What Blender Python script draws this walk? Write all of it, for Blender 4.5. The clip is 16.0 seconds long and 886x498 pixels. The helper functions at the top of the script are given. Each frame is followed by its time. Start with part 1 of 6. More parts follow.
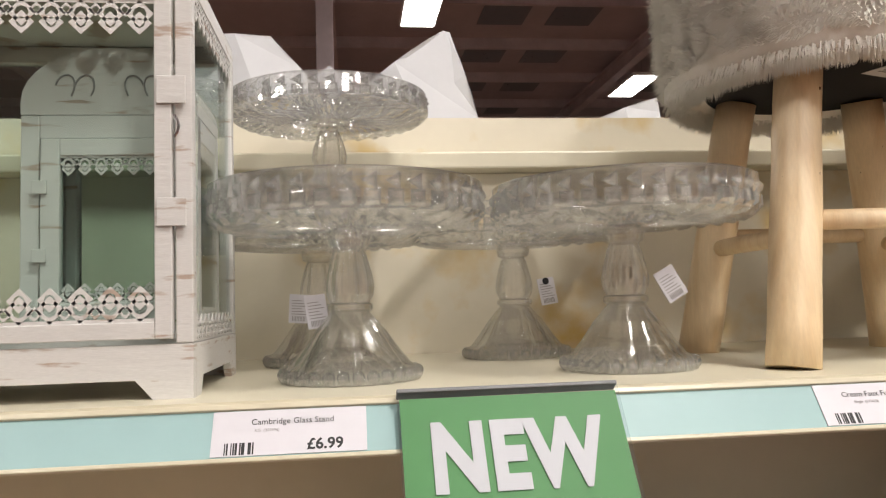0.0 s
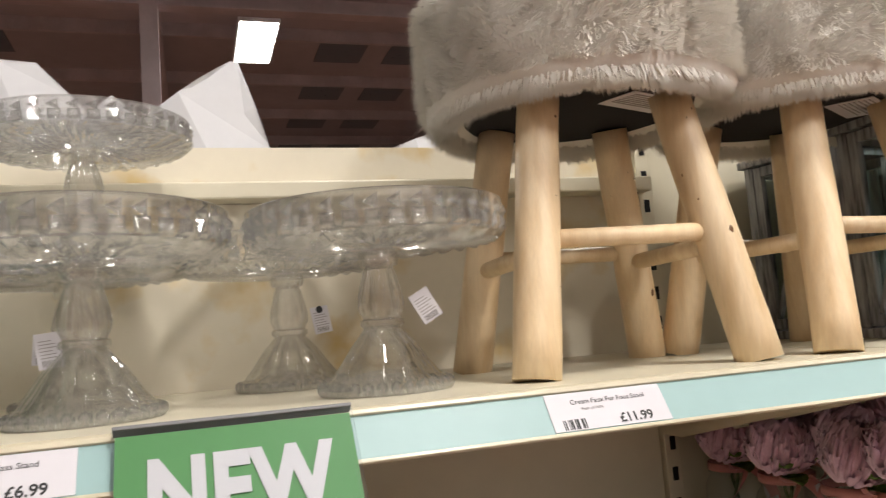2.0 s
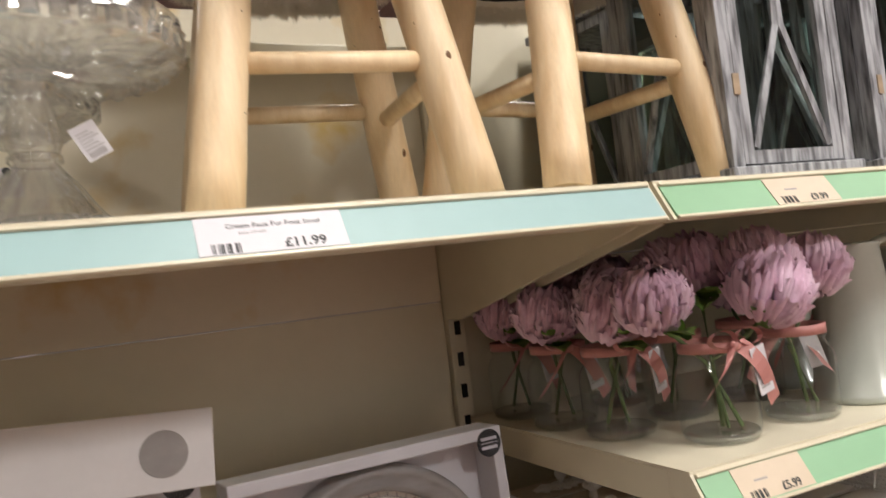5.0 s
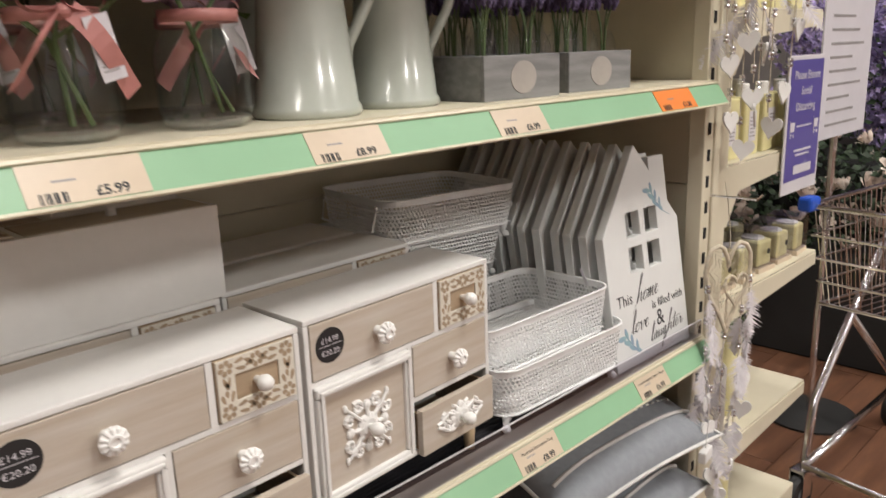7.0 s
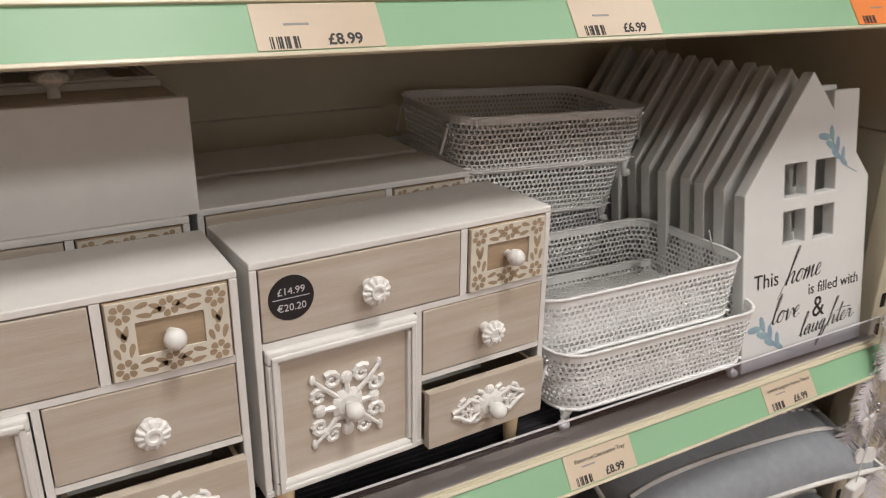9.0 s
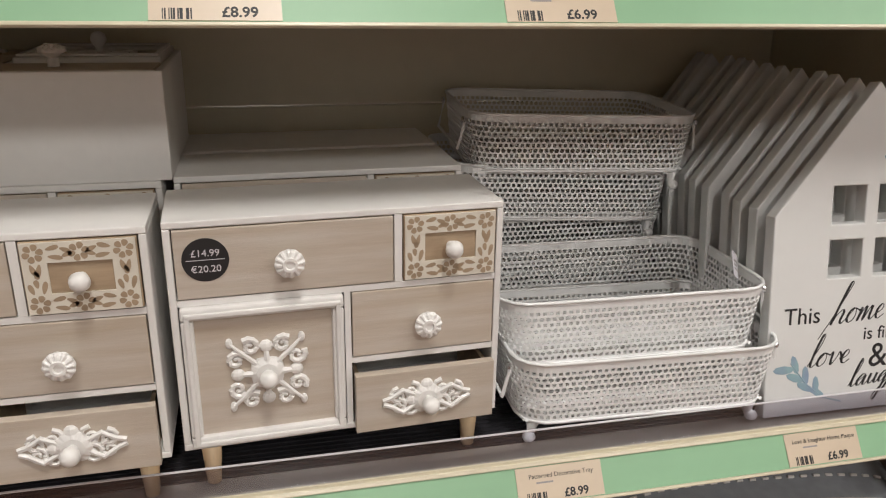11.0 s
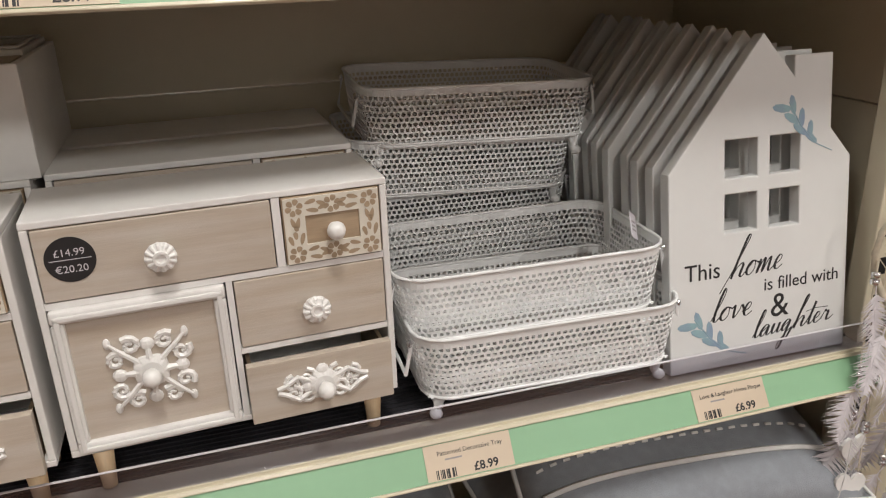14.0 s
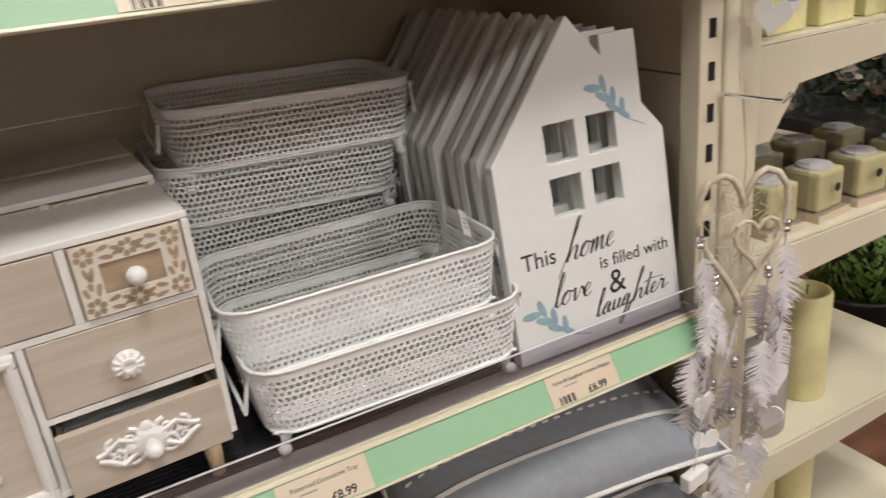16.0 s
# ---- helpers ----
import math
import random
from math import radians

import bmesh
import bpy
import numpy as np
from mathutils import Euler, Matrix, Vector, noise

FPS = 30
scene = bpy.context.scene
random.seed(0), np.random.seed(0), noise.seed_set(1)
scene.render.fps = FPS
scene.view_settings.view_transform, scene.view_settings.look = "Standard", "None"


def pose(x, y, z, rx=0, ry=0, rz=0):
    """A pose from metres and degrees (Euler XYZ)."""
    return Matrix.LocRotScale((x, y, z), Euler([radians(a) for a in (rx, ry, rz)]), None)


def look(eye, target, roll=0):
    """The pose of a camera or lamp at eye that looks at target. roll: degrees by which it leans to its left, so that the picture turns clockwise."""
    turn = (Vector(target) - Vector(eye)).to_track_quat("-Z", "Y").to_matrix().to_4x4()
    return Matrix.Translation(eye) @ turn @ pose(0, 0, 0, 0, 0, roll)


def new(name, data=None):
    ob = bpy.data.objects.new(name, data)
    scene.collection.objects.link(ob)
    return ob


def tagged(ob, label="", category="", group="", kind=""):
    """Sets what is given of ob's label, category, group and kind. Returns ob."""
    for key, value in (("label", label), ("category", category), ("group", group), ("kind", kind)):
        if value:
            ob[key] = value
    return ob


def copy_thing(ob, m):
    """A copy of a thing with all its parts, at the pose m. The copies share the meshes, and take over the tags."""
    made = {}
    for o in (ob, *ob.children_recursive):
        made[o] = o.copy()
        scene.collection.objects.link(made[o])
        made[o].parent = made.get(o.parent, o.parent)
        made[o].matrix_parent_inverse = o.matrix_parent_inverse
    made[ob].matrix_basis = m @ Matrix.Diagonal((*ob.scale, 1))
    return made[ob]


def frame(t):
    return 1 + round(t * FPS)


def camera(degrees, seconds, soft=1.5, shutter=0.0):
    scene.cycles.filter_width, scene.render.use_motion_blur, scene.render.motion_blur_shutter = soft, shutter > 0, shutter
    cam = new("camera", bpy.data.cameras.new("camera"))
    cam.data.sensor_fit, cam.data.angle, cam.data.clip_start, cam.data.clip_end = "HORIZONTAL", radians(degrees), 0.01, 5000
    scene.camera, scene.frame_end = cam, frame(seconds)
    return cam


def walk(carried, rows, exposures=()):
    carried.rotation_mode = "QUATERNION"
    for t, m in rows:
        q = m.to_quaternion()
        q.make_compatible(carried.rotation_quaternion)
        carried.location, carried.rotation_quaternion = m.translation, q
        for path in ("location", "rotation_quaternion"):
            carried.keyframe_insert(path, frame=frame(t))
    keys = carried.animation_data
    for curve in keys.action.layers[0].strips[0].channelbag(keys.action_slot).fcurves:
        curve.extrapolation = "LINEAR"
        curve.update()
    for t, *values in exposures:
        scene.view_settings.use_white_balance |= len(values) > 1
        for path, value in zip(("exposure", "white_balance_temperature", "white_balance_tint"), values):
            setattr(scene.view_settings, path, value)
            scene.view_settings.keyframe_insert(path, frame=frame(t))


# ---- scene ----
cam = camera(59.6, 16.0, soft=1.15, shutter=0.3)
EXPOSURE = ((0, -0.05), (3.2, -0.06), (5.3, -0.02), (7.5, -0.38), (10.5, -0.56), (14.5, -0.54), (16, -0.44))
PATH = [
    (0, (-0.844, -0.634, 1.64), (-0.607, 1.347, 1.779), -1.7),
    (0.5, (-0.843, -0.633, 1.637), (-0.596, 1.346, 1.787), -2.2),
    (1, (-0.822, -0.647, 1.629), (-0.501, 1.319, 1.806), -3.0),
    (1.5, (-0.784, -0.658, 1.62), (-0.334, 1.28, 1.815), -3.8),
    (2, (-0.749, -0.65, 1.624), (-0.129, 1.24, 1.836), -4.5),
    (2.5, (-0.74, -0.636, 1.619), (-0.008, 1.213, 1.828), -5.0),
    (3, (-0.737, -0.628, 1.617), (0.054, 1.198, 1.823), -5.2),
    (3.2, (-0.746, -0.622, 1.617), (0.053, 1.2, 1.821), -5.4),
    (5.3, (-0.484, -0.623, 1.46), (0.391, 1.175, 1.471), -6.9),
    (5.5, (-0.447, -0.629, 1.438), (0.482, 1.142, 1.406), -5.8),
    (6, (-0.338, -0.651, 1.397), (0.747, 1.021, 1.231), -3.2),
    (6.5, (-0.232, -0.658, 1.37), (1.012, 0.871, 1.033), -2.0),
    (7, (-0.136, -0.661, 1.337), (1.229, 0.713, 0.84), -2.0),
    (7.5, (-0.055, -0.645, 1.314), (1.312, 0.686, 0.713), -1.1),
    (8, (0.025, -0.595, 1.315), (1.277, 0.82, 0.658), 0.3),
    (8.2, (0.053, -0.573, 1.311), (1.241, 0.888, 0.637), 0.5),
    (10.3, (0.326, -0.63, 1.276), (0.879, 1.171, 0.607), 1.6),
    (10.5, (0.352, -0.646, 1.274), (0.863, 1.17, 0.608), 1.8),
    (11, (0.398, -0.672, 1.265), (0.838, 1.162, 0.601), 1.0),
    (11.5, (0.425, -0.693, 1.266), (0.846, 1.144, 0.594), -0.5),
    (12, (0.45, -0.7, 1.266), (0.899, 1.127, 0.587), -1.9),
    (12.5, (0.46, -0.694, 1.263), (0.948, 1.12, 0.575), -2.2),
    (13, (0.464, -0.685, 1.26), (0.985, 1.114, 0.56), -2.0),
    (13.5, (0.467, -0.679, 1.26), (1.0, 1.113, 0.55), -1.8),
    (14, (0.471, -0.676, 1.259), (1.006, 1.112, 0.54), -1.9),
    (14.5, (0.475, -0.671, 1.258), (1.012, 1.111, 0.527), -2.1),
    (15, (0.482, -0.669, 1.257), (1.036, 1.106, 0.52), -3.0),
    (15.5, (0.498, -0.667, 1.258), (1.122, 1.081, 0.512), -4.3),
    (16, (0.533, -0.657, 1.26), (1.359, 1.003, 0.509), -6.1),
]
walk(cam, [(t, look(eye, target, roll)) for t, eye, target, roll in PATH], EXPOSURE)

# ---- light ----
world = bpy.data.worlds.new("world")
scene.world = world
world.use_nodes = True
world.node_tree.nodes["Background"].inputs[0].default_value = (0.9, 0.92, 1.0, 1)
world.node_tree.nodes["Background"].inputs[1].default_value = 0.03
ROOF = 6.2
FIXTURES = [(0.25, 10.2), (4.9, 14.2), (-4.5, 13.5), (-5.0, 8.0), (9.0, 9.0), (0.8, -2.3), (5.4, -2.6), (-3.9, -2.6), (3.2, 3.2), (0.6, -7.6), (5.2, -7.6)]
LIT = {0: 190, 3: 170, 5: 225, 6: 110, 7: 60, 8: 140, 9: 360, 10: 300}
for i, (fx, fy) in enumerate(FIXTURES):
    if i in LIT:
        lamp = bpy.data.lights.new("ceiling_lamp", "AREA")
        lamp.shape, lamp.size, lamp.size_y, lamp.energy = "RECTANGLE", 0.5, 1.5, LIT[i]
        lamp.color = (1.0, 0.955, 0.90)
        new("ceiling_lamp", lamp).matrix_world = pose(fx, fy, ROOF - 0.33)

# ---- materials ----
def mat(name, color, rough=0.5, metal=0.0, var=0.08, scale=12.0, bump=0.0, bscale=200.0, stretch=(1, 1, 1), second=None, mix=(0.4, 0.7), coat=0.0, sheen=0.0, per_object=0.0):
    m = bpy.data.materials.new(name)
    m.use_nodes = True
    n, l = m.node_tree.nodes, m.node_tree.links
    b = n["Principled BSDF"]
    b.inputs["Roughness"].default_value, b.inputs["Metallic"].default_value = rough, metal
    b.inputs["Coat Weight"].default_value, b.inputs["Sheen Weight"].default_value = coat, sheen
    tc = n.new("ShaderNodeTexCoord")
    mp = n.new("ShaderNodeMapping")
    mp.inputs["Scale"].default_value = stretch
    l.new(tc.outputs["Object"], mp.inputs[0])
    n1 = n.new("ShaderNodeTexNoise")
    n1.inputs["Scale"].default_value, n1.inputs["Detail"].default_value = scale, 6
    l.new(mp.outputs[0], n1.inputs["Vector"])
    ramp = n.new("ShaderNodeValToRGB")
    c2 = second or tuple(c * (1 - 2.5 * var) for c in color)
    ramp.color_ramp.elements[0].position, ramp.color_ramp.elements[1].position = mix
    ramp.color_ramp.elements[0].color, ramp.color_ramp.elements[1].color = (*c2, 1), (*color, 1)
    l.new(n1.outputs["Fac"], ramp.inputs[0])
    out = ramp.outputs[0]
    n2 = n.new("ShaderNodeTexNoise")
    n2.inputs["Scale"].default_value, n2.inputs["Detail"].default_value = scale * 9, 3
    l.new(mp.outputs[0], n2.inputs["Vector"])
    hsv = n.new("ShaderNodeHueSaturation")
    mr = n.new("ShaderNodeMapRange")
    mr.inputs[3].default_value, mr.inputs[4].default_value = 1 - var, 1 + var
    l.new(n2.outputs["Fac"], mr.inputs[0])
    if per_object:
        oi = n.new("ShaderNodeObjectInfo")
        ma = n.new("ShaderNodeMath")
        ma.operation = "MULTIPLY_ADD"
        ma.inputs[1].default_value, ma.inputs[2].default_value = per_object, 1 - per_object / 2
        mm = n.new("ShaderNodeMath")
        mm.operation = "MULTIPLY"
        l.new(oi.outputs["Random"], ma.inputs[0])
        l.new(ma.outputs[0], mm.inputs[0])
        l.new(mr.outputs[0], mm.inputs[1])
        l.new(mm.outputs[0], hsv.inputs["Value"])
    else:
        l.new(mr.outputs[0], hsv.inputs["Value"])
    l.new(out, hsv.inputs["Color"])
    l.new(hsv.outputs[0], b.inputs["Base Color"])
    r2 = n.new("ShaderNodeMapRange")
    r2.inputs[3].default_value, r2.inputs[4].default_value = max(0.02, rough - 0.08), min(1, rough + 0.1)
    l.new(n1.outputs["Fac"], r2.inputs[0])
    l.new(r2.outputs[0], b.inputs["Roughness"])
    if bump:
        n3 = n.new("ShaderNodeTexNoise")
        n3.inputs["Scale"].default_value, n3.inputs["Detail"].default_value = bscale, 4
        l.new(mp.outputs[0], n3.inputs["Vector"])
        bp = n.new("ShaderNodeBump")
        bp.inputs["Strength"].default_value, bp.inputs["Distance"].default_value = bump, 0.002
        l.new(n3.outputs["Fac"], bp.inputs["Height"])
        l.new(bp.outputs[0], b.inputs["Normal"])
    return m


def glass(name, color=(1, 1, 1), rough=0.01, ior=1.5, thin=False, clearing=0.0, gloss=0.03, milk=0.05):
    m = bpy.data.materials.new(name)
    m.use_nodes = True
    n, l = m.node_tree.nodes, m.node_tree.links
    b = n["Principled BSDF"]
    b.inputs["Base Color"].default_value = (*color, 1)
    b.inputs["Transmission Weight"].default_value, b.inputs["Roughness"].default_value, b.inputs["IOR"].default_value = 1, rough, ior
    if clearing:
        tr, mx = n.new("ShaderNodeBsdfTransparent"), n.new("ShaderNodeMixShader")
        tr.inputs[0].default_value, mx.inputs[0].default_value = (1.0, 1.0, 1.0, 1), clearing
        l.new(b.outputs[0], mx.inputs[1])
        l.new(tr.outputs[0], mx.inputs[2])
        gl, lw, ad, sh = (n.new("ShaderNode" + k) for k in ("BsdfGlossy", "LayerWeight", "Math", "MixShader"))
        gl.inputs["Roughness"].default_value, lw.inputs[0].default_value = 0.04, 0.5
        ad.operation, ad.inputs[1].default_value, ad.inputs[2].default_value = "MULTIPLY_ADD", 0.5, 0.12
        l.new(lw.outputs["Facing"], ad.inputs[0])
        l.new(ad.outputs[0], sh.inputs[0])
        l.new(mx.outputs[0], sh.inputs[1])
        l.new(gl.outputs[0], sh.inputs[2])
        df, mw = n.new("ShaderNodeBsdfTranslucent"), n.new("ShaderNodeMixShader")
        df.inputs[0].default_value, mw.inputs[0].default_value = (0.97, 0.98, 0.96, 1), milk
        l.new(sh.outputs[0], mw.inputs[1])
        l.new(df.outputs[0], mw.inputs[2])
        l.new(mw.outputs[0], n["Material Output"].inputs[0])
    if thin:
        tr, gl, lw, pw, mx = (n.new("ShaderNode" + k) for k in ("BsdfTransparent", "BsdfGlossy", "LayerWeight", "Math", "MixShader"))
        tr.inputs[0].default_value, gl.inputs["Roughness"].default_value, lw.inputs[0].default_value = (*color, 1), rough, 0.5
        pw.operation, pw.inputs[1].default_value = "POWER", 4.0
        ad = n.new("ShaderNodeMath")
        ad.operation, ad.inputs[1].default_value, ad.inputs[2].default_value = "MULTIPLY_ADD", 0.7, gloss
        l.new(lw.outputs["Facing"], pw.inputs[0])
        l.new(pw.outputs[0], ad.inputs[0])
        l.new(ad.outputs[0], mx.inputs[0])
        l.new(tr.outputs[0], mx.inputs[1])
        l.new(gl.outputs[0], mx.inputs[2])
        l.new(mx.outputs[0], n["Material Output"].inputs[0])
    return m


def glow(name, color, strength):
    m = bpy.data.materials.new(name)
    m.use_nodes = True
    b = m.node_tree.nodes["Principled BSDF"]
    b.inputs["Base Color"].default_value = (*color, 1)
    b.inputs["Emission Color"].default_value, b.inputs["Emission Strength"].default_value = (*color, 1), strength
    return m


M = dict(
    cream=mat("cream_powder_coat", (0.71, 0.655, 0.505), 0.38, var=0.03, scale=4, bump=0.05, bscale=600),
    stained=mat("stained_cream_panel", (0.72, 0.66, 0.53), 0.42, var=0.03, scale=7, second=(0.62, 0.43, 0.13), mix=(0.27, 0.42)),
    blue=mat("pale_blue_strip", (0.32, 0.48, 0.48), 0.44, var=0.03, scale=5),
    green=mat("mint_green_strip", (0.265, 0.48, 0.29), 0.42, var=0.03, scale=5),
    lip=mat("cream_plastic_edge", (0.66, 0.60, 0.45), 0.3, var=0.03),
    fret=mat("cream_fretwork", (0.74, 0.70, 0.61), 0.5, var=0.04),
    card=mat("white_label_card", (0.66, 0.64, 0.68), 0.5, var=0.02),
    peach=mat("peach_label_card", (0.64, 0.53, 0.40), 0.35, var=0.03),
    orange=mat("orange_label_card", (0.85, 0.25, 0.05), 0.35, var=0.03),
    ink=mat("black_ink", (0.02, 0.02, 0.022), 0.5),
    greyink=mat("grey_ink", (0.35, 0.33, 0.33), 0.6),
    slot=mat("dark_slot", (0.01, 0.01, 0.01), 0.9),
    white=mat("white_painted_wood", (0.80, 0.79, 0.77), 0.5, var=0.03, scale=9, bump=0.12, bscale=120),
    whiteplastic=mat("white_gloss_resin", (0.85, 0.84, 0.82), 0.3, var=0.03, scale=30),
    whitemetal=mat("white_enamelled_metal", (0.88, 0.89, 0.89), 0.35, var=0.03, scale=20),
    wash=mat("limewashed_wood", (0.555, 0.50, 0.44), 0.55, var=0.07, scale=5, stretch=(1, 12, 14), second=(0.46, 0.38, 0.29), mix=(0.25, 0.65), bump=0.15, bscale=90, per_object=0.06),
    rawwood=mat("raw_pale_wood", (0.44, 0.33, 0.22), 0.55, var=0.1, scale=6, stretch=(1, 10, 12), bump=0.1, bscale=90),
    pine=mat("varnished_pine", (0.82, 0.65, 0.43), 0.38, var=0.1, scale=9, stretch=(6, 6, 0.7), second=(0.70, 0.50, 0.28), mix=(0.28, 0.6), bump=0.12, bscale=60, per_object=0.25),
    knot=mat("dark_knot", (0.20, 0.09, 0.03), 0.5),
    fur=mat("cream_faux_fur", (0.92, 0.90, 0.85), 0.9, var=0.04, scale=14, second=(0.84, 0.81, 0.75), bump=0.3, bscale=120, sheen=0.4),
    blackfelt=mat("black_felt", (0.012, 0.012, 0.014), 0.95),
    glass=glass("pressed_glass", (1.0, 1.0, 1.0), 0.0, clearing=0.76, milk=0.06),
    cutglass=glass("cut_glass_facets", (1.0, 1.0, 1.0), 0.0, clearing=0.52, milk=0.11),
    jarglass=glass("jar_glass", (0.97, 0.985, 0.98), 0.02, thin=True, gloss=0.055),
    guard=glass("clear_riser_plastic", (0.84, 0.84, 0.88), 0.12, 1.45, thin=True, gloss=0.10),
    holder=glass("matt_clear_holder", (0.93, 0.94, 0.94), 0.5, thin=True, gloss=0.006),
    pane=glass("window_pane", (0.89, 0.94, 0.92), 0.03, thin=True),
    clear=glass("clear_plastic", (0.90, 0.90, 0.93), 0.08, 1.45, thin=True),
    distress=mat("distressed_white_metal", (0.60, 0.58, 0.56), 0.55, var=0.1, scale=42, stretch=(0.45, 0.45, 2.6), second=(0.40, 0.31, 0.25), mix=(0.33, 0.40), bump=0.25, bscale=70),
    darklan=mat("whitewashed_grey_wood", (0.40, 0.41, 0.44), 0.55, var=0.15, scale=14, stretch=(8, 8, 1), second=(0.10, 0.10, 0.11), mix=(0.35, 0.6), bump=0.2, bscale=80),
    silver=mat("chrome", (0.8, 0.8, 0.82), 0.15, metal=1.0, var=0.02),
    grey=mat("grey_plastic", (0.22, 0.22, 0.23), 0.5),
    mat=mat("black_ribbed_mat", (0.025, 0.024, 0.03), 0.6, var=0.2, scale=30),
    petal=mat("pink_silk_petal", (0.75, 0.57, 0.69), 0.8, var=0.1, scale=25, second=(0.63, 0.40, 0.54), sheen=0.2),
    leaf=mat("green_silk_leaf", (0.16, 0.28, 0.05), 0.55, var=0.2, scale=25),
    stem=mat("green_stem", (0.13, 0.20, 0.07), 0.55, var=0.15),
    ribbon=mat("pink_satin_ribbon", (0.62, 0.27, 0.25), 0.45, var=0.08, bump=0.1, bscale=500),
    jug=mat("sage_grey_enamel", (0.47, 0.50, 0.45), 0.2, var=0.04, scale=8, coat=0.5),
    crate=mat("grey_washed_crate", (0.27, 0.27, 0.27), 0.65, var=0.12, scale=10, stretch=(1, 6, 10), bump=0.2, bscale=80),
    lav=mat("lavender_florets", (0.20, 0.16, 0.32), 0.8, var=0.25, scale=80),
    plaque=mat("matt_white_plaque", (0.74, 0.75, 0.74), 0.5, var=0.02, scale=6),
    leafblue=mat("printed_blue_leaf", (0.24, 0.30, 0.44), 0.5, var=0.1, scale=40, second=(0.28, 0.43, 0.47)),
    cushion=mat("grey_woven_cotton", (0.29, 0.31, 0.34), 0.9, var=0.05, scale=70, bump=0.5, bscale=700, sheen=0.2),
    thread=mat("white_thread", (0.78, 0.77, 0.75), 0.8, bump=0.2, bscale=500),
    cord=mat("cream_suede_cord", (0.72, 0.64, 0.50), 0.8, var=0.1, scale=80),
    feather=mat("white_feather", (0.80, 0.77, 0.80), 0.85, var=0.05, scale=60),
    yellow=mat("pale_yellow_wax", (0.78, 0.72, 0.38), 0.35, var=0.06, scale=15),
    wax=mat("grey_wax", (0.42, 0.39, 0.36), 0.5, var=0.06),
    newgreen=mat("green_new_card", (0.085, 0.29, 0.085), 0.55, var=0.04, scale=6),
    clockface=mat("clock_paper_face", (0.78, 0.75, 0.68), 0.5, var=0.03),
    clockrim=mat("grey_clock_rim", (0.33, 0.31, 0.29), 0.45, var=0.1, scale=14, stretch=(1, 1, 4)),
    boxboard=mat("white_box_board", (0.72, 0.71, 0.73), 0.4, var=0.03),
    dimclock=mat("bronze_clock_rim", (0.10, 0.07, 0.06), 0.35, metal=0.5),
    paper=mat("white_sheet_paper", (0.66, 0.66, 0.69), 0.6, var=0.02),
    floor=mat("brown_vinyl_planks", (0.21, 0.10, 0.055), 0.35, var=0.15, scale=3, stretch=(1, 7, 1), second=(0.13, 0.06, 0.035), per_object=0.3),
    wall=mat("grey_wall", (0.55, 0.52, 0.50), 0.8, var=0.05, scale=1),
    roof=mat("dark_roof_lining", (0.54, 0.48, 0.51), 0.8, var=0.08, scale=0.6),
    steel=mat("grey_painted_steel", (0.62, 0.54, 0.56), 0.6, var=0.08, scale=2),
    rooflight=mat("dull_roof_light", (0.15, 0.14, 0.16), 0.3),
    lampglow=glow("lamp_glow", (1.0, 0.97, 0.92), 14.0),
    purple=mat("purple_notice", (0.11, 0.09, 0.35), 0.3, var=0.04),
    hydrangea=mat("lilac_florets", (0.52, 0.43, 0.78), 0.8, var=0.2, scale=40),
    rose=mat("cream_rose_petal", (0.86, 0.74, 0.66), 0.75, var=0.1, scale=40),
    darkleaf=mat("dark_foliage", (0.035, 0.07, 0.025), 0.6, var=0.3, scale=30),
    bluecap=mat("blue_plastic_cap", (0.02, 0.10, 0.60), 0.35),
    black=mat("black_rubber", (0.02, 0.02, 0.02), 0.6),
    red=mat("red_plastic", (0.55, 0.03, 0.03), 0.4),
)


# ---- mesh helpers ----
def link(name, bm, material, parent=None, label="", smooth=False):
    me = bpy.data.meshes.new(name)
    bm.to_mesh(me)
    bm.free()
    for m in material if isinstance(material, (list, tuple)) else [material]:
        me.materials.append(M[m])
    if smooth:
        for p in me.polygons:
            p.use_smooth = True
    ob = new(name, me)
    ob.parent = parent
    return tagged(ob, label)


part = link


def share(name, ob, parent, m=None):
    """Another object on the same mesh."""
    o = new(name, ob.data)
    o.parent = parent
    if m is not None:
        o.matrix_basis = m
    return o


def thing(name, label, category, at=None, group=""):
    e = new(name)
    e.empty_display_size = 0.05
    if at is not None:
        e.matrix_basis = at if isinstance(at, Matrix) else pose(*at)
    return tagged(e, label, category, group)


def put(bm, verts, m):
    if m is not None:
        bmesh.ops.transform(bm, matrix=m, verts=verts)


def box(bm, x0, x1, y0, y1, z0, z1, bev=0.0, m=None, mi=0):
    r = bmesh.ops.create_cube(bm, size=1)
    vs = r["verts"]
    for v in vs:
        v.co = Vector(((x0 + x1) / 2 + v.co.x * (x1 - x0), (y0 + y1) / 2 + v.co.y * (y1 - y0), (z0 + z1) / 2 + v.co.z * (z1 - z0)))
    fs = {f for v in vs for f in v.link_faces}
    for f in fs:
        f.material_index = mi
    if bev:
        es = list({e for v in vs for e in v.link_edges})
        r = bmesh.ops.bevel(bm, geom=es, offset=bev, segments=2, affect="EDGES", profile=0.5)
        vs = list({v for f in r["faces"] for v in f.verts} | {v for v in vs if v.is_valid})
    put(bm, vs, m)
    return bm


def boxes(*dims, bev=0.0):
    bm = bmesh.new()
    for d in dims:
        box(bm, *d, bev=bev)
    return bm


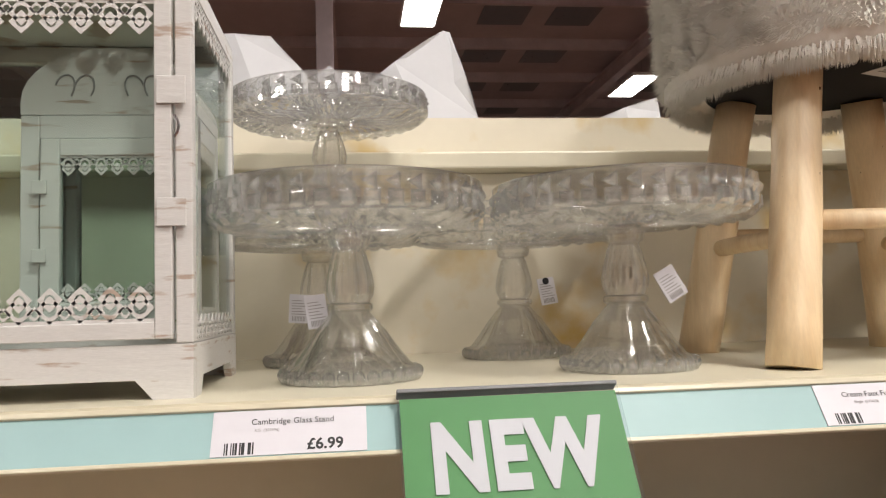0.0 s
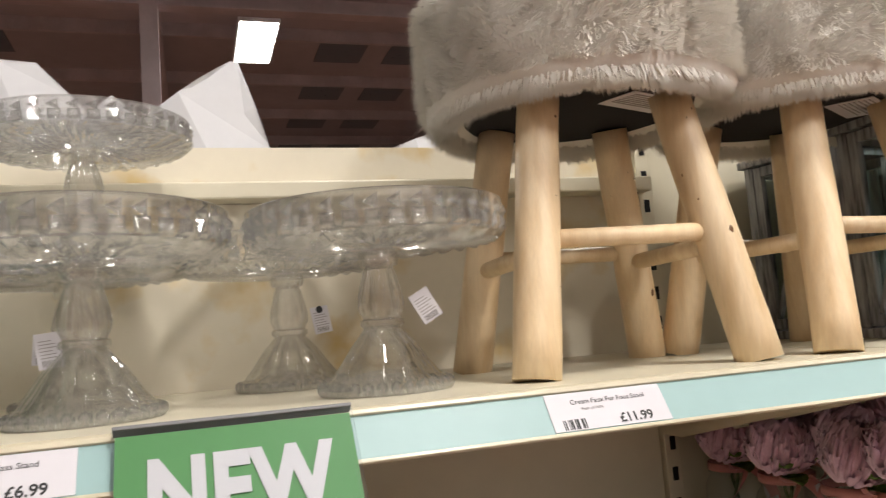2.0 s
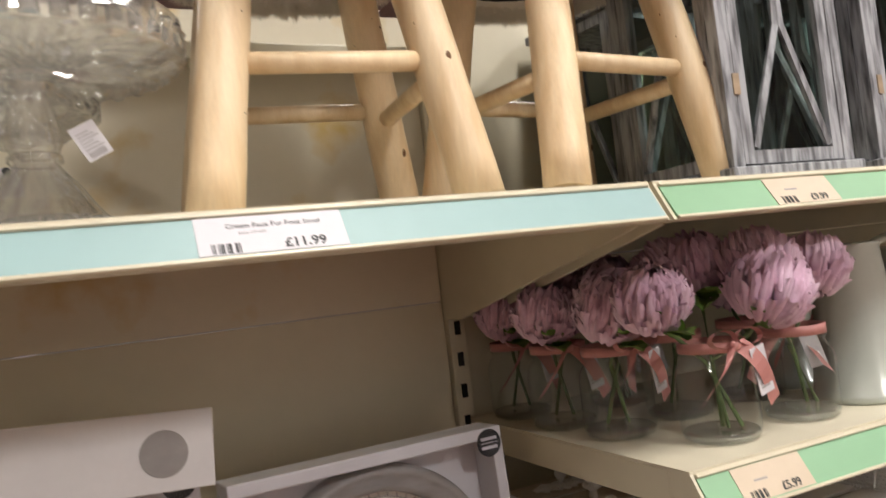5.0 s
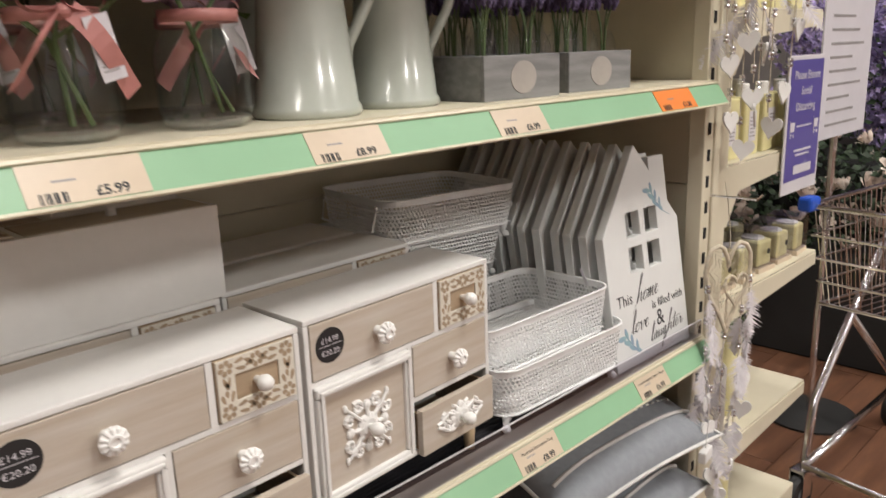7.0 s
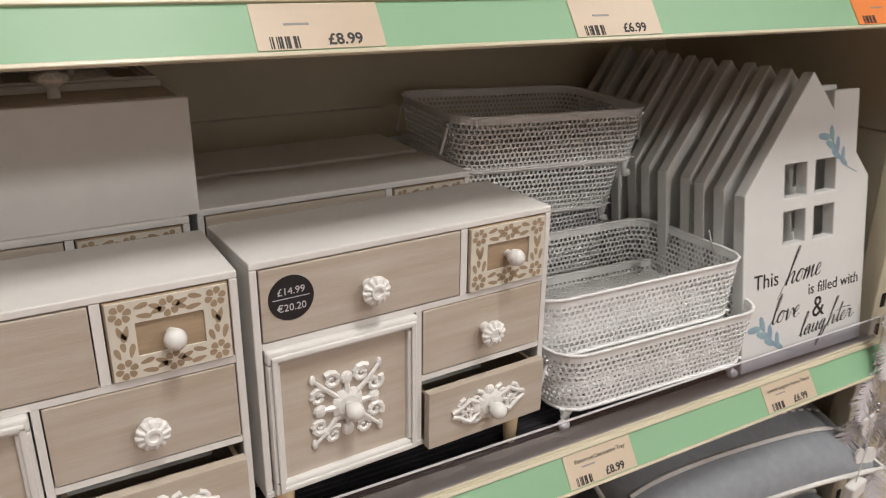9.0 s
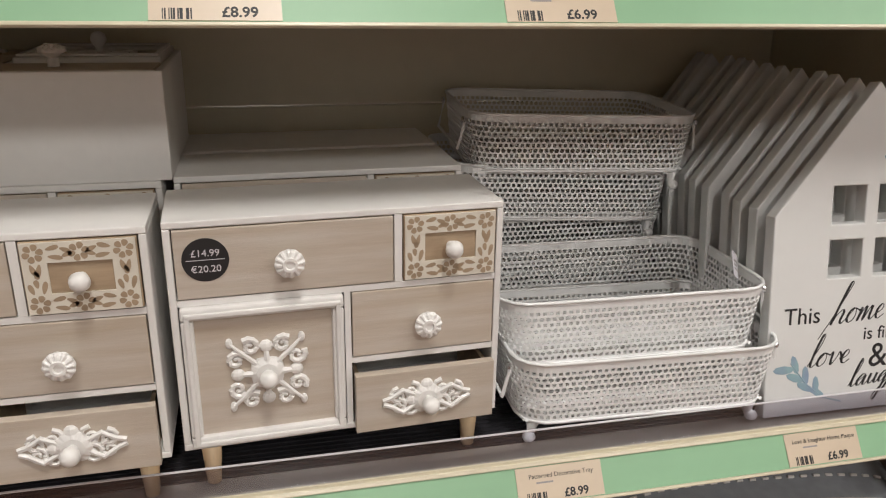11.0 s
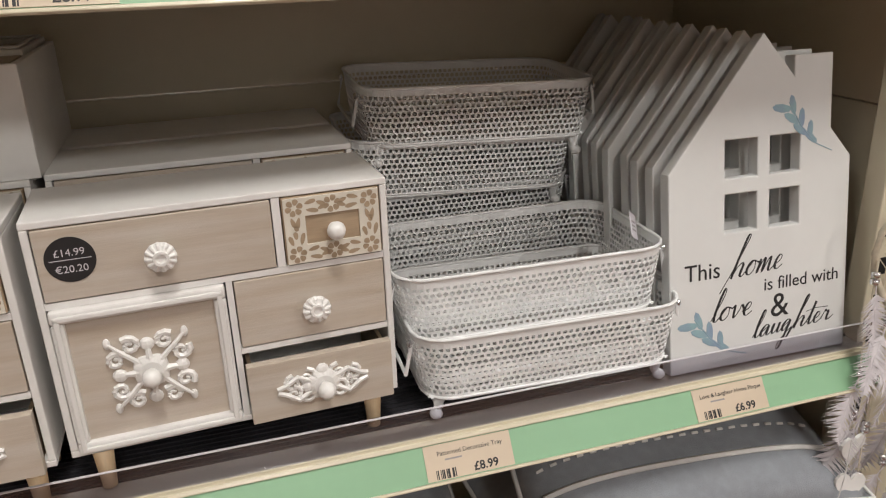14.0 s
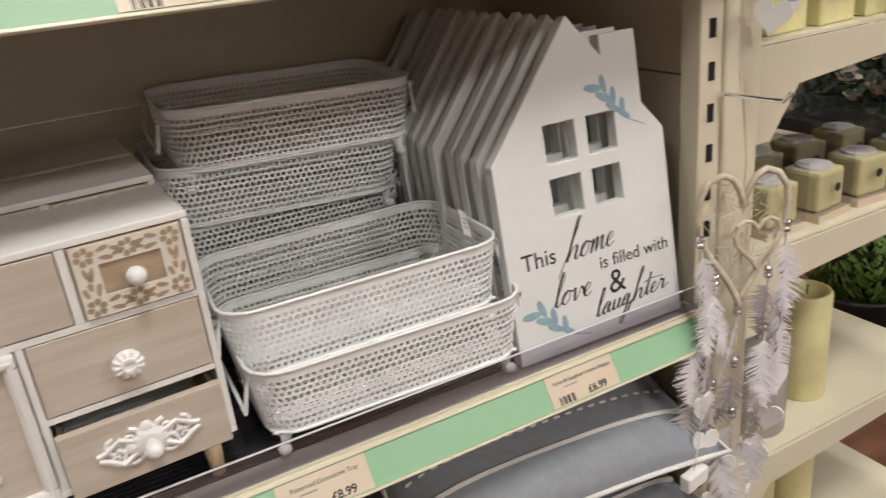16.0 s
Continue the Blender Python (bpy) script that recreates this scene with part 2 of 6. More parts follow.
def lathe(bm, profile, n=32, m=None, wave=None, mi=0, dz=None):
    """A turned shape round z from (radius, height) pairs; wave(i, k) scales the radius."""
    rings = []
    for k, (r, z) in enumerate(profile):
        if r < 1e-6:
            rings.append([bm.verts.new((0, 0, z))])
        else:
            ring = []
            for i in range(n):
                a = 2 * math.pi * i / n
                q = r * (wave(i, k) if wave else 1)
                ring.append(bm.verts.new((q * math.cos(a), q * math.sin(a), z + (dz(i, k) if dz else 0))))
            rings.append(ring)
    for a, b in zip(rings, rings[1:]):
        for i in range(n):
            j = (i + 1) % n
            if len(a) == 1 and len(b) == 1:
                continue
            if len(a) == 1:
                f = bm.faces.new((a[0], b[j], b[i]))
            elif len(b) == 1:
                f = bm.faces.new((a[i], a[j], b[0]))
            else:
                f = bm.faces.new((a[i], a[j], b[j], b[i]))
            f.material_index = mi
    put(bm, [v for r in rings for v in r], m)
    return bm


def tube(bm, pts, r, n=8, closed=False, m=None, mi=0, taper=None):
    pts = [Vector(p) for p in pts]
    rings = []
    N = len(pts)
    up = Vector((0.13, 0.27, 0.95))
    for k, p in enumerate(pts):
        if closed:
            d = pts[(k + 1) % N] - pts[k - 1]
        else:
            d = pts[min(k + 1, N - 1)] - pts[max(k - 1, 0)]
        d.normalize()
        u = d.cross(up)
        if u.length < 0.05:
            u = d.cross(Vector((1, 0.2, 0)))
        u.normalize()
        w = d.cross(u)
        q = r * (taper(k / max(1, N - 1)) if taper else 1)
        rings.append([bm.verts.new(p + q * (math.cos(2 * math.pi * i / n) * u + math.sin(2 * math.pi * i / n) * w)) for i in range(n)])
    pairs = list(zip(rings, rings[1:])) + ([(rings[-1], rings[0])] if closed else [])
    for a, b in pairs:
        for i in range(n):
            f = bm.faces.new((a[i], a[(i + 1) % n], b[(i + 1) % n], b[i]))
            f.material_index = mi
    if not closed:
        bm.faces.new(rings[0][::-1]).material_index = mi
        bm.faces.new(rings[-1]).material_index = mi
    put(bm, [v for g in rings for v in g], m)
    return bm


def ball(bm, r, c=(0, 0, 0), s=(1, 1, 1), u=12, v=8, m=None, mi=0):
    q = bmesh.ops.create_uvsphere(bm, u_segments=u, v_segments=v, radius=r)["verts"]
    for w in q:
        w.co = Vector((w.co.x * s[0] + c[0], w.co.y * s[1] + c[1], w.co.z * s[2] + c[2]))
        for f in w.link_faces:
            f.material_index = mi
    put(bm, q, m)
    return bm


def plate(bm, outline, d, m=None, mi=0):
    """A flat plate of thickness d in the xz plane, from its outline; the front faces -y."""
    a = [bm.verts.new((x, 0, z)) for x, z in outline]
    b = [bm.verts.new((x, d, z)) for x, z in outline]
    n = len(a)
    fs = [bm.faces.new(a), bm.faces.new(b[::-1])]
    fs += [bm.faces.new((a[i], b[i], b[(i + 1) % n], a[(i + 1) % n])) for i in range(n)]
    for f in fs:
        f.material_index = mi
    bmesh.ops.recalc_face_normals(bm, faces=fs)
    put(bm, a + b, m)
    return bm


def words(text, size, depth=0.0004, shear=0.0, align="CENTER", bold=0.0, squeeze=1.0):
    """Raised lettering in the xz plane, facing -y."""
    cu = bpy.data.curves.new("lettering", "FONT")
    cu.body, cu.size, cu.extrude, cu.shear, cu.align_x, cu.offset, cu.space_character = text, size, depth, shear, align, bold, squeeze
    cu.resolution_u = 3
    ob = bpy.data.objects.new("lettering", cu)
    scene.collection.objects.link(ob)
    dg = bpy.context.evaluated_depsgraph_get()
    me = bpy.data.meshes.new_from_object(ob.evaluated_get(dg))
    bm = bmesh.new()
    bm.from_mesh(me)
    bpy.data.objects.remove(ob)
    bpy.data.meshes.remove(me)
    bmesh.ops.transform(bm, matrix=pose(0, 0, 0, 90, 0, 0), verts=bm.verts)
    return bm


def shifted(bm, m):
    bmesh.ops.transform(bm, matrix=m, verts=bm.verts)
    return bm



# ---- the shop's shell ----
tagged(link("floor", boxes((-14, 16, -10, 22, -0.1, -0.004)), "floor"), "brown wood-look vinyl plank shop floor", "floor", kind="structure")
for nm, d in dict(wall_north=(-14, 16, 22, 22.2, -0.1, 7), wall_south=(-14, 16, -10.2, -10, -0.1, 7), wall_east=(16, 16.2, -10, 22, -0.1, 7), wall_west=(-14.2, -14, -10, 22, -0.1, 7)).items():
    tagged(link(nm, boxes(d), "wall"), "plain grey painted shop wall", "wall", kind="structure")
bm = boxes((-14.2, 16.2, -10.2, 22.2, ROOF + 0.25, ROOF + 0.4))
tagged(link("ceiling", bm, "roof"), "dark lined warehouse roof above steel beams", "ceiling", kind="structure")
for k in range(14):
    y = -8 + k * 2.1
    tagged(link("roof_purlin", boxes((-14, 16, y, y + 0.07, ROOF + 0.05, ROOF + 0.249)), "steel"), "thin steel purlin under the roof lining", "beam", "roof purlins", "structure")
for x in (-6.6, -1.1, 4.4, 9.9):
    bm = boxes((x - 0.09, x + 0.09, -10, 22, ROOF - 0.25, ROOF - 0.22), (x - 0.09, x + 0.09, -10, 22, ROOF + 0.02, ROOF + 0.049), (x - 0.012, x + 0.012, -10, 22, ROOF - 0.22, ROOF + 0.02))
    tagged(link("roof_beam", bm, "steel"), "grey steel I-section roof beam", "beam", kind="structure")
for y in (8.6, 16.9):
    bm = boxes((-14, 16, y, y + 0.2, ROOF - 0.5, ROOF - 0.47), (-14, 16, y, y + 0.2, ROOF - 0.28, ROOF - 0.251), (-14, 16, y + 0.09, y + 0.11, ROOF - 0.47, ROOF - 0.28))
    tagged(link("roof_beam", bm, "steel"), "grey steel cross beam under the roof", "beam", kind="structure")
for x in (-1.1, 9.9, -12.1):
    bm = boxes((x - 0.1, x + 0.1, 8.5, 8.52, 0, ROOF - 0.501), (x - 0.1, x + 0.1, 8.68, 8.7, 0, ROOF - 0.501), (x - 0.01, x + 0.01, 8.52, 8.68, 0, ROOF - 0.501))
    tagged(link("steel_column", bm, "steel"), "grey painted steel roof column", "column", kind="structure")
for x in (-3.6, 1.8, 3.0, 6.4):
    for y in (11.3, 13.4, 15.5, 17.6):
        bm = boxes((x - 0.4, x + 0.4, y, y + 1.0, ROOF + 0.236, ROOF + 0.246))
        tagged(link("roof_light", bm, "rooflight"), "dull dark roof light panel", "roof light", kind="structure")
for fx, fy in FIXTURES:
    t = thing("ceiling_light", "white fluorescent shop light hung under the roof", "ceiling light", (fx, fy, ROOF - 0.3), "ceiling lights")
    part("housing", boxes((-0.28, 0.28, -0.78, 0.78, 0.0, 0.06), bev=0.01), "whitemetal", t)
    part("diffuser", boxes((-0.25, 0.25, -0.75, 0.75, -0.012, -0.001)), "lampglow", t)
    for sx in (-0.2, 0.2):
        part("hanger", tube(bmesh.new(), [(sx, 0, 0.06), (sx, 0, 0.54)], 0.006, 6), "silver", t)

# ---- shelving ----
W = 1.24


SLOPE = -34


def strip_frame(x, z, front=0.0):
    """The plane of a price strip, which slopes out to its lower edge below a shelf at z."""
    return Matrix.Translation((x, front - 0.002, z - 0.004)) @ Matrix.Rotation(radians(SLOPE), 4, "X")


def shelf(parent, x0, x1, z, strip, depth=0.5, front=0.0):
    """A metal shelf: top sheet over a sloping nose, ribs below, and the price strip with its two edges."""
    s = part("shelf", boxes((x0, x1, front - 0.0008, front + depth, z - 0.003, z)), "cream", parent)
    o = [(front - 0.0006, z - 0.0031), (front + 0.032, z - 0.0031), (front + 0.032, z - 0.043), (front - 0.0260, z - 0.043)]
    part("shelf_nose", plate(bmesh.new(), o, x1 - x0, Matrix(((0, 1, 0, x0), (1, 0, 0, 0), (0, 0, 1, 0), (0, 0, 0, 1)))), "cream", s)
    for k in range(4):
        y = front + 0.1 + k * 0.1
        part("rib", boxes((x0 + 0.02, x1 - 0.02, y, y + 0.035, z - 0.022, z - 0.0032), bev=0.003), "cream", s)
    m = strip_frame(0, z, front)
    part("price_strip", shifted(boxes((x0 + 0.004, x1 - 0.004, -0.001, 0.0014, -0.043, -0.004)), m), strip, s)
    part("strip_edge", shifted(boxes((x0 + 0.004, x1 - 0.004, -0.004, 0.0016, -0.0042, 0.0006), bev=0.001), m), "lip", s)
    part("strip_edge", shifted(boxes((x0 + 0.004, x1 - 0.004, -0.003, 0.0016, -0.047, -0.0432), bev=0.001), m), "lip", s)
    return s


def bracket(parent, x, z, depth=0.5, front=0.0):
    o = [(front + 0.012, z - 0.045), (front + 0.012, z - 0.006), (front + depth - 0.004, z - 0.006), (front + depth - 0.004, z - 0.14), (front + depth - 0.06, z - 0.14)]
    b = part("bracket", plate(bmesh.new(), o, 0.004, Matrix(((0, 1, 0, x), (1, 0, 0, 0), (0, 0, 1, 0), (0, 0, 0, 1)))), "cream", parent)
    return b


def upright(parent, x, y, z0, z1, w=0.03, d=0.03, first=0.05, pitch=0.05):
    u = part("upright", boxes((x - w / 2, x + w / 2, y, y + d, z0, z1), bev=0.002), "cream", parent)
    z = z0 + first
    one = None
    while z < z1 - 0.03:
        if one is None:
            one = s = part("slot", boxes((-0.005, 0.005, -0.0012, 0.004, 0, 0.022)), "slot", u, "dark hook slot")
        else:
            s = share("slot", one, u)
        s.matrix_basis = pose(x, y, z)
        z += pitch
    return u


bay1 = thing("shelving_bay", "cream metal shop shelving bay with pale blue price strips", "shelving", (0, 0, 0), "shelving bays")
part("back_panel", boxes((-2.5, -0.017, 0.503, 0.52, 0.12, 1.454)), "cream", bay1)
part("back_panel", boxes((-2.5, -0.017, 0.503, 0.52, 1.4565, 1.832)), "stained", bay1, "cream back panel with yellow glue stains")
part("back_rail", boxes((-2.5, -0.005, 0.462, 0.52, 1.833, 1.858), bev=0.003), "cream", bay1)
part("top_panel", boxes((-2.5, -0.005, 0.503, 0.52, 1.859, 1.917)), "stained", bay1, "cream top panel with yellow glue stains")
s = shelf(bay1, -2.5, -0.003, 1.567, "blue")
bracket(bay1, -0.016, 1.567)
s = shelf(bay1, -2.5, -0.003, 0.775, "blue", 0.497)
part("plinth", boxes((-2.5, -0.003, 0.02, 0.5, 0, 0.15), bev=0.003), "cream", bay1)

bay2 = thing("shelving_bay", "cream metal shop shelving bay with mint green price strips", "shelving", (0, 0, 0), "shelving bays")
part("back_panel", boxes((0.017, W, 0.503, 0.52, 0.12, 1.079)), "cream", bay2)
part("back_panel", boxes((0.017, W, 0.503, 0.52, 1.082, 1.5)), "cream", bay2)
part("back_panel", boxes((0.017, W, 0.503, 0.52, 1.5025, 1.935)), "cream", bay2)
upright(bay2, 0.0, 0.492, 0.0, 1.94)
s = shelf(bay2, 0.003, W - 0.002, 1.567, "green")
s = shelf(bay2, 0.003, W - 0.002, 1.268, "green", 0.488)
part("side_fold", boxes((0.003, 0.007, 0.0325, 0.488, 1.225, 1.2645)), "cream", bay2)
bracket(bay2, 0.02, 1.567, 0.488)
s = shelf(bay2, 0.003, W - 0.002, 0.775, "green", 0.497)
part("side_fold", boxes((0.003, 0.007, 0.0325, 0.488, 0.732, 0.7715)), "cream", bay2)
bm = bmesh.new()
box(bm, 0.01, W - 0.01, 0.03, 0.49, 0.7752, 0.777)
for k in range(56):
    y = 0.032 + k * 0.0081
    box(bm, 0.012, W - 0.012, y, y + 0.004, 0.777, 0.7785)
mt = tagged(link("shelf_mat", bm, "mat"), "black ribbed rubber mat on the shelf", "shelf mat")
g = thing("shelf_guard", "clear plastic riser along the shelf front", "shelf guard", (0, 0, 0))
part("guard", boxes((0.01, W - 0.01, 0.001, 0.0035, 0.7755, 0.808)), "guard", g)
# thin white bar stands in for the reflection along the riser's top edge
part("guard_edge", boxes((0.01, W - 0.01, 0.0008, 0.0037, 0.8081, 0.8089)), "card", g)
part("guard_foot", boxes((0.01, W - 0.01, 0.004, 0.028, 0.7752, 0.777)), "clear", g)
s = shelf(bay2, 0.003, W - 0.002, 0.40, "green", 0.497)
part("plinth", boxes((0.003, W, 0.02, 0.5, 0, 0.15), bev=0.003), "cream", bay2)

# end panel and end bay
end = thing("end_shelving_bay", "cream metal end bay with candle shelves beside the aisle", "shelving", (0, 0, 0), "shelving bays")
part("end_panel", boxes((W + 0.001, W + 0.02, 0.044, 0.98, 0.12, 1.0695)), "cream", end)
part("end_panel", boxes((W + 0.001, W + 0.02, 0.044, 0.98, 1.072, 1.46)), "cream", end)
part("end_panel", boxes((W + 0.001, W + 0.02, 0.044, 0.98, 1.4625, 2.0)), "cream", end)
upright(end, W + 0.003, 0.011, 0, 2.0, 0.036, 0.032, 0.018, 0.05)
part("post", boxes((W + 0.0225, W + 0.085, 0.008, 0.043, 0, 2.0), bev=0.004), "cream", end)


def end_shelf(z, x1):
    s = part("shelf", boxes((W + 0.09, x1, 0.03, 0.97, z - 0.004, z), (x1 - 0.006, x1, 0.03, 0.97, z - 0.04, z - 0.004)), "cream", end)
    o = [(W + 0.088, z - 0.005), (x1 - 0.007, z - 0.005), (x1 - 0.007, z - 0.035), (W + 0.18, z - 0.062), (W + 0.13, z - 0.13), (W + 0.088, z - 0.13)]
    part("bracket", plate(bmesh.new(), o, 0.004, pose(0, 0.026, 0)), "cream", s)
    return s


for z, x1 in ((1.40, 1.82), (1.095, 1.82), (0.805, 1.91), (0.442, 1.91)):
    end_shelf(z, x1)
part("plinth", boxes((W + 0.09, 1.90, 0.03, 0.97, 0, 0.135), bev=0.004), "cream", end)

# ---- shared small builders ----
def diamond(bm, cx, cz, r, d, m=None, mi=0, hole=0.5):
    """A pierced diamond in the xz plane, d thick."""
    o, h = [], []
    for k in range(8):
        a = math.pi / 4 * k
        q = r if k % 2 == 0 else r * 0.72
        o.append((cx + q * math.cos(a), cz + q * math.sin(a)))
        h.append((cx + r * hole * math.cos(a), cz + r * hole * math.sin(a)))
    vs = [[bm.verts.new((x, y, z)) for x, z in ring] for y in (0, d) for ring in (o, h)]
    fo, fh, bo, bh = vs
    for k in range(8):
        j = (k + 1) % 8
        for q in ((fo[k], fo[j], fh[j], fh[k]), (bo[j], bo[k], bh[k], bh[j]), (fo[j], fo[k], bo[k], bo[j]), (fh[k], fh[j], bh[j], bh[k])):
            bm.faces.new(q).material_index = mi
    put(bm, [v for r_ in vs for v in r_], m)


def lace(length, c, d=0.0012, up=False):
    """A pierced metal strip with a zigzag edge, from x = 0, hanging below z = 0 (up: standing above)."""
    bm = bmesh.new()
    n = max(2, round(length / (2 * c)))
    c = length / (2 * n)
    s = 1 if up else -1
    box(bm, 0, length, 0, d, min(0, s * c * 0.25), max(0, s * c * 0.25))
    for k in range(n):
        diamond(bm, c + 2 * k * c, s * c * 1.0, c * 0.98, d)
        if k < n - 1:
            diamond(bm, 2 * c + 2 * k * c, s * c * 0.75, c * 0.5, d)
    for k in range(n):
        diamond(bm, c + 2 * k * c, s * c * 1.7, c * 0.85, d, hole=0.45)
    return bm


def price_label(x, z, name, price, w=0.115, stock="card", code="", text_w=0.06):
    """A printed price card in the strip of a shelf whose top is z."""
    t = thing("price_label", ("white" if stock == "card" else "peach") + " printed shelf price card in the strip", "price label", strip_frame(x, z) @ Matrix.Translation((0, -0.0016, -0.0235)), "price labels")
    part("card", boxes((-w / 2, w / 2, -0.0004, 0.0004, -0.0185, 0.0185)), stock, t)
    if name:
        part("printed_name", shifted(words(name, 0.0068, 0.0001), pose(0.002, -0.0007, 0.0065)), "ink", t)
    if code:
        part("stock_code", shifted(words(code, 0.0034, 0.0001, align="LEFT"), pose(-0.027, -0.0007, 0.0005)), "greyink", t)
    else:
        part("stock_code", boxes((-0.027, -0.008, -0.0007, -0.0003, 0.0008, 0.0026)), "greyink", t)
    if price:
        part("printed_price", shifted(words(price, 0.0125, 0.0001, align="RIGHT", bold=0.0003), pose(w / 2 - 0.018, -0.0007, -0.0155)), "ink", t)
    bm = bmesh.new()
    for k in range(14):
        if k % 4 != 2:
            box(bm, -w / 2 + 0.010 + k * 0.0016, -w / 2 + 0.0108 + k * 0.0016 + 0.0004 * (k % 3), -0.0007, -0.0003, -0.0175, -0.008)
    part("barcode", bm, "ink", t)
    return t


# ---- glass cake stands ----
def glass_stand():
    t = thing("glass_cake_stand", "clear pressed glass footed cake stand", "cake stand", (0, 0, 0), "glass cake stands")
    n = 120
    prof = [(0, 0.024), (0.03, 0.02), (0.052, 0.004), (0.058, 0.0), (0.067, 0.0), (0.069, 0.006), (0.064, 0.011), (0.056, 0.017), (0.046, 0.03), (0.034, 0.048),
            (0.024, 0.06), (0.0195, 0.066), (0.023, 0.069), (0.0225, 0.074), (0.0195, 0.076), (0.0225, 0.084), (0.0235, 0.092), (0.0215, 0.105), (0.0165, 0.124),
            (0.0145, 0.129), (0.0195, 0.131), (0.0215, 0.138), (0.020, 0.145), (0.0165, 0.148), (0.020, 0.1505)]
    under = [(0.03, 0.151), (0.042, 0.1515), (0.054, 0.151), (0.066, 0.1515), (0.078, 0.151), (0.09, 0.1515), (0.102, 0.151), (0.114, 0.1515), (0.126, 0.152)]
    prof += under + [(0.1325, 0.154), (0.134, 0.160), (0.1335, 0.172), (0.1345, 0.189), (0.132, 0.1905), (0.1295, 0.188), (0.128, 0.164), (0.120, 0.1595), (0.05, 0.1595), (0, 0.1595)]

    def wave(i, k):
        a = 2 * math.pi * i / n
        if k in (3, 4, 5, 6):
            return 1 + 0.022 * math.cos(24 * a)
        if 7 <= k <= 10:
            return 1 + 0.07 * abs(math.cos(4 * a)) - 0.03
        if 15 <= k <= 18:
            return 1 + 0.05 * math.cos(9 * a)
        if 35 <= k <= 36:
            return 1 + (0.012 if (i // 2) % 2 == (k % 2) else -0.008)
        return 1

    def dz(i, k):
        if 25 <= k <= 33:
            return -0.0032 if (i // 2 + k) % 2 else 0.0012
        return 0

    bm = lathe(bmesh.new(), prof, n, wave=wave, dz=dz)
    bmesh.ops.recalc_face_normals(bm, faces=bm.faces)
    dish = part("dish_and_foot", bm, "glass", t)
    bm = bmesh.new()
    for k in range(40):
        a = 2 * math.pi * k / 40
        turn = Matrix.Rotation(a, 4, "Z")
        q = bmesh.ops.create_cone(bm, cap_ends=True, segments=3, radius1=0.0095, radius2=0.001, depth=0.006)["verts"]
        put(bm, q, turn @ Matrix.Translation((0.1355, 0, 0.1775)) @ Matrix.Rotation(math.pi / 2, 4, "Y") @ Matrix.Rotation(math.pi, 4, "Z"))
        q = bmesh.ops.create_cone(bm, cap_ends=True, segments=4, radius1=0.0105, radius2=0.006, depth=0.004)["verts"]
        put(bm, q, turn @ Matrix.Translation((0.135, 0, 0.1635)) @ Matrix.Rotation(math.pi / 2, 4, "Y") @ Matrix.Rotation(math.pi / 4, 4, "Z"))
    part("cut_rim_band", bm, "cutglass", dish)
    bm = bmesh.new()
    for k in range(30):
        a = 2 * math.pi * k / 30
        ball(bm, 0.0062, (0.0655 * math.cos(a), 0.0655 * math.sin(a), 0.0072), (1, 1, 1.1), 8, 6)
    part("beaded_foot", bm, "cutglass", dish)
    return t


stand = glass_stand()
stand.matrix_basis = pose(-0.846, 0.140, 1.567)
for x, y, z, a in ((-0.562, 0.142, 1.567, 13), (-0.632, 0.365, 1.567, 40), (-0.885, 0.362, 1.567, 77)):
    copy_thing(stand, pose(x, y, z, 0, 0, a))
copy_thing(stand, pose(-0.868, 0.355, 1.7585, 0, 0, 21) @ Matrix.Diagonal((0.93, 0.93, 0.78, 1)))


def swing_tag(m, dot=False):
    t = thing("swing_tag", "white printed card swing tag on a glass stand", "tag", m, "swing tags")
    part("card", boxes((-0.012, 0.012, 0, 0.0006, -0.034, 0.0)), "card", t)
    bm = bmesh.new()
    for k in range(6):
        box(bm, -0.009, 0.009 - 0.003 * (k % 3), -0.0005, 0.0, -0.024 + k * 0.0032, -0.0232 + k * 0.0032)
    for k in range(9):
        box(bm, -0.008 + k * 0.0018, -0.0072 + k * 0.0018, -0.0005, 0.0, -0.032, -0.026)
    part("small_print", bm, "greyink", t)
    if dot:
        part("round_sticker", lathe(bmesh.new(), [(0, 0), (0.0045, 0), (0.0045, 0.0006), (0, 0.0006)], 16, pose(0, -0.0002, -0.004, 90)), "ink", t)


swing_tag(pose(-0.905, 0.30, 1.655, -8, 4, 10))
swing_tag(pose(-0.882, 0.165, 1.652, -6, -6, 30))
swing_tag(pose(-0.598, 0.335, 1.668, -6, -8, 15), True)
swing_tag(pose(-0.524, 0.135, 1.668, -6, -28, 5))

# ---- footstools ----
def leg_curve(bm, a, b, r0, r1):
    a, b = Vector(a), Vector(b)
    tube(bm, [a.lerp(b, k / 8) + Vector((0.0005 * math.sin(k * 1.7), 0.0005 * math.cos(k * 1.1), 0)) for k in range(9)], 1, 18, taper=lambda t: r0 + (r1 - r0) * t)


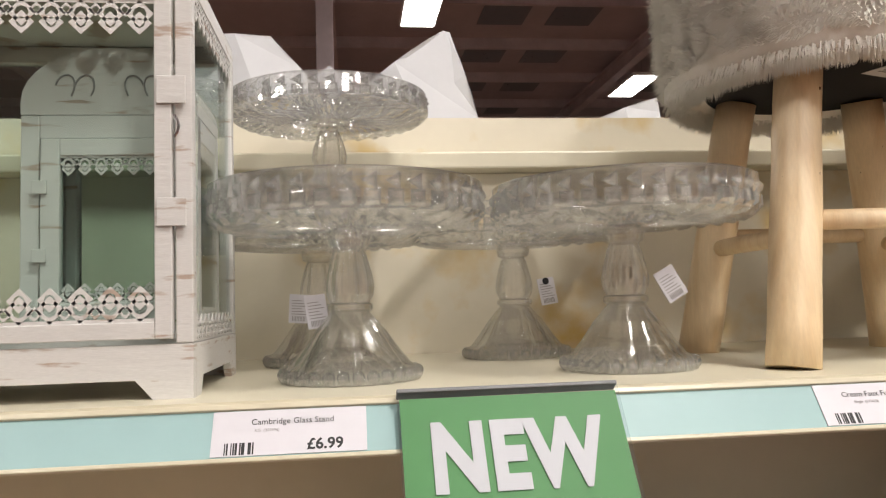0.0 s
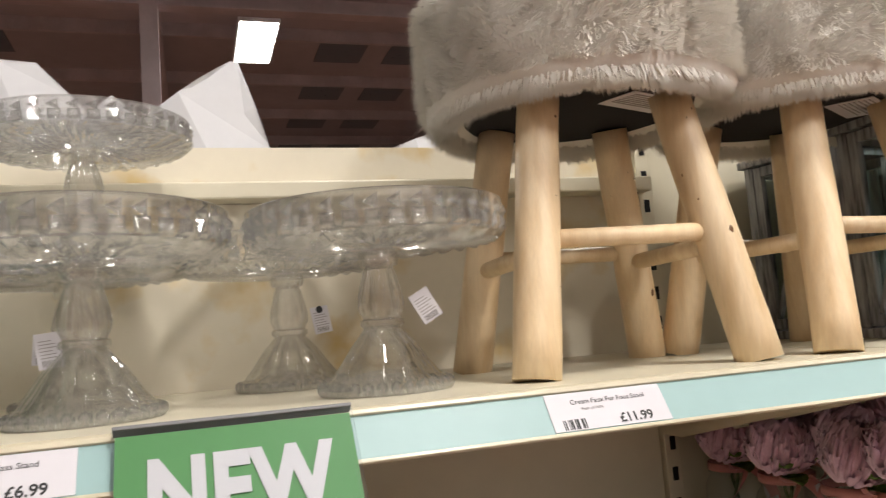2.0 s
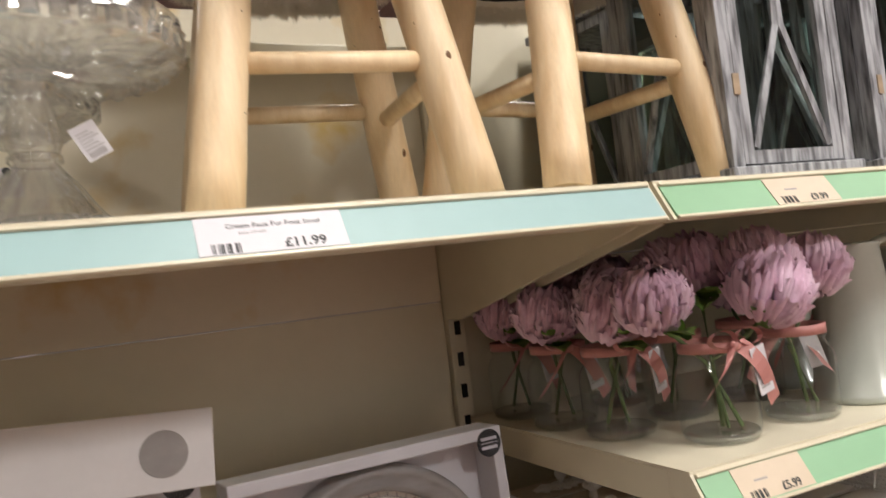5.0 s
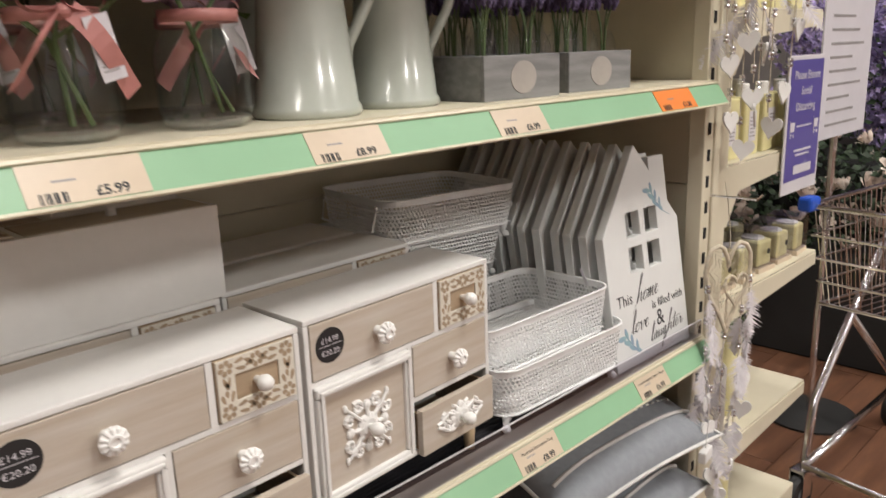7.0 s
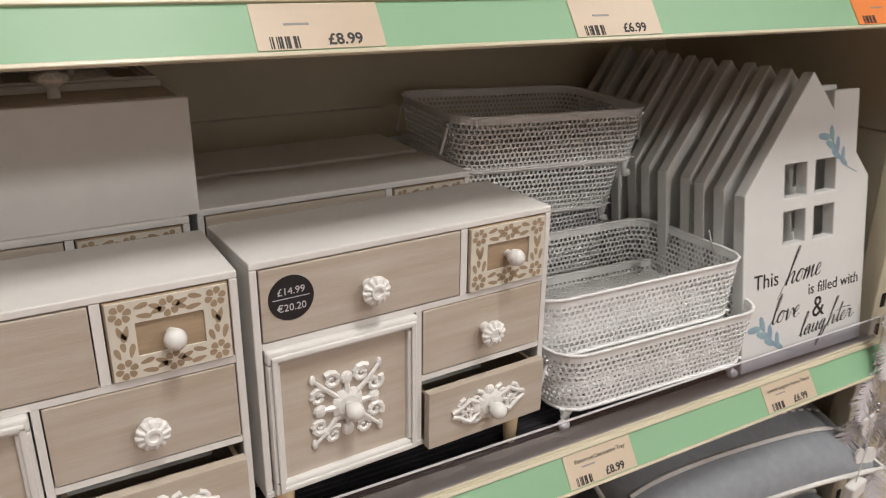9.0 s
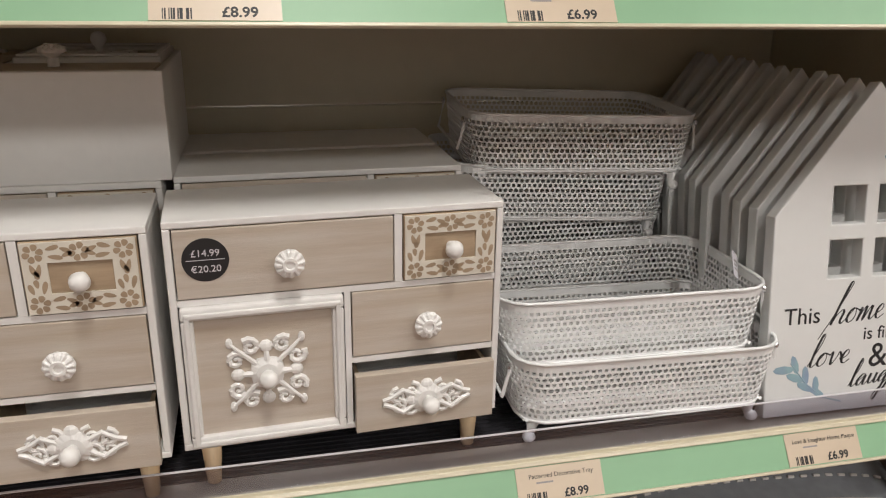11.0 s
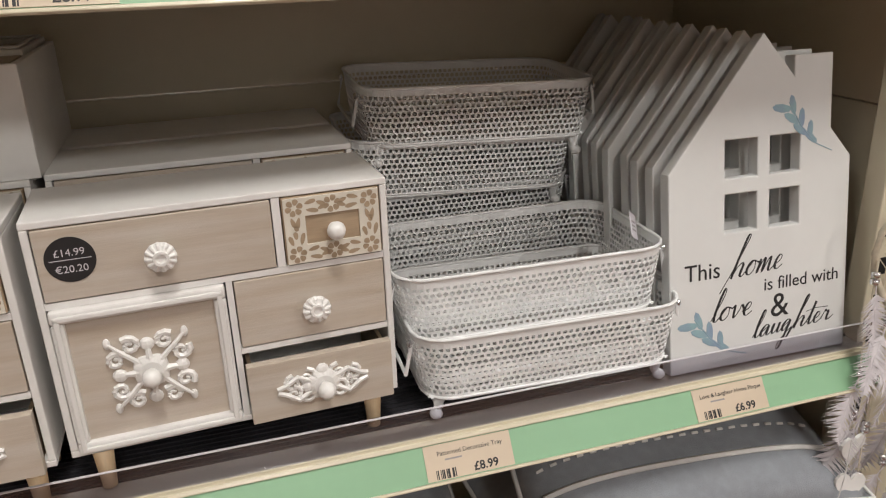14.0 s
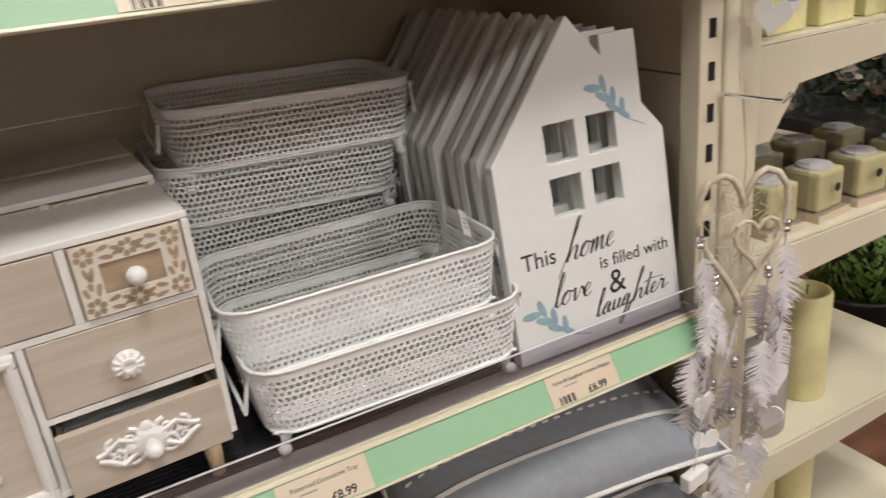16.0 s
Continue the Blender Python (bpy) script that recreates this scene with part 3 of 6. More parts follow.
def footstool(h=0.127, top=0.080):
    t = thing("footstool", "round cream faux fur footstool on varnished pine legs", "stool", (0, 0, 0), "fur footstools")
    seat = part("seat", lathe(bmesh.new(), [(0, 0.318), (0.13, 0.316), (0.148, 0.308), (0.162, 0.299), (0.178, 0.300), (0.187, 0.315), (0.189, 0.35), (0.188, 0.42), (0.18, 0.455), (0.15, 0.475), (0, 0.485)], 40,
                              wave=lambda i, k: 1 + 0.012 * math.sin(i * 1.3 + k)), "fur", t, "cream faux fur drum seat", smooth=True)
    rng = random.Random(4)
    bm = bmesh.new()
    for k in range(42000):
        a = rng.uniform(0, 2 * math.pi)
        if rng.random() < 0.72:
            z, r, nx, nz = rng.uniform(0.318, 0.45), 0.188, 1, -0.1
        else:
            q = rng.random()
            z, r, nx, nz = 0.300 + 0.010 * (2 * q - 1) ** 2, 0.150 + 0.036 * q, 0.7 * q - 0.15, -0.9
        c = Vector((r * math.cos(a), r * math.sin(a), z))
        clump = noise.noise(Vector((a * 9, z * 45, 1.0))) + 0.5 * noise.noise(Vector((a * 30, z * 160, 4.0)))
        out = Vector((math.cos(a + clump * 0.5) * nx, math.sin(a + clump * 0.5) * nx, nz - 0.25 + clump * 0.9))
        out.normalize()
        side = Vector((-math.sin(a), math.cos(a), 0)) * rng.uniform(0.0006, 0.0012)
        ln = rng.uniform(0.009, 0.017) * (1.0 + 0.35 * clump)
        v = [bm.verts.new(c - side), bm.verts.new(c + side), bm.verts.new(c + out * ln)]
        bm.faces.new(v)
    tagged(part("fur_pile", bm, "fur", seat), kind="stuff")
    part("underside", lathe(bmesh.new(), [(0, 0.311), (0.143, 0.311), (0.143, 0.315), (0, 0.315)], 32), "blackfelt", t, "black felt underside")
    lab = part("care_label", boxes((-0.045, 0.045, -0.03, 0.03, 0.3085, 0.3095), bev=0.0), "card", t, "white printed care label")
    lab.matrix_basis = pose(0.045, -0.045, 0, 3, 2, 20)
    bm = bmesh.new()
    for k in range(7):
        box(bm, -0.038, 0.036 - 0.01 * (k % 2), -0.024 + k * 0.006, -0.022 + k * 0.006, 0.3078, 0.3084)
    part("small_print", bm, "greyink", lab)
    ends = []
    for sx, sy in ((-1, -1), (1, -1), (1, 1), (-1, 1)):
        bm = bmesh.new()
        leg_curve(bm, (sx * h, sy * h, 0.0), (sx * top, sy * top, 0.311), 0.0255, 0.0235)
        lg = part("leg", bm, "pine", t, "varnished pine leg", smooth=True)
        lg.data.polygons[-1].use_smooth = lg.data.polygons[-2].use_smooth = False
        rng = random.Random(sx * 3 + sy + 9)
        for k in range(9):
            u = rng.uniform(0.05, 0.95)
            p = Vector((sx * h, sy * h, 0)).lerp(Vector((sx * top, sy * top, 0.311)), u)
            a = rng.uniform(3.4, 6.0)
            s = 0.006 if k == 0 and sx == 1 else rng.uniform(0.0008, 0.0018)
            part("knot", ball(bmesh.new(), s, p + Vector((math.cos(a) * 0.0238, math.sin(a) * 0.0238, 0)), (0.6, 0.35, 1.0), 8, 6), "knot", lg)
    u = 0.44
    q = h + (top - h) * u
    z = 0.311 * u
    for dz, pts in ((0.008, ((-q, -q), (q, -q))), (0.008, ((-q, q), (q, q))), (-0.006, ((-q, -q), (-q, q))), (-0.006, ((q, -q), (q, q)))):
        (x0, y0), (x1, y1) = pts
        part("rung", tube(bmesh.new(), [(x0, y0, z + dz), (x1, y1, z + dz)], 0.0105, 12), "pine", t, smooth=True)
    return t


stool = footstool()
stool.matrix_basis = pose(-0.287, 0.186, 1.567, 0, 0, -5)
copy_thing(stool, pose(0.035, 0.178, 1.567, 0, 0, 7))


# ---- lanterns ----
def white_lantern(w, d, h, paint, arch, label, lace_c=0.012, stout=1.0):
    t = thing("candle_lantern", label, "lantern", (0, 0, 0), "white lanterns")
    x, y, p = w / 2, d / 2, 0.02 * w / 0.3 * stout
    q = p * 1.1
    zb = 0.021 * h / 0.36
    base = bmesh.new()
    for yy, s in ((-y, 1), (y, -1)):
        base = bmesh.new()
        plate(base, [(-x, 0), (-x + 2.1 * q, 0), (-x + 3.0 * q, zb * 0.75), (x - 3.0 * q, zb * 0.75), (x - 2.1 * q, 0), (x, 0), (x, 2.1 * zb), (-x, 2.1 * zb)], 0.008, pose(0, yy if s > 0 else yy - 0.008, 0))
        part("base_board", base, paint, t)
    for xx in (-x, x - 0.008):
        base = bmesh.new()
        plate(base, [(-y + 0.009, 0), (-y + 2 * q, 0), (-y + 2.6 * q, zb * 0.75), (y - 2.6 * q, zb * 0.75), (y - 2 * q, 0), (y - 0.009, 0), (y - 0.009, 2.1 * zb), (-y + 0.009, 2.1 * zb)], 0.008,
              Matrix(((0, 1, 0, xx), (1, 0, 0, 0), (0, 0, 1, 0), (0, 0, 0, 1))))
        part("base_board", base, paint, t)
    part("floor_plate", boxes((-x + 0.009, x - 0.009, -y + 0.009, y - 0.009, zb * 1.2, zb * 1.6)), paint, t)
    z0, z1 = 2.1 * zb + 0.0005, h
    for sx in (-1, 1):
        for sy in (-1, 1):
            part("corner_post", boxes((min(sx * x, sx * (x - p)), max(sx * x, sx * (x - p)), min(sy * y, sy * (y - p)), max(sy * y, sy * (y - p)), z0, z1), bev=0.0012), paint, t)
    for yy in (-y, y - p):
        part("top_rail", boxes((-x + p, x - p, yy, yy + p, z1 - 1.3 * p, z1), bev=0.001), paint, t)
    for xx in (-x, x - p):
        part("top_rail", boxes((xx, xx + p, -y + p, y - p, z1 - 1.3 * p, z1), bev=0.001), paint, t)
    # door
    dw = x - p - 0.002
    door = part("door", boxes((-dw, -dw + p, -y - 0.004, -y + 0.006, z0 + 0.004, z1 - 1.35 * p), (dw - p, dw, -y - 0.004, -y + 0.006, z0 + 0.004, z1 - 1.35 * p),
                              (-dw + p, dw - p, -y - 0.0035, -y + 0.006, z0 + 0.004, z0 + 0.004 + p), (-dw + p, dw - p, -y - 0.0035, -y + 0.006, z1 - 2.3 * p, z1 - 1.35 * p), bev=0.001), paint, t)
    part("door_pane", boxes((-dw + p, dw - p, -y + 0.001, -y + 0.003, z0 + p, z1 - 2.3 * p)), "pane", door)
    L = 2 * (dw - p)
    part("lace_trim", shifted(lace(L, lace_c), pose(-dw + p, -y - 0.002, z1 - 2.3 * p)), paint, door)
    part("lace_trim", shifted(lace(L, lace_c, up=True), pose(-dw + p, -y - 0.002, z0 + 0.004 + p)), paint, door)
    for sx in (-1, 1):
        for zz in (0.3, 0.62):
            part("hinge", boxes((sx * dw - 0.012 * w / 0.3, sx * dw + 0.012 * w / 0.3, -y - 0.0065, -y - 0.0045, z0 + (z1 - z0) * zz, z0 + (z1 - z0) * zz + 0.024 * w / 0.3), bev=0.0006), paint, door)
    part("latch", tube(bmesh.new(), [(dw + 0.003 + 0.004 * math.sin(a), -y - 0.0075, z0 + (z1 - z0) * 0.53 + 0.006 * a) for a in (0, 0.8, 1.6, 2.4, 3.2)], 0.0013, 6), "silver", door)
    for xx in (-x + 0.004, x - 0.006):
        part("side_pane", boxes((xx, xx + 0.002, -y + p, y - p, z0, z1 - 1.3 * p)), "pane", t)
        m = Matrix(((0, 1, 0, xx + (0.004 if xx > 0 else -0.002)), (1, 0, 0, -y + p), (0, 0, 1, 0), (0, 0, 0, 1)))
        a = lace(d - 2 * p, lace_c * 0.8)
        part("lace_trim", shifted(a, Matrix.Translation((0, 0, z1 - 1.3 * p)) @ m), paint, t)
        a = lace(d - 2 * p, lace_c * 0.8, up=True)
        part("lace_trim", shifted(a, Matrix.Translation((0, 0, z0)) @ m), paint, t)
    part("back_pane", boxes((-x + p, x - p, y - 0.008, y - 0.006, z0, z1 - 1.3 * p)), "pane", t)
    if arch:
        o = [(-x, 0)] + [(-x * math.cos(a) * 1.0, 0.32 * w * math.sin(a) + 0.012) for a in [math.pi * k / 16 for k in range(17)]] + [(x, 0)]
        part("arched_roof", plate(bmesh.new(), o, d, pose(0, -y, z1 + 0.0005)), paint, t)
        bm = bmesh.new()
        for s in (-1, 1):
            for k in (0.4, 1.0):
                tube(bm, [(s * (0.01 + 0.028 * k) + 0.008 * math.cos(a) * s, -y - 0.001, z1 + 0.18 * w + 0.006 * math.sin(a) * (1 + 0.3 * a)) for a in [0.5 * j for j in range(9)]], 0.0009, 5)
        part("scroll_motif", bm, "greyink", t)
    else:
        r = bmesh.ops.create_cone
        bm = bmesh.new()
        q4 = r(bm, cap_ends=True, segments=4, radius1=x * 1.41, radius2=x * 0.4, depth=0.09)["verts"]
        put(bm, q4, Matrix.Translation((0, 0, z1 + 0.046)) @ Matrix.Diagonal((1, d / w, 1, 1)) @ Matrix.Rotation(math.pi / 4, 4, "Z"))
        part("roof", bm, paint, t)
    return t


big = white_lantern(0.30, 0.235, 0.372, "distress", False, "large distressed white metal lantern with lace trim", 0.0115, 0.72)
big.matrix_basis = pose(-1.126, 0.155, 1.567)
small = white_lantern(0.152, 0.11, 0.215, "distress", True, "small distressed white lantern with arched roof", 0.0068, 1.6)
small.matrix_basis = pose(-1.056, 0.135, 1.567 + 0.021 * 0.372 / 0.36 * 1.6 + 0.0002)

# ---- signs and price cards in the blue strip ----
sg = thing("new_sign", "green card sign in a clear holder on the shelf edge", "sign", pose(-0.720, -0.0125, 1.568, -33, 0, 0.5))
part("card", boxes((-0.0885, 0.0885, 0.0, 0.001, -0.135, -0.004)), "newgreen", sg)
part("lettering", shifted(words("NEW", 0.074, 0.0003, bold=0.0032, squeeze=1.08), pose(0.0, -0.0012, -0.079) @ Matrix.Diagonal((0.76, 1, 1, 1))), "card", sg)
part("clear_holder", boxes((-0.0905, 0.0905, -0.0026, -0.0018, -0.137, 0.0)), "holder", sg)
part("holder_clip", boxes((-0.0905, 0.0905, -0.004, 0.009, 0.0, 0.0035), bev=0.001), "grey", sg, "grey clip rail of the holder")
price_label(-0.8935, 1.567, "Cambridge Glass Stand", "£6.99", 0.118, code="KG  (359996)")
price_label(-0.396, 1.567, "Cream Faux Fur Foot Stool", "£11.99", 0.118, code="Single  (177633)")

# ---- white sheets behind the top panel ----
def sheet(x, y, z, o, bend, turn):
    t = thing("paper_sheet", "white paper sheet standing behind the top panel", "paper sheet", (x, y, z, -4, 0, turn), "paper sheets")
    bm = plate(bmesh.new(), o, 0.0012)
    bmesh.ops.subdivide_edges(bm, edges=bm.edges, cuts=4, use_grid_fill=True)
    for v in bm.verts:
        v.co.y += bend * (v.co.x ** 2) * 8 + 0.01 * math.sin(v.co.z * 20)
    part("sheet", bm, "paper", t)
    return t


top = thing("rear_shelf", "cream metal shelf on the far side of the bay", "shelving", (0, 0, 0))
part("shelf", boxes((-2.5, W, 0.525, 0.98, 1.80, 1.805), (-2.5, W, 0.974, 0.98, 1.76, 1.7995)), "cream", top)
part("support", boxes((-1.3, -1.27, 0.53, 0.97, 0.0, 1.7995)), "cream", top)
part("support", boxes((1.2, 1.23, 0.53, 0.97, 0.0, 1.7995)), "cream", top)
sheet(-1.02, 0.66, 1.806, [(-0.16, 0), (0.16, 0), (0.18, 0.17), (0.05, 0.30), (-0.10, 0.30), (-0.2, 0.16)], 0.3, 6)
sheet(-0.72, 0.72, 1.806, [(-0.16, 0), (0.14, 0), (0.135, 0.14), (0.07, 0.34), (0.055, 0.34), (-0.10, 0.225), (-0.165, 0.20)], 0.4, 2)
sheet(-0.86, 0.86, 1.806, [(-0.10, 0), (0.1, 0), (0.08, 0.22), (-0.02, 0.31), (-0.1, 0.25)], 0.4, -4)
sheet(-0.36, 0.70, 1.806, [(-0.10, 0), (0.10, 0), (0.10, 0.14), (0.085, 0.205), (-0.08, 0.145)], 0.4, -4)
sheet(-0.12, 0.72, 1.806, [(-0.10, 0), (0.12, 0), (0.12, 0.15), (0.02, 0.19), (-0.09, 0.14)], 0.4, 3)
sheet(0.16, 0.74, 1.806, [(-0.10, 0), (0.12, 0), (0.12, 0.16), (0.02, 0.18), (-0.09, 0.15)], 0.4, -3)

# ---- boxed wall clocks ----
def numeral(text, r, ang, size):
    return shifted(words(text, size, 0.0003), Matrix.Rotation(math.radians(ang), 4, "Y") @ Matrix.Translation((0, 0, r)))


def boxed_clock(w, rim, face, label):
    t = thing("boxed_clock", label, "clock", (0, 0, 0), "boxed clocks")
    e = 0.016
    part("tray", boxes((-w / 2, w / 2, 0.052, 0.06, 0, w)), "boxboard", t)
    for d in ((-w / 2, w / 2, 0, 0.0515, 0, e), (-w / 2, w / 2, 0, 0.0515, w - e, w), (-w / 2, -w / 2 + e, 0, 0.0515, e + 0.0005, w - e - 0.0005), (w / 2 - e, w / 2, 0, 0.0515, e + 0.0005, w - e - 0.0005)):
        part("box_edge", boxes(d, bev=0.002), "boxboard", t)
    R = w / 2 - 0.018
    c = Matrix.Translation((0, 0.05, w / 2)) @ Matrix.Rotation(math.pi / 2, 4, "X")
    cr = part("clock_rim", lathe(bmesh.new(), [(R, 0), (R, 0.02), (R - 0.006, 0.03), (R - 0.014, 0.03), (R - 0.02, 0.025), (R - 0.026, 0.03), (R - 0.034, 0.024), (R - 0.036, 0.012), (R - 0.036, 0.008), (R - 0.02, 0)], 64, c), rim, t, smooth=True)
    part("clock_face", lathe(bmesh.new(), [(0, 0.004), (R - 0.034, 0.004), (R - 0.034, 0.0075), (0, 0.0075)], 48, c), face, t)
    fr = R - 0.036
    fy = 0.042
    o = Matrix.Translation((0, fy, w / 2))
    for k, s in enumerate(("XII", "I", "II", "III", "IIII", "V", "VI", "VII", "VIII", "IX", "X", "XI")):
        part("numeral", shifted(numeral(s, fr * 0.72, 30 * k, 0.034 * w / 0.34), o), "greyink", t)
    bm = bmesh.new()
    for k in range(60):
        a = math.radians(6 * k)
        m = o @ Matrix.Rotation(a, 4, "Y")
        box(bm, -0.0006, 0.0006, -0.0003, 0.0003, fr * 0.95, fr * (0.99 if k % 5 else 1.0), m=m)
    tube(bm, [(fr * 0.95 * math.sin(a), fy, w / 2 + fr * 0.95 * math.cos(a)) for a in [math.pi * k / 32 for k in range(64)]], 0.0005, 4, True)
    part("minute_track", bm, "greyink", t)
    for ang, ln, wd in ((50, 0.95, 0.0035), (-78, 0.62, 0.005)):
        m = o @ Matrix.Rotation(math.radians(ang), 4, "Y")
        bm = bmesh.new()
        plate(bm, [(-wd * 0.3, -0.1 * fr), (wd * 0.3, -0.1 * fr), (wd, fr * ln * 0.55), (wd * 0.4, fr * ln * 0.62), (0, fr * ln), (-wd * 0.4, fr * ln * 0.62), (-wd, fr * ln * 0.55)], 0.001, m @ Matrix.Translation((0, -0.003, 0)))
        tube(bm, [Vector((0.008 * math.sin(a), -0.0025, fr * ln * 0.66 + 0.008 * math.cos(a))) for a in [math.pi * k / 6 for k in range(12)]], 0.0014, 5, True, m)
        part("hand", bm, "ink", t)
    part("pin", ball(bmesh.new(), 0.005, (0, fy - 0.003, w / 2), (1, 0.5, 1)), "rawwood", t, "brass centre pin")
    bm = bmesh.new()
    for k in range(2):
        box(bm, -0.022 + 0.006 * k, 0.022 - 0.006 * k, fy - 0.0004, fy, w / 2 + fr * 0.36 - 0.010 * k, w / 2 + fr * 0.36 - 0.010 * k + 0.0022)
    part("dial_print", bm, "greyink", t)
    st = part("price_sticker", lathe(bmesh.new(), [(0, 0), (0.018, 0), (0.018, 0.0006), (0, 0.0006)], 28, Matrix.Translation((w / 2 - 0.021, -0.0006, w - 0.02)) @ Matrix.Rotation(math.pi / 2, 4, "X")), "ink", t, "black round price sticker")
    bm = boxes((w / 2 - 0.033, w / 2 - 0.009, -0.0014, -0.0011, w - 0.0165, w - 0.0125), (w / 2 - 0.034, w / 2 - 0.008, -0.0014, -0.0011, w - 0.0205, w - 0.0195), (w / 2 - 0.033, w / 2 - 0.009, -0.0014, -0.0011, w - 0.028, w - 0.024))
    part("sticker_print", bm, "card", st)
    bm = bmesh.new()
    n = 34
    vs = [[bm.verts.new((-w / 2 + w * i / n, -0.002 + 0.0018 * noise.noise(Vector((i * 0.9, j * 0.35, 3))), w * j / 20)) for i in range(n + 1)] for j in range(21)]
    for j in range(20):
        for i in range(n):
            bm.faces.new((vs[j][i], vs[j][i + 1], vs[j + 1][i + 1], vs[j + 1][i]))
    part("shrink_wrap", bm, "clear", t, "crinkled clear shrink wrap")
    return t


CZ = 0.775
ck = boxed_clock(0.362, "clockrim", "clockface", "grey roman numeral wall clock in a white open box")
riser = thing("cardboard_box", "plain white closed carton under a clock", "box", (-0.245, 0.235, CZ))
part("carton", boxes((-0.165, 0.165, 0.0, 0.2, 0, 0.153), bev=0.002), "boxboard", riser)
part("tape", boxes((-0.1655, 0.1655, 0.08, 0.12, 0.1532, 0.1536)), "card", riser)
ck.matrix_basis = pose(-0.228, 0.262, 0.929, -4, 0, 3)
ck2 = boxed_clock(0.40, "dimclock", "wax", "dark bronze wall clock in a white box")
ck2.matrix_basis = pose(-0.640, 0.245, 0.929, -4, 0, -2)
riser2 = copy_thing(riser, pose(-0.65, 0.235, CZ))
fl = thing("box_flap", "white box flap with round logo standing over a clock", "box", (-0.52, 0.225, 1.343, -6, 4, 2))
part("flap", boxes((-0.11, 0.095, 0.0, 0.003, -0.03, 0.05), bev=0.001), "boxboard", fl)
part("round_print", lathe(bmesh.new(), [(0, 0), (0.024, 0), (0.024, 0.0005), (0, 0.0005)], 24, pose(0.045, -0.0003, 0.008, 90)), "greyink", fl)


# ---- peonies in jars ----
def petal_mesh(bm, m, w, h, cup, seed, mi=0):
    rng = random.Random(seed)
    nu, nv = 5, 5
    vs = []
    for j in range(nv):
        v = j / (nv - 1)
        row = []
        for i in range(nu):
            u = i / (nu - 1) * 2 - 1
            ww = w * math.sin(math.pi * (0.16 + 0.74 * v)) ** 0.8
            x = u * ww
            y = cup * (v * v * 0.9 - 0.3 * v) - 0.35 * w * u * u + rng.uniform(-1, 1) * 0.0016
            z = h * v * (1 - 0.10 * u * u) + (0.004 * math.sin(u * 9 + seed) if j == nv - 1 else 0)
            row.append(bm.verts.new((x, -y, z)))
        vs.append(row)
    for j in range(nv - 1):
        for i in range(nu - 1):
            bm.faces.new((vs[j][i], vs[j][i + 1], vs[j + 1][i + 1], vs[j + 1][i])).material_index = mi
    put(bm, [v for r in vs for v in r], m)


def peony(R, seed):
    """A full round bloom: overlapping cupped petals laid on shrinking spheres."""
    bm = bmesh.new()
    rng = random.Random(seed)
    ball(bm, R * 0.5, (0, 0, R * 0.05), (1, 1, 0.95), 12, 8)
    for rl, n, f0, f1, wid in ((1.03, 20, 28, 72, 11), (1.02, 24, 42, 88, 9), (1.02, 26, 56, 102, 8.5), (1.0, 26, 70, 116, 8.5), (0.98, 25, 84, 128, 8.5), (0.96, 22, 97, 140, 9), (0.92, 18, 109, 152, 10), (0.88, 14, 120, 163, 13), (0.82, 10, 130, 172, 18)):
        for k in range(n):
            az = 360 / n * k + rng.uniform(-16, 16) + rl * 700
            lo, hi = f0 + rng.uniform(-8, 8), f1 + rng.uniform(-12, 12)
            flare = rng.uniform(0.0, 0.17)
            lift = rng.uniform(-0.07, 0.05)
            ph = rng.uniform(0, 6)
            g = []
            for j in range(7):
                v = j / 6
                row = []
                for i in range(6):
                    u = i / 5 * 2 - 1
                    fi = math.radians(lo + (hi - lo) * v * (1 - 0.16 * u * u + 0.05 * math.sin(9 * u + ph)))
                    ww = wid * (0.45 + 0.75 * math.sin(math.pi * (0.1 + 0.72 * v))) * u
                    rr = R * (rl + lift + flare * v ** 3 - 0.16 * u * u + (0.07 * math.sin(4 * u + ph) + rng.uniform(-0.03, 0.04)) * v)
                    s = max(0.25, math.sin(fi))
                    aa = math.radians(az + ww / max(0.45, s))
                    row.append(bm.verts.new((rr * s * math.cos(aa), rr * s * math.sin(aa), -rr * math.cos(fi))))
                g.append(row)
            for j in range(6):
                for i in range(5):
                    bm.faces.new((g[j][i], g[j][i + 1], g[j + 1][i + 1], g[j + 1][i]))
    return bm


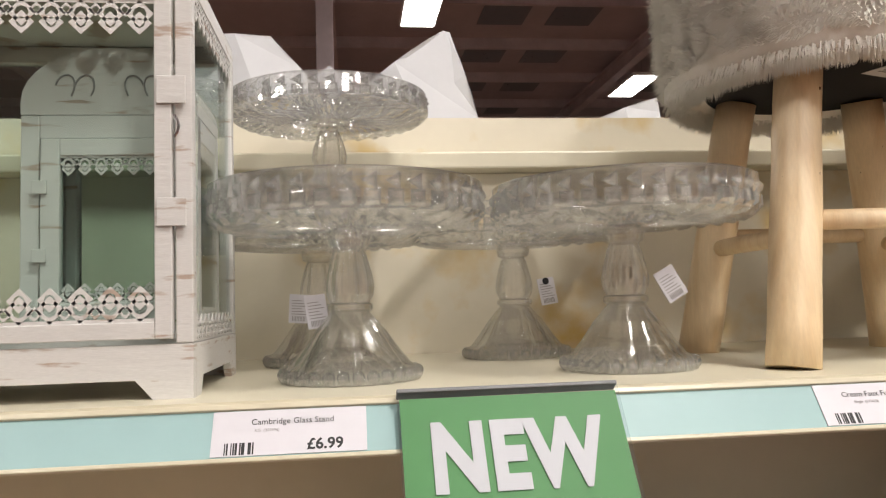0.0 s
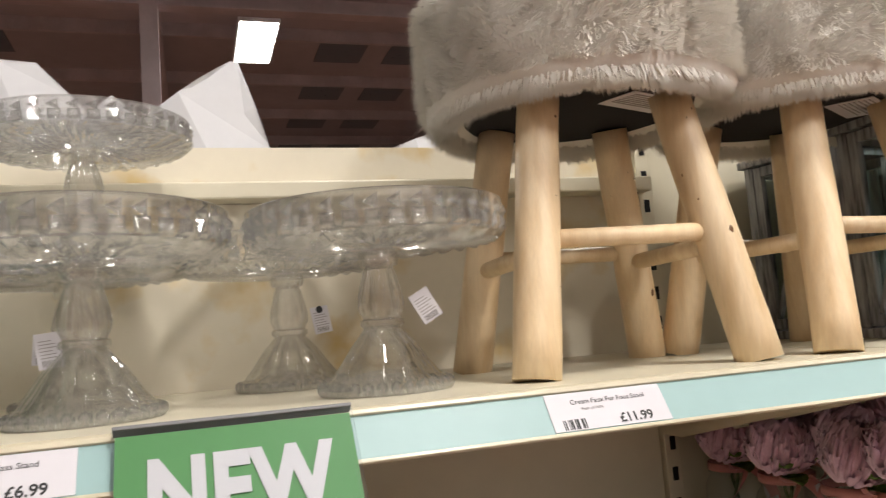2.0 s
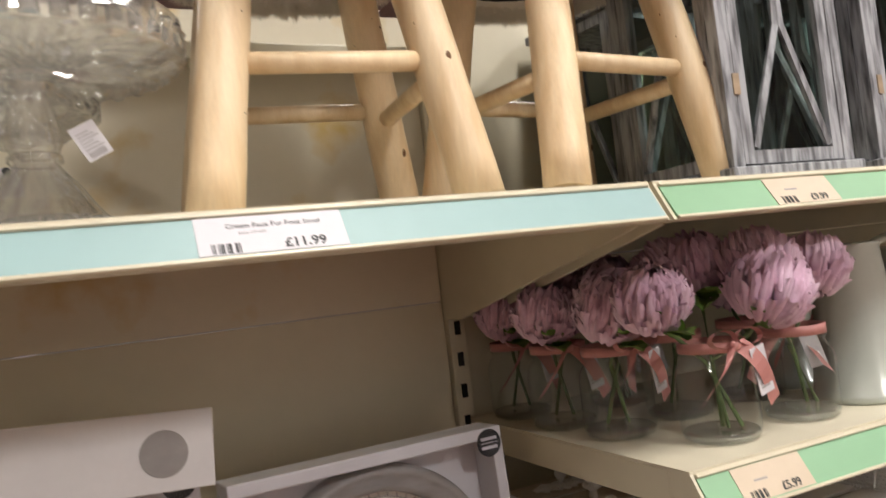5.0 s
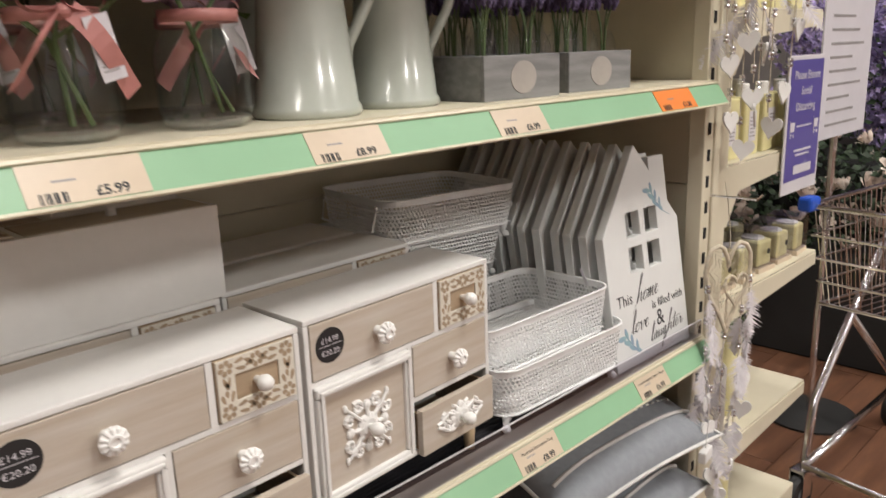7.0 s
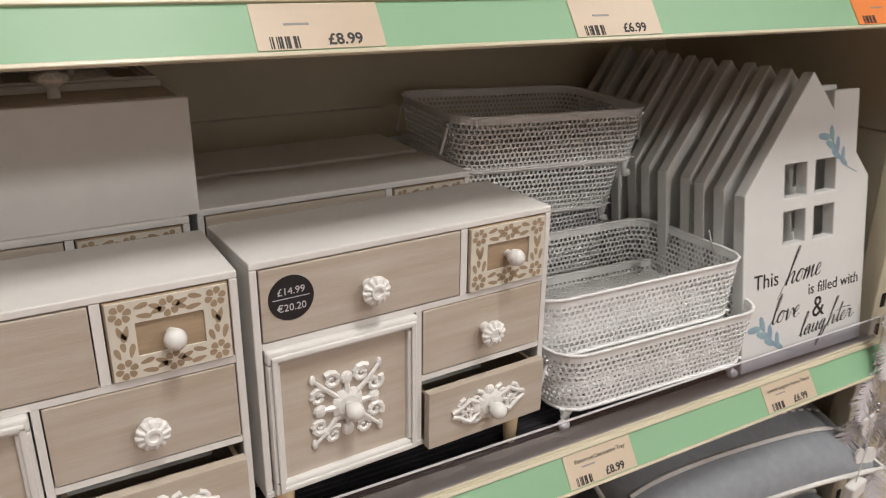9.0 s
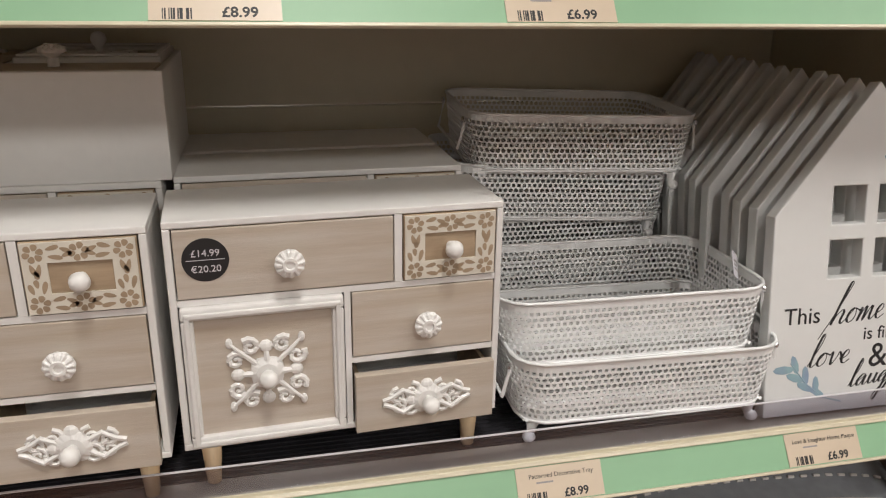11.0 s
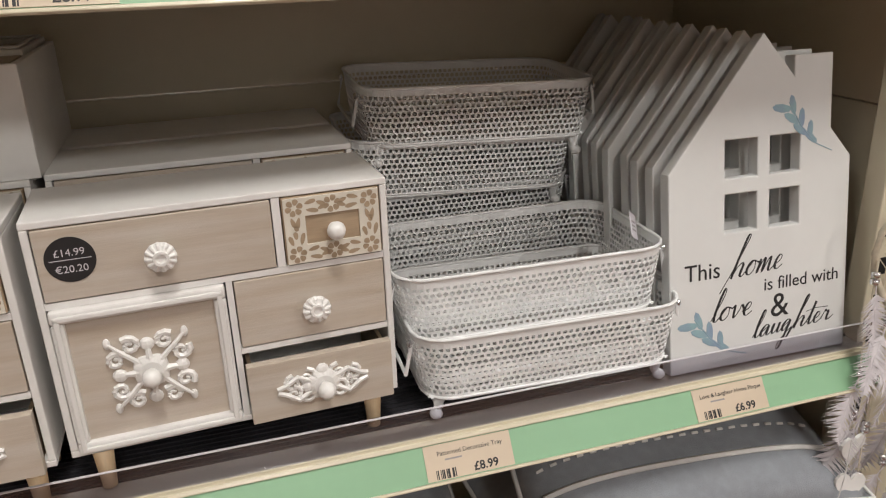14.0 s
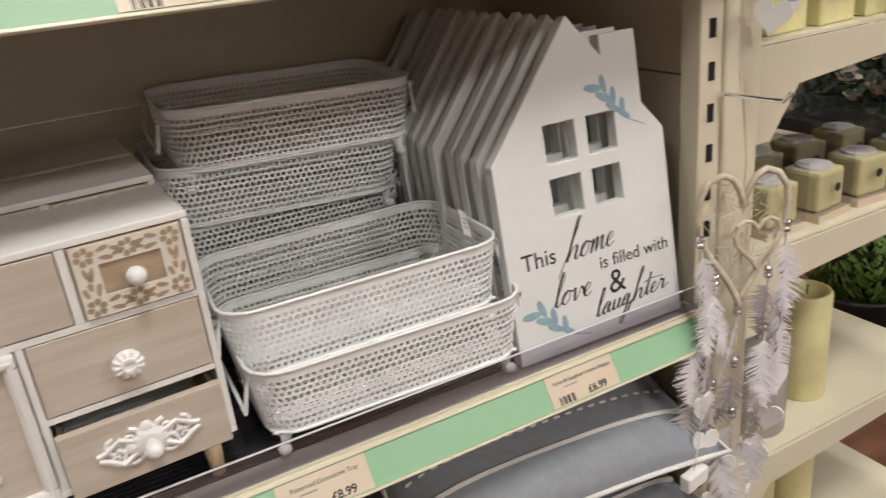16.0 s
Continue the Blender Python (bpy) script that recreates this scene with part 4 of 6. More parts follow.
def flower_jar(seed, heads, tagged_side):
    t = thing("flower_jar", "glass jar of pink silk peonies with a pink ribbon bow", "artificial flowers", (0, 0, 0), "peony jars")
    rng = random.Random(seed)
    prof = [(0, 0.003), (0.034, 0.0), (0.043, 0.004), (0.046, 0.014), (0.046, 0.075), (0.043, 0.086), (0.036, 0.095), (0.035, 0.099), (0.039, 0.101), (0.039, 0.104), (0.036, 0.106), (0.036, 0.115), (0.038, 0.117)]
    jar = part("jar", lathe(bmesh.new(), prof, 28), "jarglass", t, smooth=True)
    part("jar_base", lathe(bmesh.new(), [(0, 0.004), (0.04, 0.004), (0.0435, 0.010), (0.041, 0.013), (0, 0.011)], 28), "glass", jar)
    for k, (hx, hy, hz) in enumerate(heads):
        sx, sy = rng.uniform(-0.02, 0.02), rng.uniform(-0.02, 0.02)
        part("stem", tube(bmesh.new(), [(sx * -1.2, sy * -1.2, 0.014), (sx * 0.4, sy * 0.4, 0.09), (hx * 0.6, hy * 0.6, hz - 0.05), (hx, hy, hz - 0.02)], 0.0026, 6), "stem", t)
        bl = part("bloom", peony(0.0425 + 0.003 * (k % 2), seed * 7 + k), "petal", t, "pink silk peony bloom", smooth=True)
        bl.matrix_basis = pose(hx, hy, hz, rng.uniform(10, 34), rng.uniform(-18, 18), rng.uniform(-30, 30))
        for j in range(3):
            a = rng.uniform(200, 340)
            bm = bmesh.new()
            petal_mesh(bm, Matrix.Rotation(math.radians(a + 90), 4, "Z") @ Matrix.Rotation(math.radians(rng.uniform(40, 95)), 4, "X"), 0.018, rng.uniform(0.035, 0.05), 0.01, seed + j)
            lf = part("leaf", bm, "leaf", t)
            lf.matrix_basis = pose(hx * 0.8, hy * 0.8 - 0.014, hz - 0.045)
    part("ribbon_band", lathe(bmesh.new(), [(0.0375, 0.104), (0.0392, 0.104), (0.0392, 0.116), (0.0375, 0.116), (0.0375, 0.104)], 28), "ribbon", t, smooth=True)
    for s, ln in ((-1, 0.065), (1, 0.075)):
        bm = bmesh.new()
        vs = []
        for k in range(9):
            u = k / 8
            x, z, y = s * (0.004 + ln * 0.62 * u), 0.112 - ln * 0.95 * u ** 1.2, -0.043 - 0.010 * math.sin(u * 4)
            vs.append([bm.verts.new((x - 0.006, y, z - 0.005)), bm.verts.new((x + 0.007, y - 0.001, z + 0.007))])
        for a, b in zip(vs, vs[1:]):
            bm.faces.new((a[0], a[1], b[1], b[0]))
        part("ribbon_tail", bm, "ribbon", t)
        bm = bmesh.new()
        vs = []
        for k in range(13):
            a = 2 * math.pi * k / 12
            x, z = s * (0.017 - 0.017 * math.cos(a)), 0.113 + 0.010 * math.sin(a) + 0.006
            vs.append([bm.verts.new((x, -0.041, z)), bm.verts.new((x, -0.05, z + 0.002))])
        for a, b in zip(vs, vs[1:]):
            bm.faces.new((a[0], a[1], b[1], b[0]))
        part("bow_loop", bm, "ribbon", t)
    part("bow_knot", ball(bmesh.new(), 0.007, (0, -0.045, 0.112), (1, 0.7, 0.9), 10, 6), "ribbon", t)
    x = 0.022 * tagged_side
    tg = part("gift_tag", boxes((-0.011, 0.011, -0.0005, 0.0005, -0.056, 0)), "card", t, "white printed gift tag")
    tg.matrix_basis = pose(x, -0.051, 0.108, 4, 14 * -tagged_side, 8)
    part("tag_print", boxes((-0.006, 0.006, -0.0009, -0.0005, -0.036, -0.026), (-0.008, 0.008, -0.0009, -0.0005, -0.044, -0.042), (-0.008, 0.006, -0.0009, -0.0005, -0.048, -0.0465)), "greyink", tg)
    return t


j1 = flower_jar(1, [(-0.068, 0.005, 0.172), (0.072, -0.025, 0.168), (0.045, 0.075, 0.205)], 1)
j1.matrix_basis = pose(0.125, 0.075, 1.268, 0, 0, -8)
j2 = flower_jar(2, [(-0.035, -0.02, 0.186), (0.035, 0.03, 0.195)], -1)
j2.matrix_basis = pose(0.266, 0.080, 1.268, 0, 0, 140)
j3 = flower_jar(3, [(-0.022, -0.03, 0.160), (0.03, 0.02, 0.172)], 1)
j3.matrix_basis = pose(0.068, 0.19, 1.268, 0, 0, 5)
copy_thing(j3, pose(0.058, 0.30, 1.268, 0, 0, -12))
copy_thing(j2, pose(0.19, 0.215, 1.268, 0, 0, 190))
copy_thing(j3, pose(0.060, 0.42, 1.268, 0, 0, -6))
copy_thing(j2, pose(0.20, 0.36, 1.268, 0, 0, 30))
copy_thing(j3, pose(0.33, 0.22, 1.268, 0, 0, 40))


# ---- enamel jugs ----
def jug():
    t = thing("enamel_jug", "tall tapered sage grey enamel jug", "jug", (0, 0, 0), "enamel jugs")
    b = part("body", lathe(bmesh.new(), [(0, 0.002), (0.064, 0.0), (0.067, 0.004), (0.066, 0.012), (0.0625, 0.016), (0.044, 0.215), (0.0465, 0.218), (0.0455, 0.221), (0.042, 0.218), (0.058, 0.02), (0, 0.012)], 40), "jug", t, smooth=True)
    sp = [(-0.04, 0.0, 0.216), (-0.05, -0.012, 0.219), (-0.066, 0, 0.226), (-0.05, 0.012, 0.219)]
    bm = bmesh.new()
    v = [bm.verts.new(p) for p in sp] + [bm.verts.new((-0.046, 0, 0.185))]
    for q in ((0, 1, 2), (0, 2, 3), (1, 4, 2), (2, 4, 3)):
        bm.faces.new([v[k] for k in q])
    part("spout", bm, "jug", b)
    pts = [(0.045, 0.2), (0.058, 0.218), (0.078, 0.224), (0.097, 0.214), (0.106, 0.192), (0.104, 0.165), (0.092, 0.135), (0.074, 0.105), (0.062, 0.085), (0.059, 0.066)]
    bm = tube(bmesh.new(), [(x, 0, z) for x, z in pts], 0.0075, 10)
    part("handle", bm, "jug", t, smooth=True)
    part("collar_wire", tube(bmesh.new(), [(-0.050 - 0.008 * math.sin(a), 0.02 * math.cos(a), 0.165 + 0.014 * math.sin(a)) for a in [math.pi * k / 8 for k in range(9)]], 0.0016, 6), "silver", t)
    return t


jg = jug()
jg.matrix_basis = pose(0.402, 0.096, 1.268, 0, 0, -8) @ Matrix.Diagonal((0.96, 0.96, 0.94, 1))
copy_thing(jg, pose(0.556, 0.118, 1.268, 0, 0, -14) @ Matrix.Diagonal((0.96, 0.96, 0.94, 1)))
copy_thing(jg, pose(0.44, 0.26, 1.268, 0, 0, 4))


# ---- lavender crates ----
def bottle():
    return lathe(bmesh.new(), [(0, 0.002), (0.018, 0), (0.0205, 0.004), (0.0205, 0.064), (0.016, 0.078), (0.0085, 0.088), (0.0085, 0.106), (0.0105, 0.108), (0.0105, 0.113)], 18)


def lavender_crate():
    t = thing("lavender_crate", "grey washed wooden crate of lavender in glass bottles", "artificial flowers", (0, 0, 0), "lavender crates")
    w, d, h = 0.155, 0.125, 0.06
    for dd in ((-w / 2, w / 2, -d / 2, -d / 2 + 0.007, 0, h), (-w / 2, w / 2, d / 2 - 0.007, d / 2, 0, h), (-w / 2, -w / 2 + 0.007, -d / 2 + 0.0072, d / 2 - 0.0072, 0, h), (w / 2 - 0.007, w / 2, -d / 2 + 0.0072, d / 2 - 0.0072, 0, h)):
        part("side_board", boxes(dd, bev=0.0012), "crate", t)
    part("crate_floor", boxes((-w / 2 + 0.0072, w / 2 - 0.0072, -d / 2 + 0.0072, d / 2 - 0.0072, 0.0, 0.006)), "crate", t)
    part("oval_badge", lathe(bmesh.new(), [(0, 0), (0.026, 0), (0.026, 0.0008), (0, 0.0008)], 28, pose(0, -d / 2 - 0.0001, h / 2, 90) @ Matrix.Diagonal((1, 0.85, 1, 1))), "wax", t, "printed oval badge")
    bm = bottle()
    first = None
    rng = random.Random(8)
    for i in range(3):
        for j in range(2):
            x, y = -0.046 + i * 0.046, -0.03 + j * 0.058
            if first is None:
                b = first = part("bottle", bm, "jarglass", t, smooth=True)
                b.matrix_basis = pose(x, y, 0.0065)
            else:
                b = share("bottle", first, t, pose(x, y, 0.0065))
            sb = bmesh.new()
            fb = bmesh.new()
            for k in range(4):
                a = rng.uniform(0, 6.28)
                tx, ty = 0.014 * math.cos(a), 0.014 * math.sin(a)
                tube(sb, [(0, 0, 0.02), (tx * 0.3, ty * 0.3, 0.09), (tx, ty, 0.128)], 0.0016, 5)
                for q in range(26):
                    u = q / 26
                    r = 0.0085 * math.sin(math.pi * (0.15 + 0.8 * u))
                    an = q * 2.4
                    ball(fb, 0.0042, (tx * (1 + 0.25 * u) + r * math.cos(an), ty * (1 + 0.25 * u) + r * math.sin(an), 0.120 + 0.048 * u), (1, 1, 1.3), 5, 4)
            part("stem", sb, "stem", b)
            part("lavender", fb, "lav", b)
    return t


lc = lavender_crate()
lc.matrix_basis = pose(0.722, 0.092, 1.268, 0, 0, -3)
copy_thing(lc, pose(0.925, 0.10, 1.268, 0, 0, -4))
copy_thing(lc, pose(0.93, 0.27, 1.268, 0, 0, 2))
copy_thing(lc, pose(0.74, 0.27, 1.268, 0, 0, 3))


# ---- dark lanterns ----
def dark_lantern():
    t = thing("candle_lantern", "dark whitewashed wooden lantern with crossed bars", "lantern", (0, 0, 0), "dark lanterns")
    w, d, h, p = 0.20, 0.2, 0.30, 0.018
    x, y = w / 2, d / 2
    part("base_board", boxes((-x - 0.008, x + 0.008, -y - 0.008, y + 0.008, 0, 0.014), bev=0.002), "darklan", t)
    part("top_board", boxes((-x - 0.008, x + 0.008, -y - 0.008, y + 0.008, h, h + 0.014), bev=0.002), "darklan", t)
    for sx in (-x, x - p):
        for sy in (-y, y - p):
            part("corner_post", boxes((sx, sx + p, sy, sy + p, 0.0145, h - 0.0005), bev=0.001), "darklan", t)
    for side, m in (("front", pose(0, -y, 0)), ("back", pose(0, y, 0, 0, 0, 180)), ("left", pose(-x, 0, 0, 0, 0, -90)), ("right", pose(x, 0, 0, 0, 0, 90))):
        a = x - p - 0.001
        f = part("door" if side == "front" else "side_frame", shifted(boxes((-a, -a + 0.016, 0.001, 0.012, 0.017, h - 0.003), (a - 0.016, a, 0.001, 0.012, 0.017, h - 0.003), (-a + 0.016, a - 0.016, 0.0015, 0.012, 0.017, 0.033), (-a + 0.016, a - 0.016, 0.0015, 0.012, h - 0.019, h - 0.003)), m), "darklan", t)
        part("pane", shifted(boxes((-a + 0.016, a - 0.016, 0.007, 0.009, 0.033, h - 0.019)), m), "pane", f)
        for s in (-1, 1):
            part("crossed_bar", shifted(tube(bmesh.new(), [(s * (a - 0.02), 0.004, 0.036), (s * 0.004, 0.004, h * 0.62), (s * 0.002, 0.004, h - 0.022)], 0.0055, 4), m), "darklan", f)
        if side == "front":
            part("hinge", boxes((-a - 0.006, -a + 0.004, -y - 0.0015, -y + 0.0005, 0.10, 0.125)), "rawwood", f)
    part("finial", lathe(bmesh.new(), [(0.07, h + 0.0145), (0.06, h + 0.05), (0.02, h + 0.08), (0.012, h + 0.095), (0, h + 0.097)], 4), "darklan", t)
    return t


dl = dark_lantern()
dl.matrix_basis = pose(0.265, 0.135, 1.567, 0, 0, -2)
for x, y, a in ((0.515, 0.14, 2), (0.745, 0.135, -3), (0.975, 0.14, 1), (0.30, 0.38, 5), (0.56, 0.385, -3), (0.82, 0.385, 0)):
    copy_thing(dl, pose(x, y, 1.567, 0, 0, a))

# ---- price cards in the green strips ----
for x, z, nm, pr, st in ((0.10, 1.268, "", "£5.99", "peach"), (0.37, 1.268, "", "£8.99", "peach"), (0.655, 1.268, "", "£6.99", "peach"), (0.20, 1.567, "", "£9.99", "peach"),
                         (0.69, 0.775, "Patterned Decorative Tray", "£8.99", "peach"), (1.018, 0.775, "Love & Laughter Home Plaque", "£6.99", "peach"), (0.22, 0.775, "", "£14.99", "peach"), (0.62, 1.567, "", "£9.99", "peach")):
    price_label(x, z, nm, pr, 0.098 if z < 0.8 else 0.10, st)
price_label(1.060, 1.268, "", "£1.50", 0.118, "orange")

# ---- drawer chests ----
def spiral(bm, c, r, turns, a0, s, th, m, lift=0.0):
    pts = []
    for k in range(int(10 * turns) + 1):
        u = k / (10 * turns)
        a = a0 + s * u * turns * 2 * math.pi
        q = r * (1 - 0.82 * u)
        pts.append((c[0] + q * math.cos(a), -lift - 0.001, c[1] + q * math.sin(a)))
    tube(bm, pts, th, 6, m=m, taper=lambda u: 1.15 - 0.5 * u)


def ornament(wide, high, four):
    """A moulded scroll ornament in the xz plane, facing -y."""
    bm = bmesh.new()
    for sx in (-1, 1):
        for sz in (-1, 1):
            if four:
                cx, cz = sx * wide * 0.30, sz * high * 0.30
                spiral(bm, (sx * wide * 0.20, sz * high * 0.37), wide * 0.115, 1.3, math.pi / 2 * (1 - sx * sz * 0.5), sx * sz, 0.0029, None)
                spiral(bm, (sx * wide * 0.37, sz * high * 0.20), wide * 0.115, 1.3, 0.6 * sz, -sx * sz, 0.0029, None)
                tube(bm, [(sx * wide * 0.10, -0.001, sz * high * 0.10), (cx, -0.003, cz), (sx * wide * 0.43, -0.002, sz * high * 0.43)], 0.0024, 6, taper=lambda u: 1.2 - 0.5 * u)
                ball(bm, 0.0042, (sx * wide * 0.44, -0.001, sz * high * 0.44), (0.8, 0.6, 1.3), 8, 6)
            else:
                spiral(bm, (sx * wide * 0.17, sz * high * 0.24), high * 0.28, 1.3, math.pi * (0.5 if sx > 0 else 0.5), sx * sz, 0.0022, None)
                spiral(bm, (sx * wide * 0.33, sz * high * 0.16), high * 0.24, 1.3, math.pi / 2, -sx * sz, 0.0022, None)
                tube(bm, [(sx * wide * 0.1, -0.001, sz * high * 0.1), (sx * wide * 0.28, -0.003, sz * high * 0.34), (sx * wide * 0.42, -0.002, sz * high * 0.12), (sx * wide * 0.5, -0.001, sz * 0.002)], 0.0026, 6)
    for k in range(4 if four else 2):
        a = k * math.pi / 2 + (0 if four else math.pi / 2)
        rr = wide * 0.36 if four else high * 0.42
        ball(bm, 0.006, (rr * math.cos(a), -0.001, rr * math.sin(a)), (1.1, 0.6, 1.1), 8, 6)
        tube(bm, [(rr * 0.5 * math.cos(a), -0.002, rr * 0.5 * math.sin(a)), (rr * 1.2 * math.cos(a), -0.001, rr * 1.2 * math.sin(a))], 0.003, 6, taper=lambda u: 1.2 - 0.8 * u)
    lathe(bm, [(0, 0.004), (0.010, 0.0055), (0.016, 0.003), (0.0165, 0.0)], 32, pose(0, 0, 0, 90), wave=lambda i, k: 1 + (0.07 * math.cos(12 * 2 * math.pi * i / 32) if k > 1 else 0))
    return bm


def knob(style):
    bm = bmesh.new()
    if style == "ball":
        lathe(bm, [(0.004, 0.0), (0.004, 0.006), (0.0072, 0.009), (0.0090, 0.0145), (0.0074, 0.020), (0.004, 0.0228), (0, 0.0232)], 20, pose(0, 0, 0, 90))
    else:
        lathe(bm, [(0.006, 0), (0.005, 0.009), (0.010, 0.013), (0.0132, 0.0145), (0.0136, 0.0172), (0.0115, 0.0192), (0.0072, 0.0205), (0.0068, 0.0225), (0.0045, 0.0225), (0.0038, 0.0205), (0, 0.0205)], 48, pose(0, 0, 0, 90),
              wave=lambda i, k: 1 + (0.014 * (1 if i % 4 < 2 else -1) if 3 <= k <= 5 else 0), dz=lambda i, k: (0.0007 if i % 4 < 2 else -0.0005) if 4 <= k <= 6 else 0)
    return bm


def flower_fret(w, h):
    """A cream border plate pierced with flowers and leaves that show the wood, facing -y."""
    bm = bmesh.new()
    iw, ih = w * 0.57, h * 0.44
    for x0, x1, z0, z1 in ((-w / 2, w / 2, -h / 2, -ih / 2), (-w / 2, w / 2, ih / 2, h / 2), (-w / 2, -iw / 2, -ih / 2, ih / 2), (iw / 2, w / 2, -ih / 2, ih / 2)):
        box(bm, x0, x1, -0.002, 0, z0, z1)
    mx, mz = (w + iw) / 4, (h + ih) / 4

    def hole(x, z, a, ln, wd):
        """A leaf-shaped opening from (x, z) along the angle a."""
        ca, sa = math.cos(radians(a)), math.sin(radians(a))
        ring = []
        for k in range(12):
            u = k / 12
            f = 0.5 - 0.5 * math.cos(2 * math.pi * u)
            q = wd * math.sin(2 * math.pi * u) * (0.55 + 0.45 * f)
            ring.append(bm.verts.new((x + ca * ln * f - sa * q, -0.0023, z + sa * ln * f + ca * q)))
        fc = bm.faces.new(ring)
        fc.material_index = 1
        if fc.normal.y > 0 or (fc.normal_update() or fc.normal.y > 0):
            fc.normal_flip()

    def flower(x, z, r):
        for k in range(6):
            a = 60 * k + 15
            hole(x + 0.30 * r * math.cos(radians(a)), z + 0.30 * r * math.sin(radians(a)), a, r * 0.80, r * 0.44)

    for sx in (-1, 1):
        for sz in (-1, 1):
            flower(sx * mx, sz * mz, 0.0078)
            back = 180 if sx > 0 else 0
            for k, (o, dz, a, ln) in enumerate(((0.010, 0.003, 14, 0.011), (0.011, -0.003, -10, 0.012), (0.021, 0.004, -24, 0.009), (0.022, -0.0035, 22, 0.009))):
                if mx - o > 0.012:
                    hole(sx * (mx - o), sz * mz + dz, back + (a if sx < 0 else -a), ln, 0.0027)
            up = 90 if sz < 0 else -90
            for o, dx, a, ln in ((0.0095, -0.0035, 18, 0.010), (0.0095, 0.004, -14, 0.012), (0.015, 0.0, 8, 0.008)):
                hole(sx * mx + dx, sz * (mz - o), up + a, ln, 0.0028)
    for sz in (-1, 1):
        flower(0, sz * mz, 0.0078)
    return bm


def drawer_chest(sticker=True, ajar=True):
    t = thing("drawer_chest", "small white wooden drawer chest with limewashed drawer fronts", "drawer chest", (0, 0, 0), "drawer chests")
    w, d, h, e, z0 = 0.317, 0.112, 0.231, 0.0068, 0.0505
    x = w / 2
    for nm, dd in (("top", (-x, x, 0, d, z0 + h - e, z0 + h)), ("bottom", (-x, x, 0, d, z0, z0 + e)), ("side", (-x, -x + e, 0, d, z0 + e, z0 + h - e)), ("side", (x - e, x, 0, d, z0 + e, z0 + h - e)), ("back", (-x + e, x - e, d - 0.004, d, z0 + e, z0 + h - e))):
        part(nm, boxes(dd, bev=0.0012), "white", t)
    zr = z0 + h - e - 0.068
    zm = zr - 0.006 - 0.0705
    part("rail", boxes((-x + e, x - e, 0.0005, d - 0.0045, zr - 0.006, zr)), "white", t)
    part("divider", boxes((0.0490, 0.0565, 0.0005, d - 0.0045, zr + 0.0002, z0 + h - e - 0.0002)), "white", t)
    part("divider", boxes((-0.0005, 0.0055, 0.0005, d - 0.0045, z0 + e + 0.0002, zr - 0.0062)), "white", t)
    part("rail", boxes((0.0057, x - e - 0.0002, 0.0005, d - 0.0045, zm - 0.006, zm)), "white", t)
    g = 0.0012

    def drawer(x0, x1, za, zb, out=0.0, tilt=0.0, handle="dial", raw=False):
        o = part("drawer", boxes((x0 + g, x1 - g, -out - 0.0005, -out + 0.009, za + g, zb - g), bev=0.0008), "rawwood" if raw else "wash", t, "limewashed wooden drawer front")
        bx = bmesh.new()
        for dd in ((x0 + 0.004, x0 + 0.008, -out + 0.0092, d - 0.008 - out, za + 0.004, zb - 0.008), (x1 - 0.008, x1 - 0.004, -out + 0.0092, d - 0.008 - out, za + 0.004, zb - 0.008), (x0 + 0.008, x1 - 0.008, -out + 0.0092, d - 0.008 - out, za + 0.004, za + 0.007)):
            box(bx, *dd)
        part("drawer_box", bx, "rawwood", o)
        cx, cz = (x0 + x1) / 2, (za + zb) / 2
        if handle == "ball":
            k = part("knob", knob("ball"), "whiteplastic", o, "white ball knob", smooth=True)
        elif handle == "dial":
            k = part("knob", knob("dial"), "whiteplastic", o, "white moulded daisy knob")
        if handle:
            k.matrix_basis = pose(cx, -out - 0.0005, cz)
        return o, cx, cz

    o, cx, cz = drawer(-x + e, 0.049, zr, z0 + h - e)
    if sticker:
        st = part("price_sticker", lathe(bmesh.new(), [(0, 0), (0.0205, 0), (0.0205, 0.0005), (0, 0.0005)], 36, pose(-0.1237, -0.0006, cz + 0.004, 90)), "ink", o, "black round price sticker")
        bm = shifted(words("£14.99", 0.0092, 0.0001), pose(-0.1237, -0.0013, cz + 0.0075))
        b2 = shifted(words("€20.20", 0.0092, 0.0001), pose(-0.1237, -0.0013, cz - 0.0075))
        me = bpy.data.meshes.new("tmp")
        b2.to_mesh(me)
        b2.free()
        bm.from_mesh(me)
        bpy.data.meshes.remove(me)
        box(bm, -0.1405, -0.107, -0.0013, -0.0011, cz + 0.0038, cz + 0.0044)
        part("sticker_print", bm, "card", st)
    o, cx, cz = drawer(0.0565, x - e, zr, z0 + h - e, handle="ball", raw=True)
    part("floral_fretwork", shifted(flower_fret(x - e - 0.0565 - 0.005, 0.064), pose(cx, -0.0006, cz)), ("fret", "rawwood"), o, "cream cut-out floral border")
    drawer(0.0055, x - e, zm, zr - 0.006)
    o, cx, cz = drawer(0.0055, x - e, z0 + e - 0.007, zm - 0.006 - (0.008 if ajar else 0), out=0.012 if ajar else 0.0, handle=None)
    oy = -0.0125 if ajar else -0.0005
    part("scroll_ornament", shifted(ornament(0.090, 0.037, False), pose(cx, oy, cz)), "whiteplastic", o, "white moulded scroll ornament")
    k = part("knob", knob("ball"), "whiteplastic", o, "white ball knob", smooth=True)
    k.matrix_basis = pose(cx, oy - 0.003, cz)
    # framed door
    xa, xb, za, zb = -x + e, -0.0008, z0 + e - 0.003, zr - 0.0065
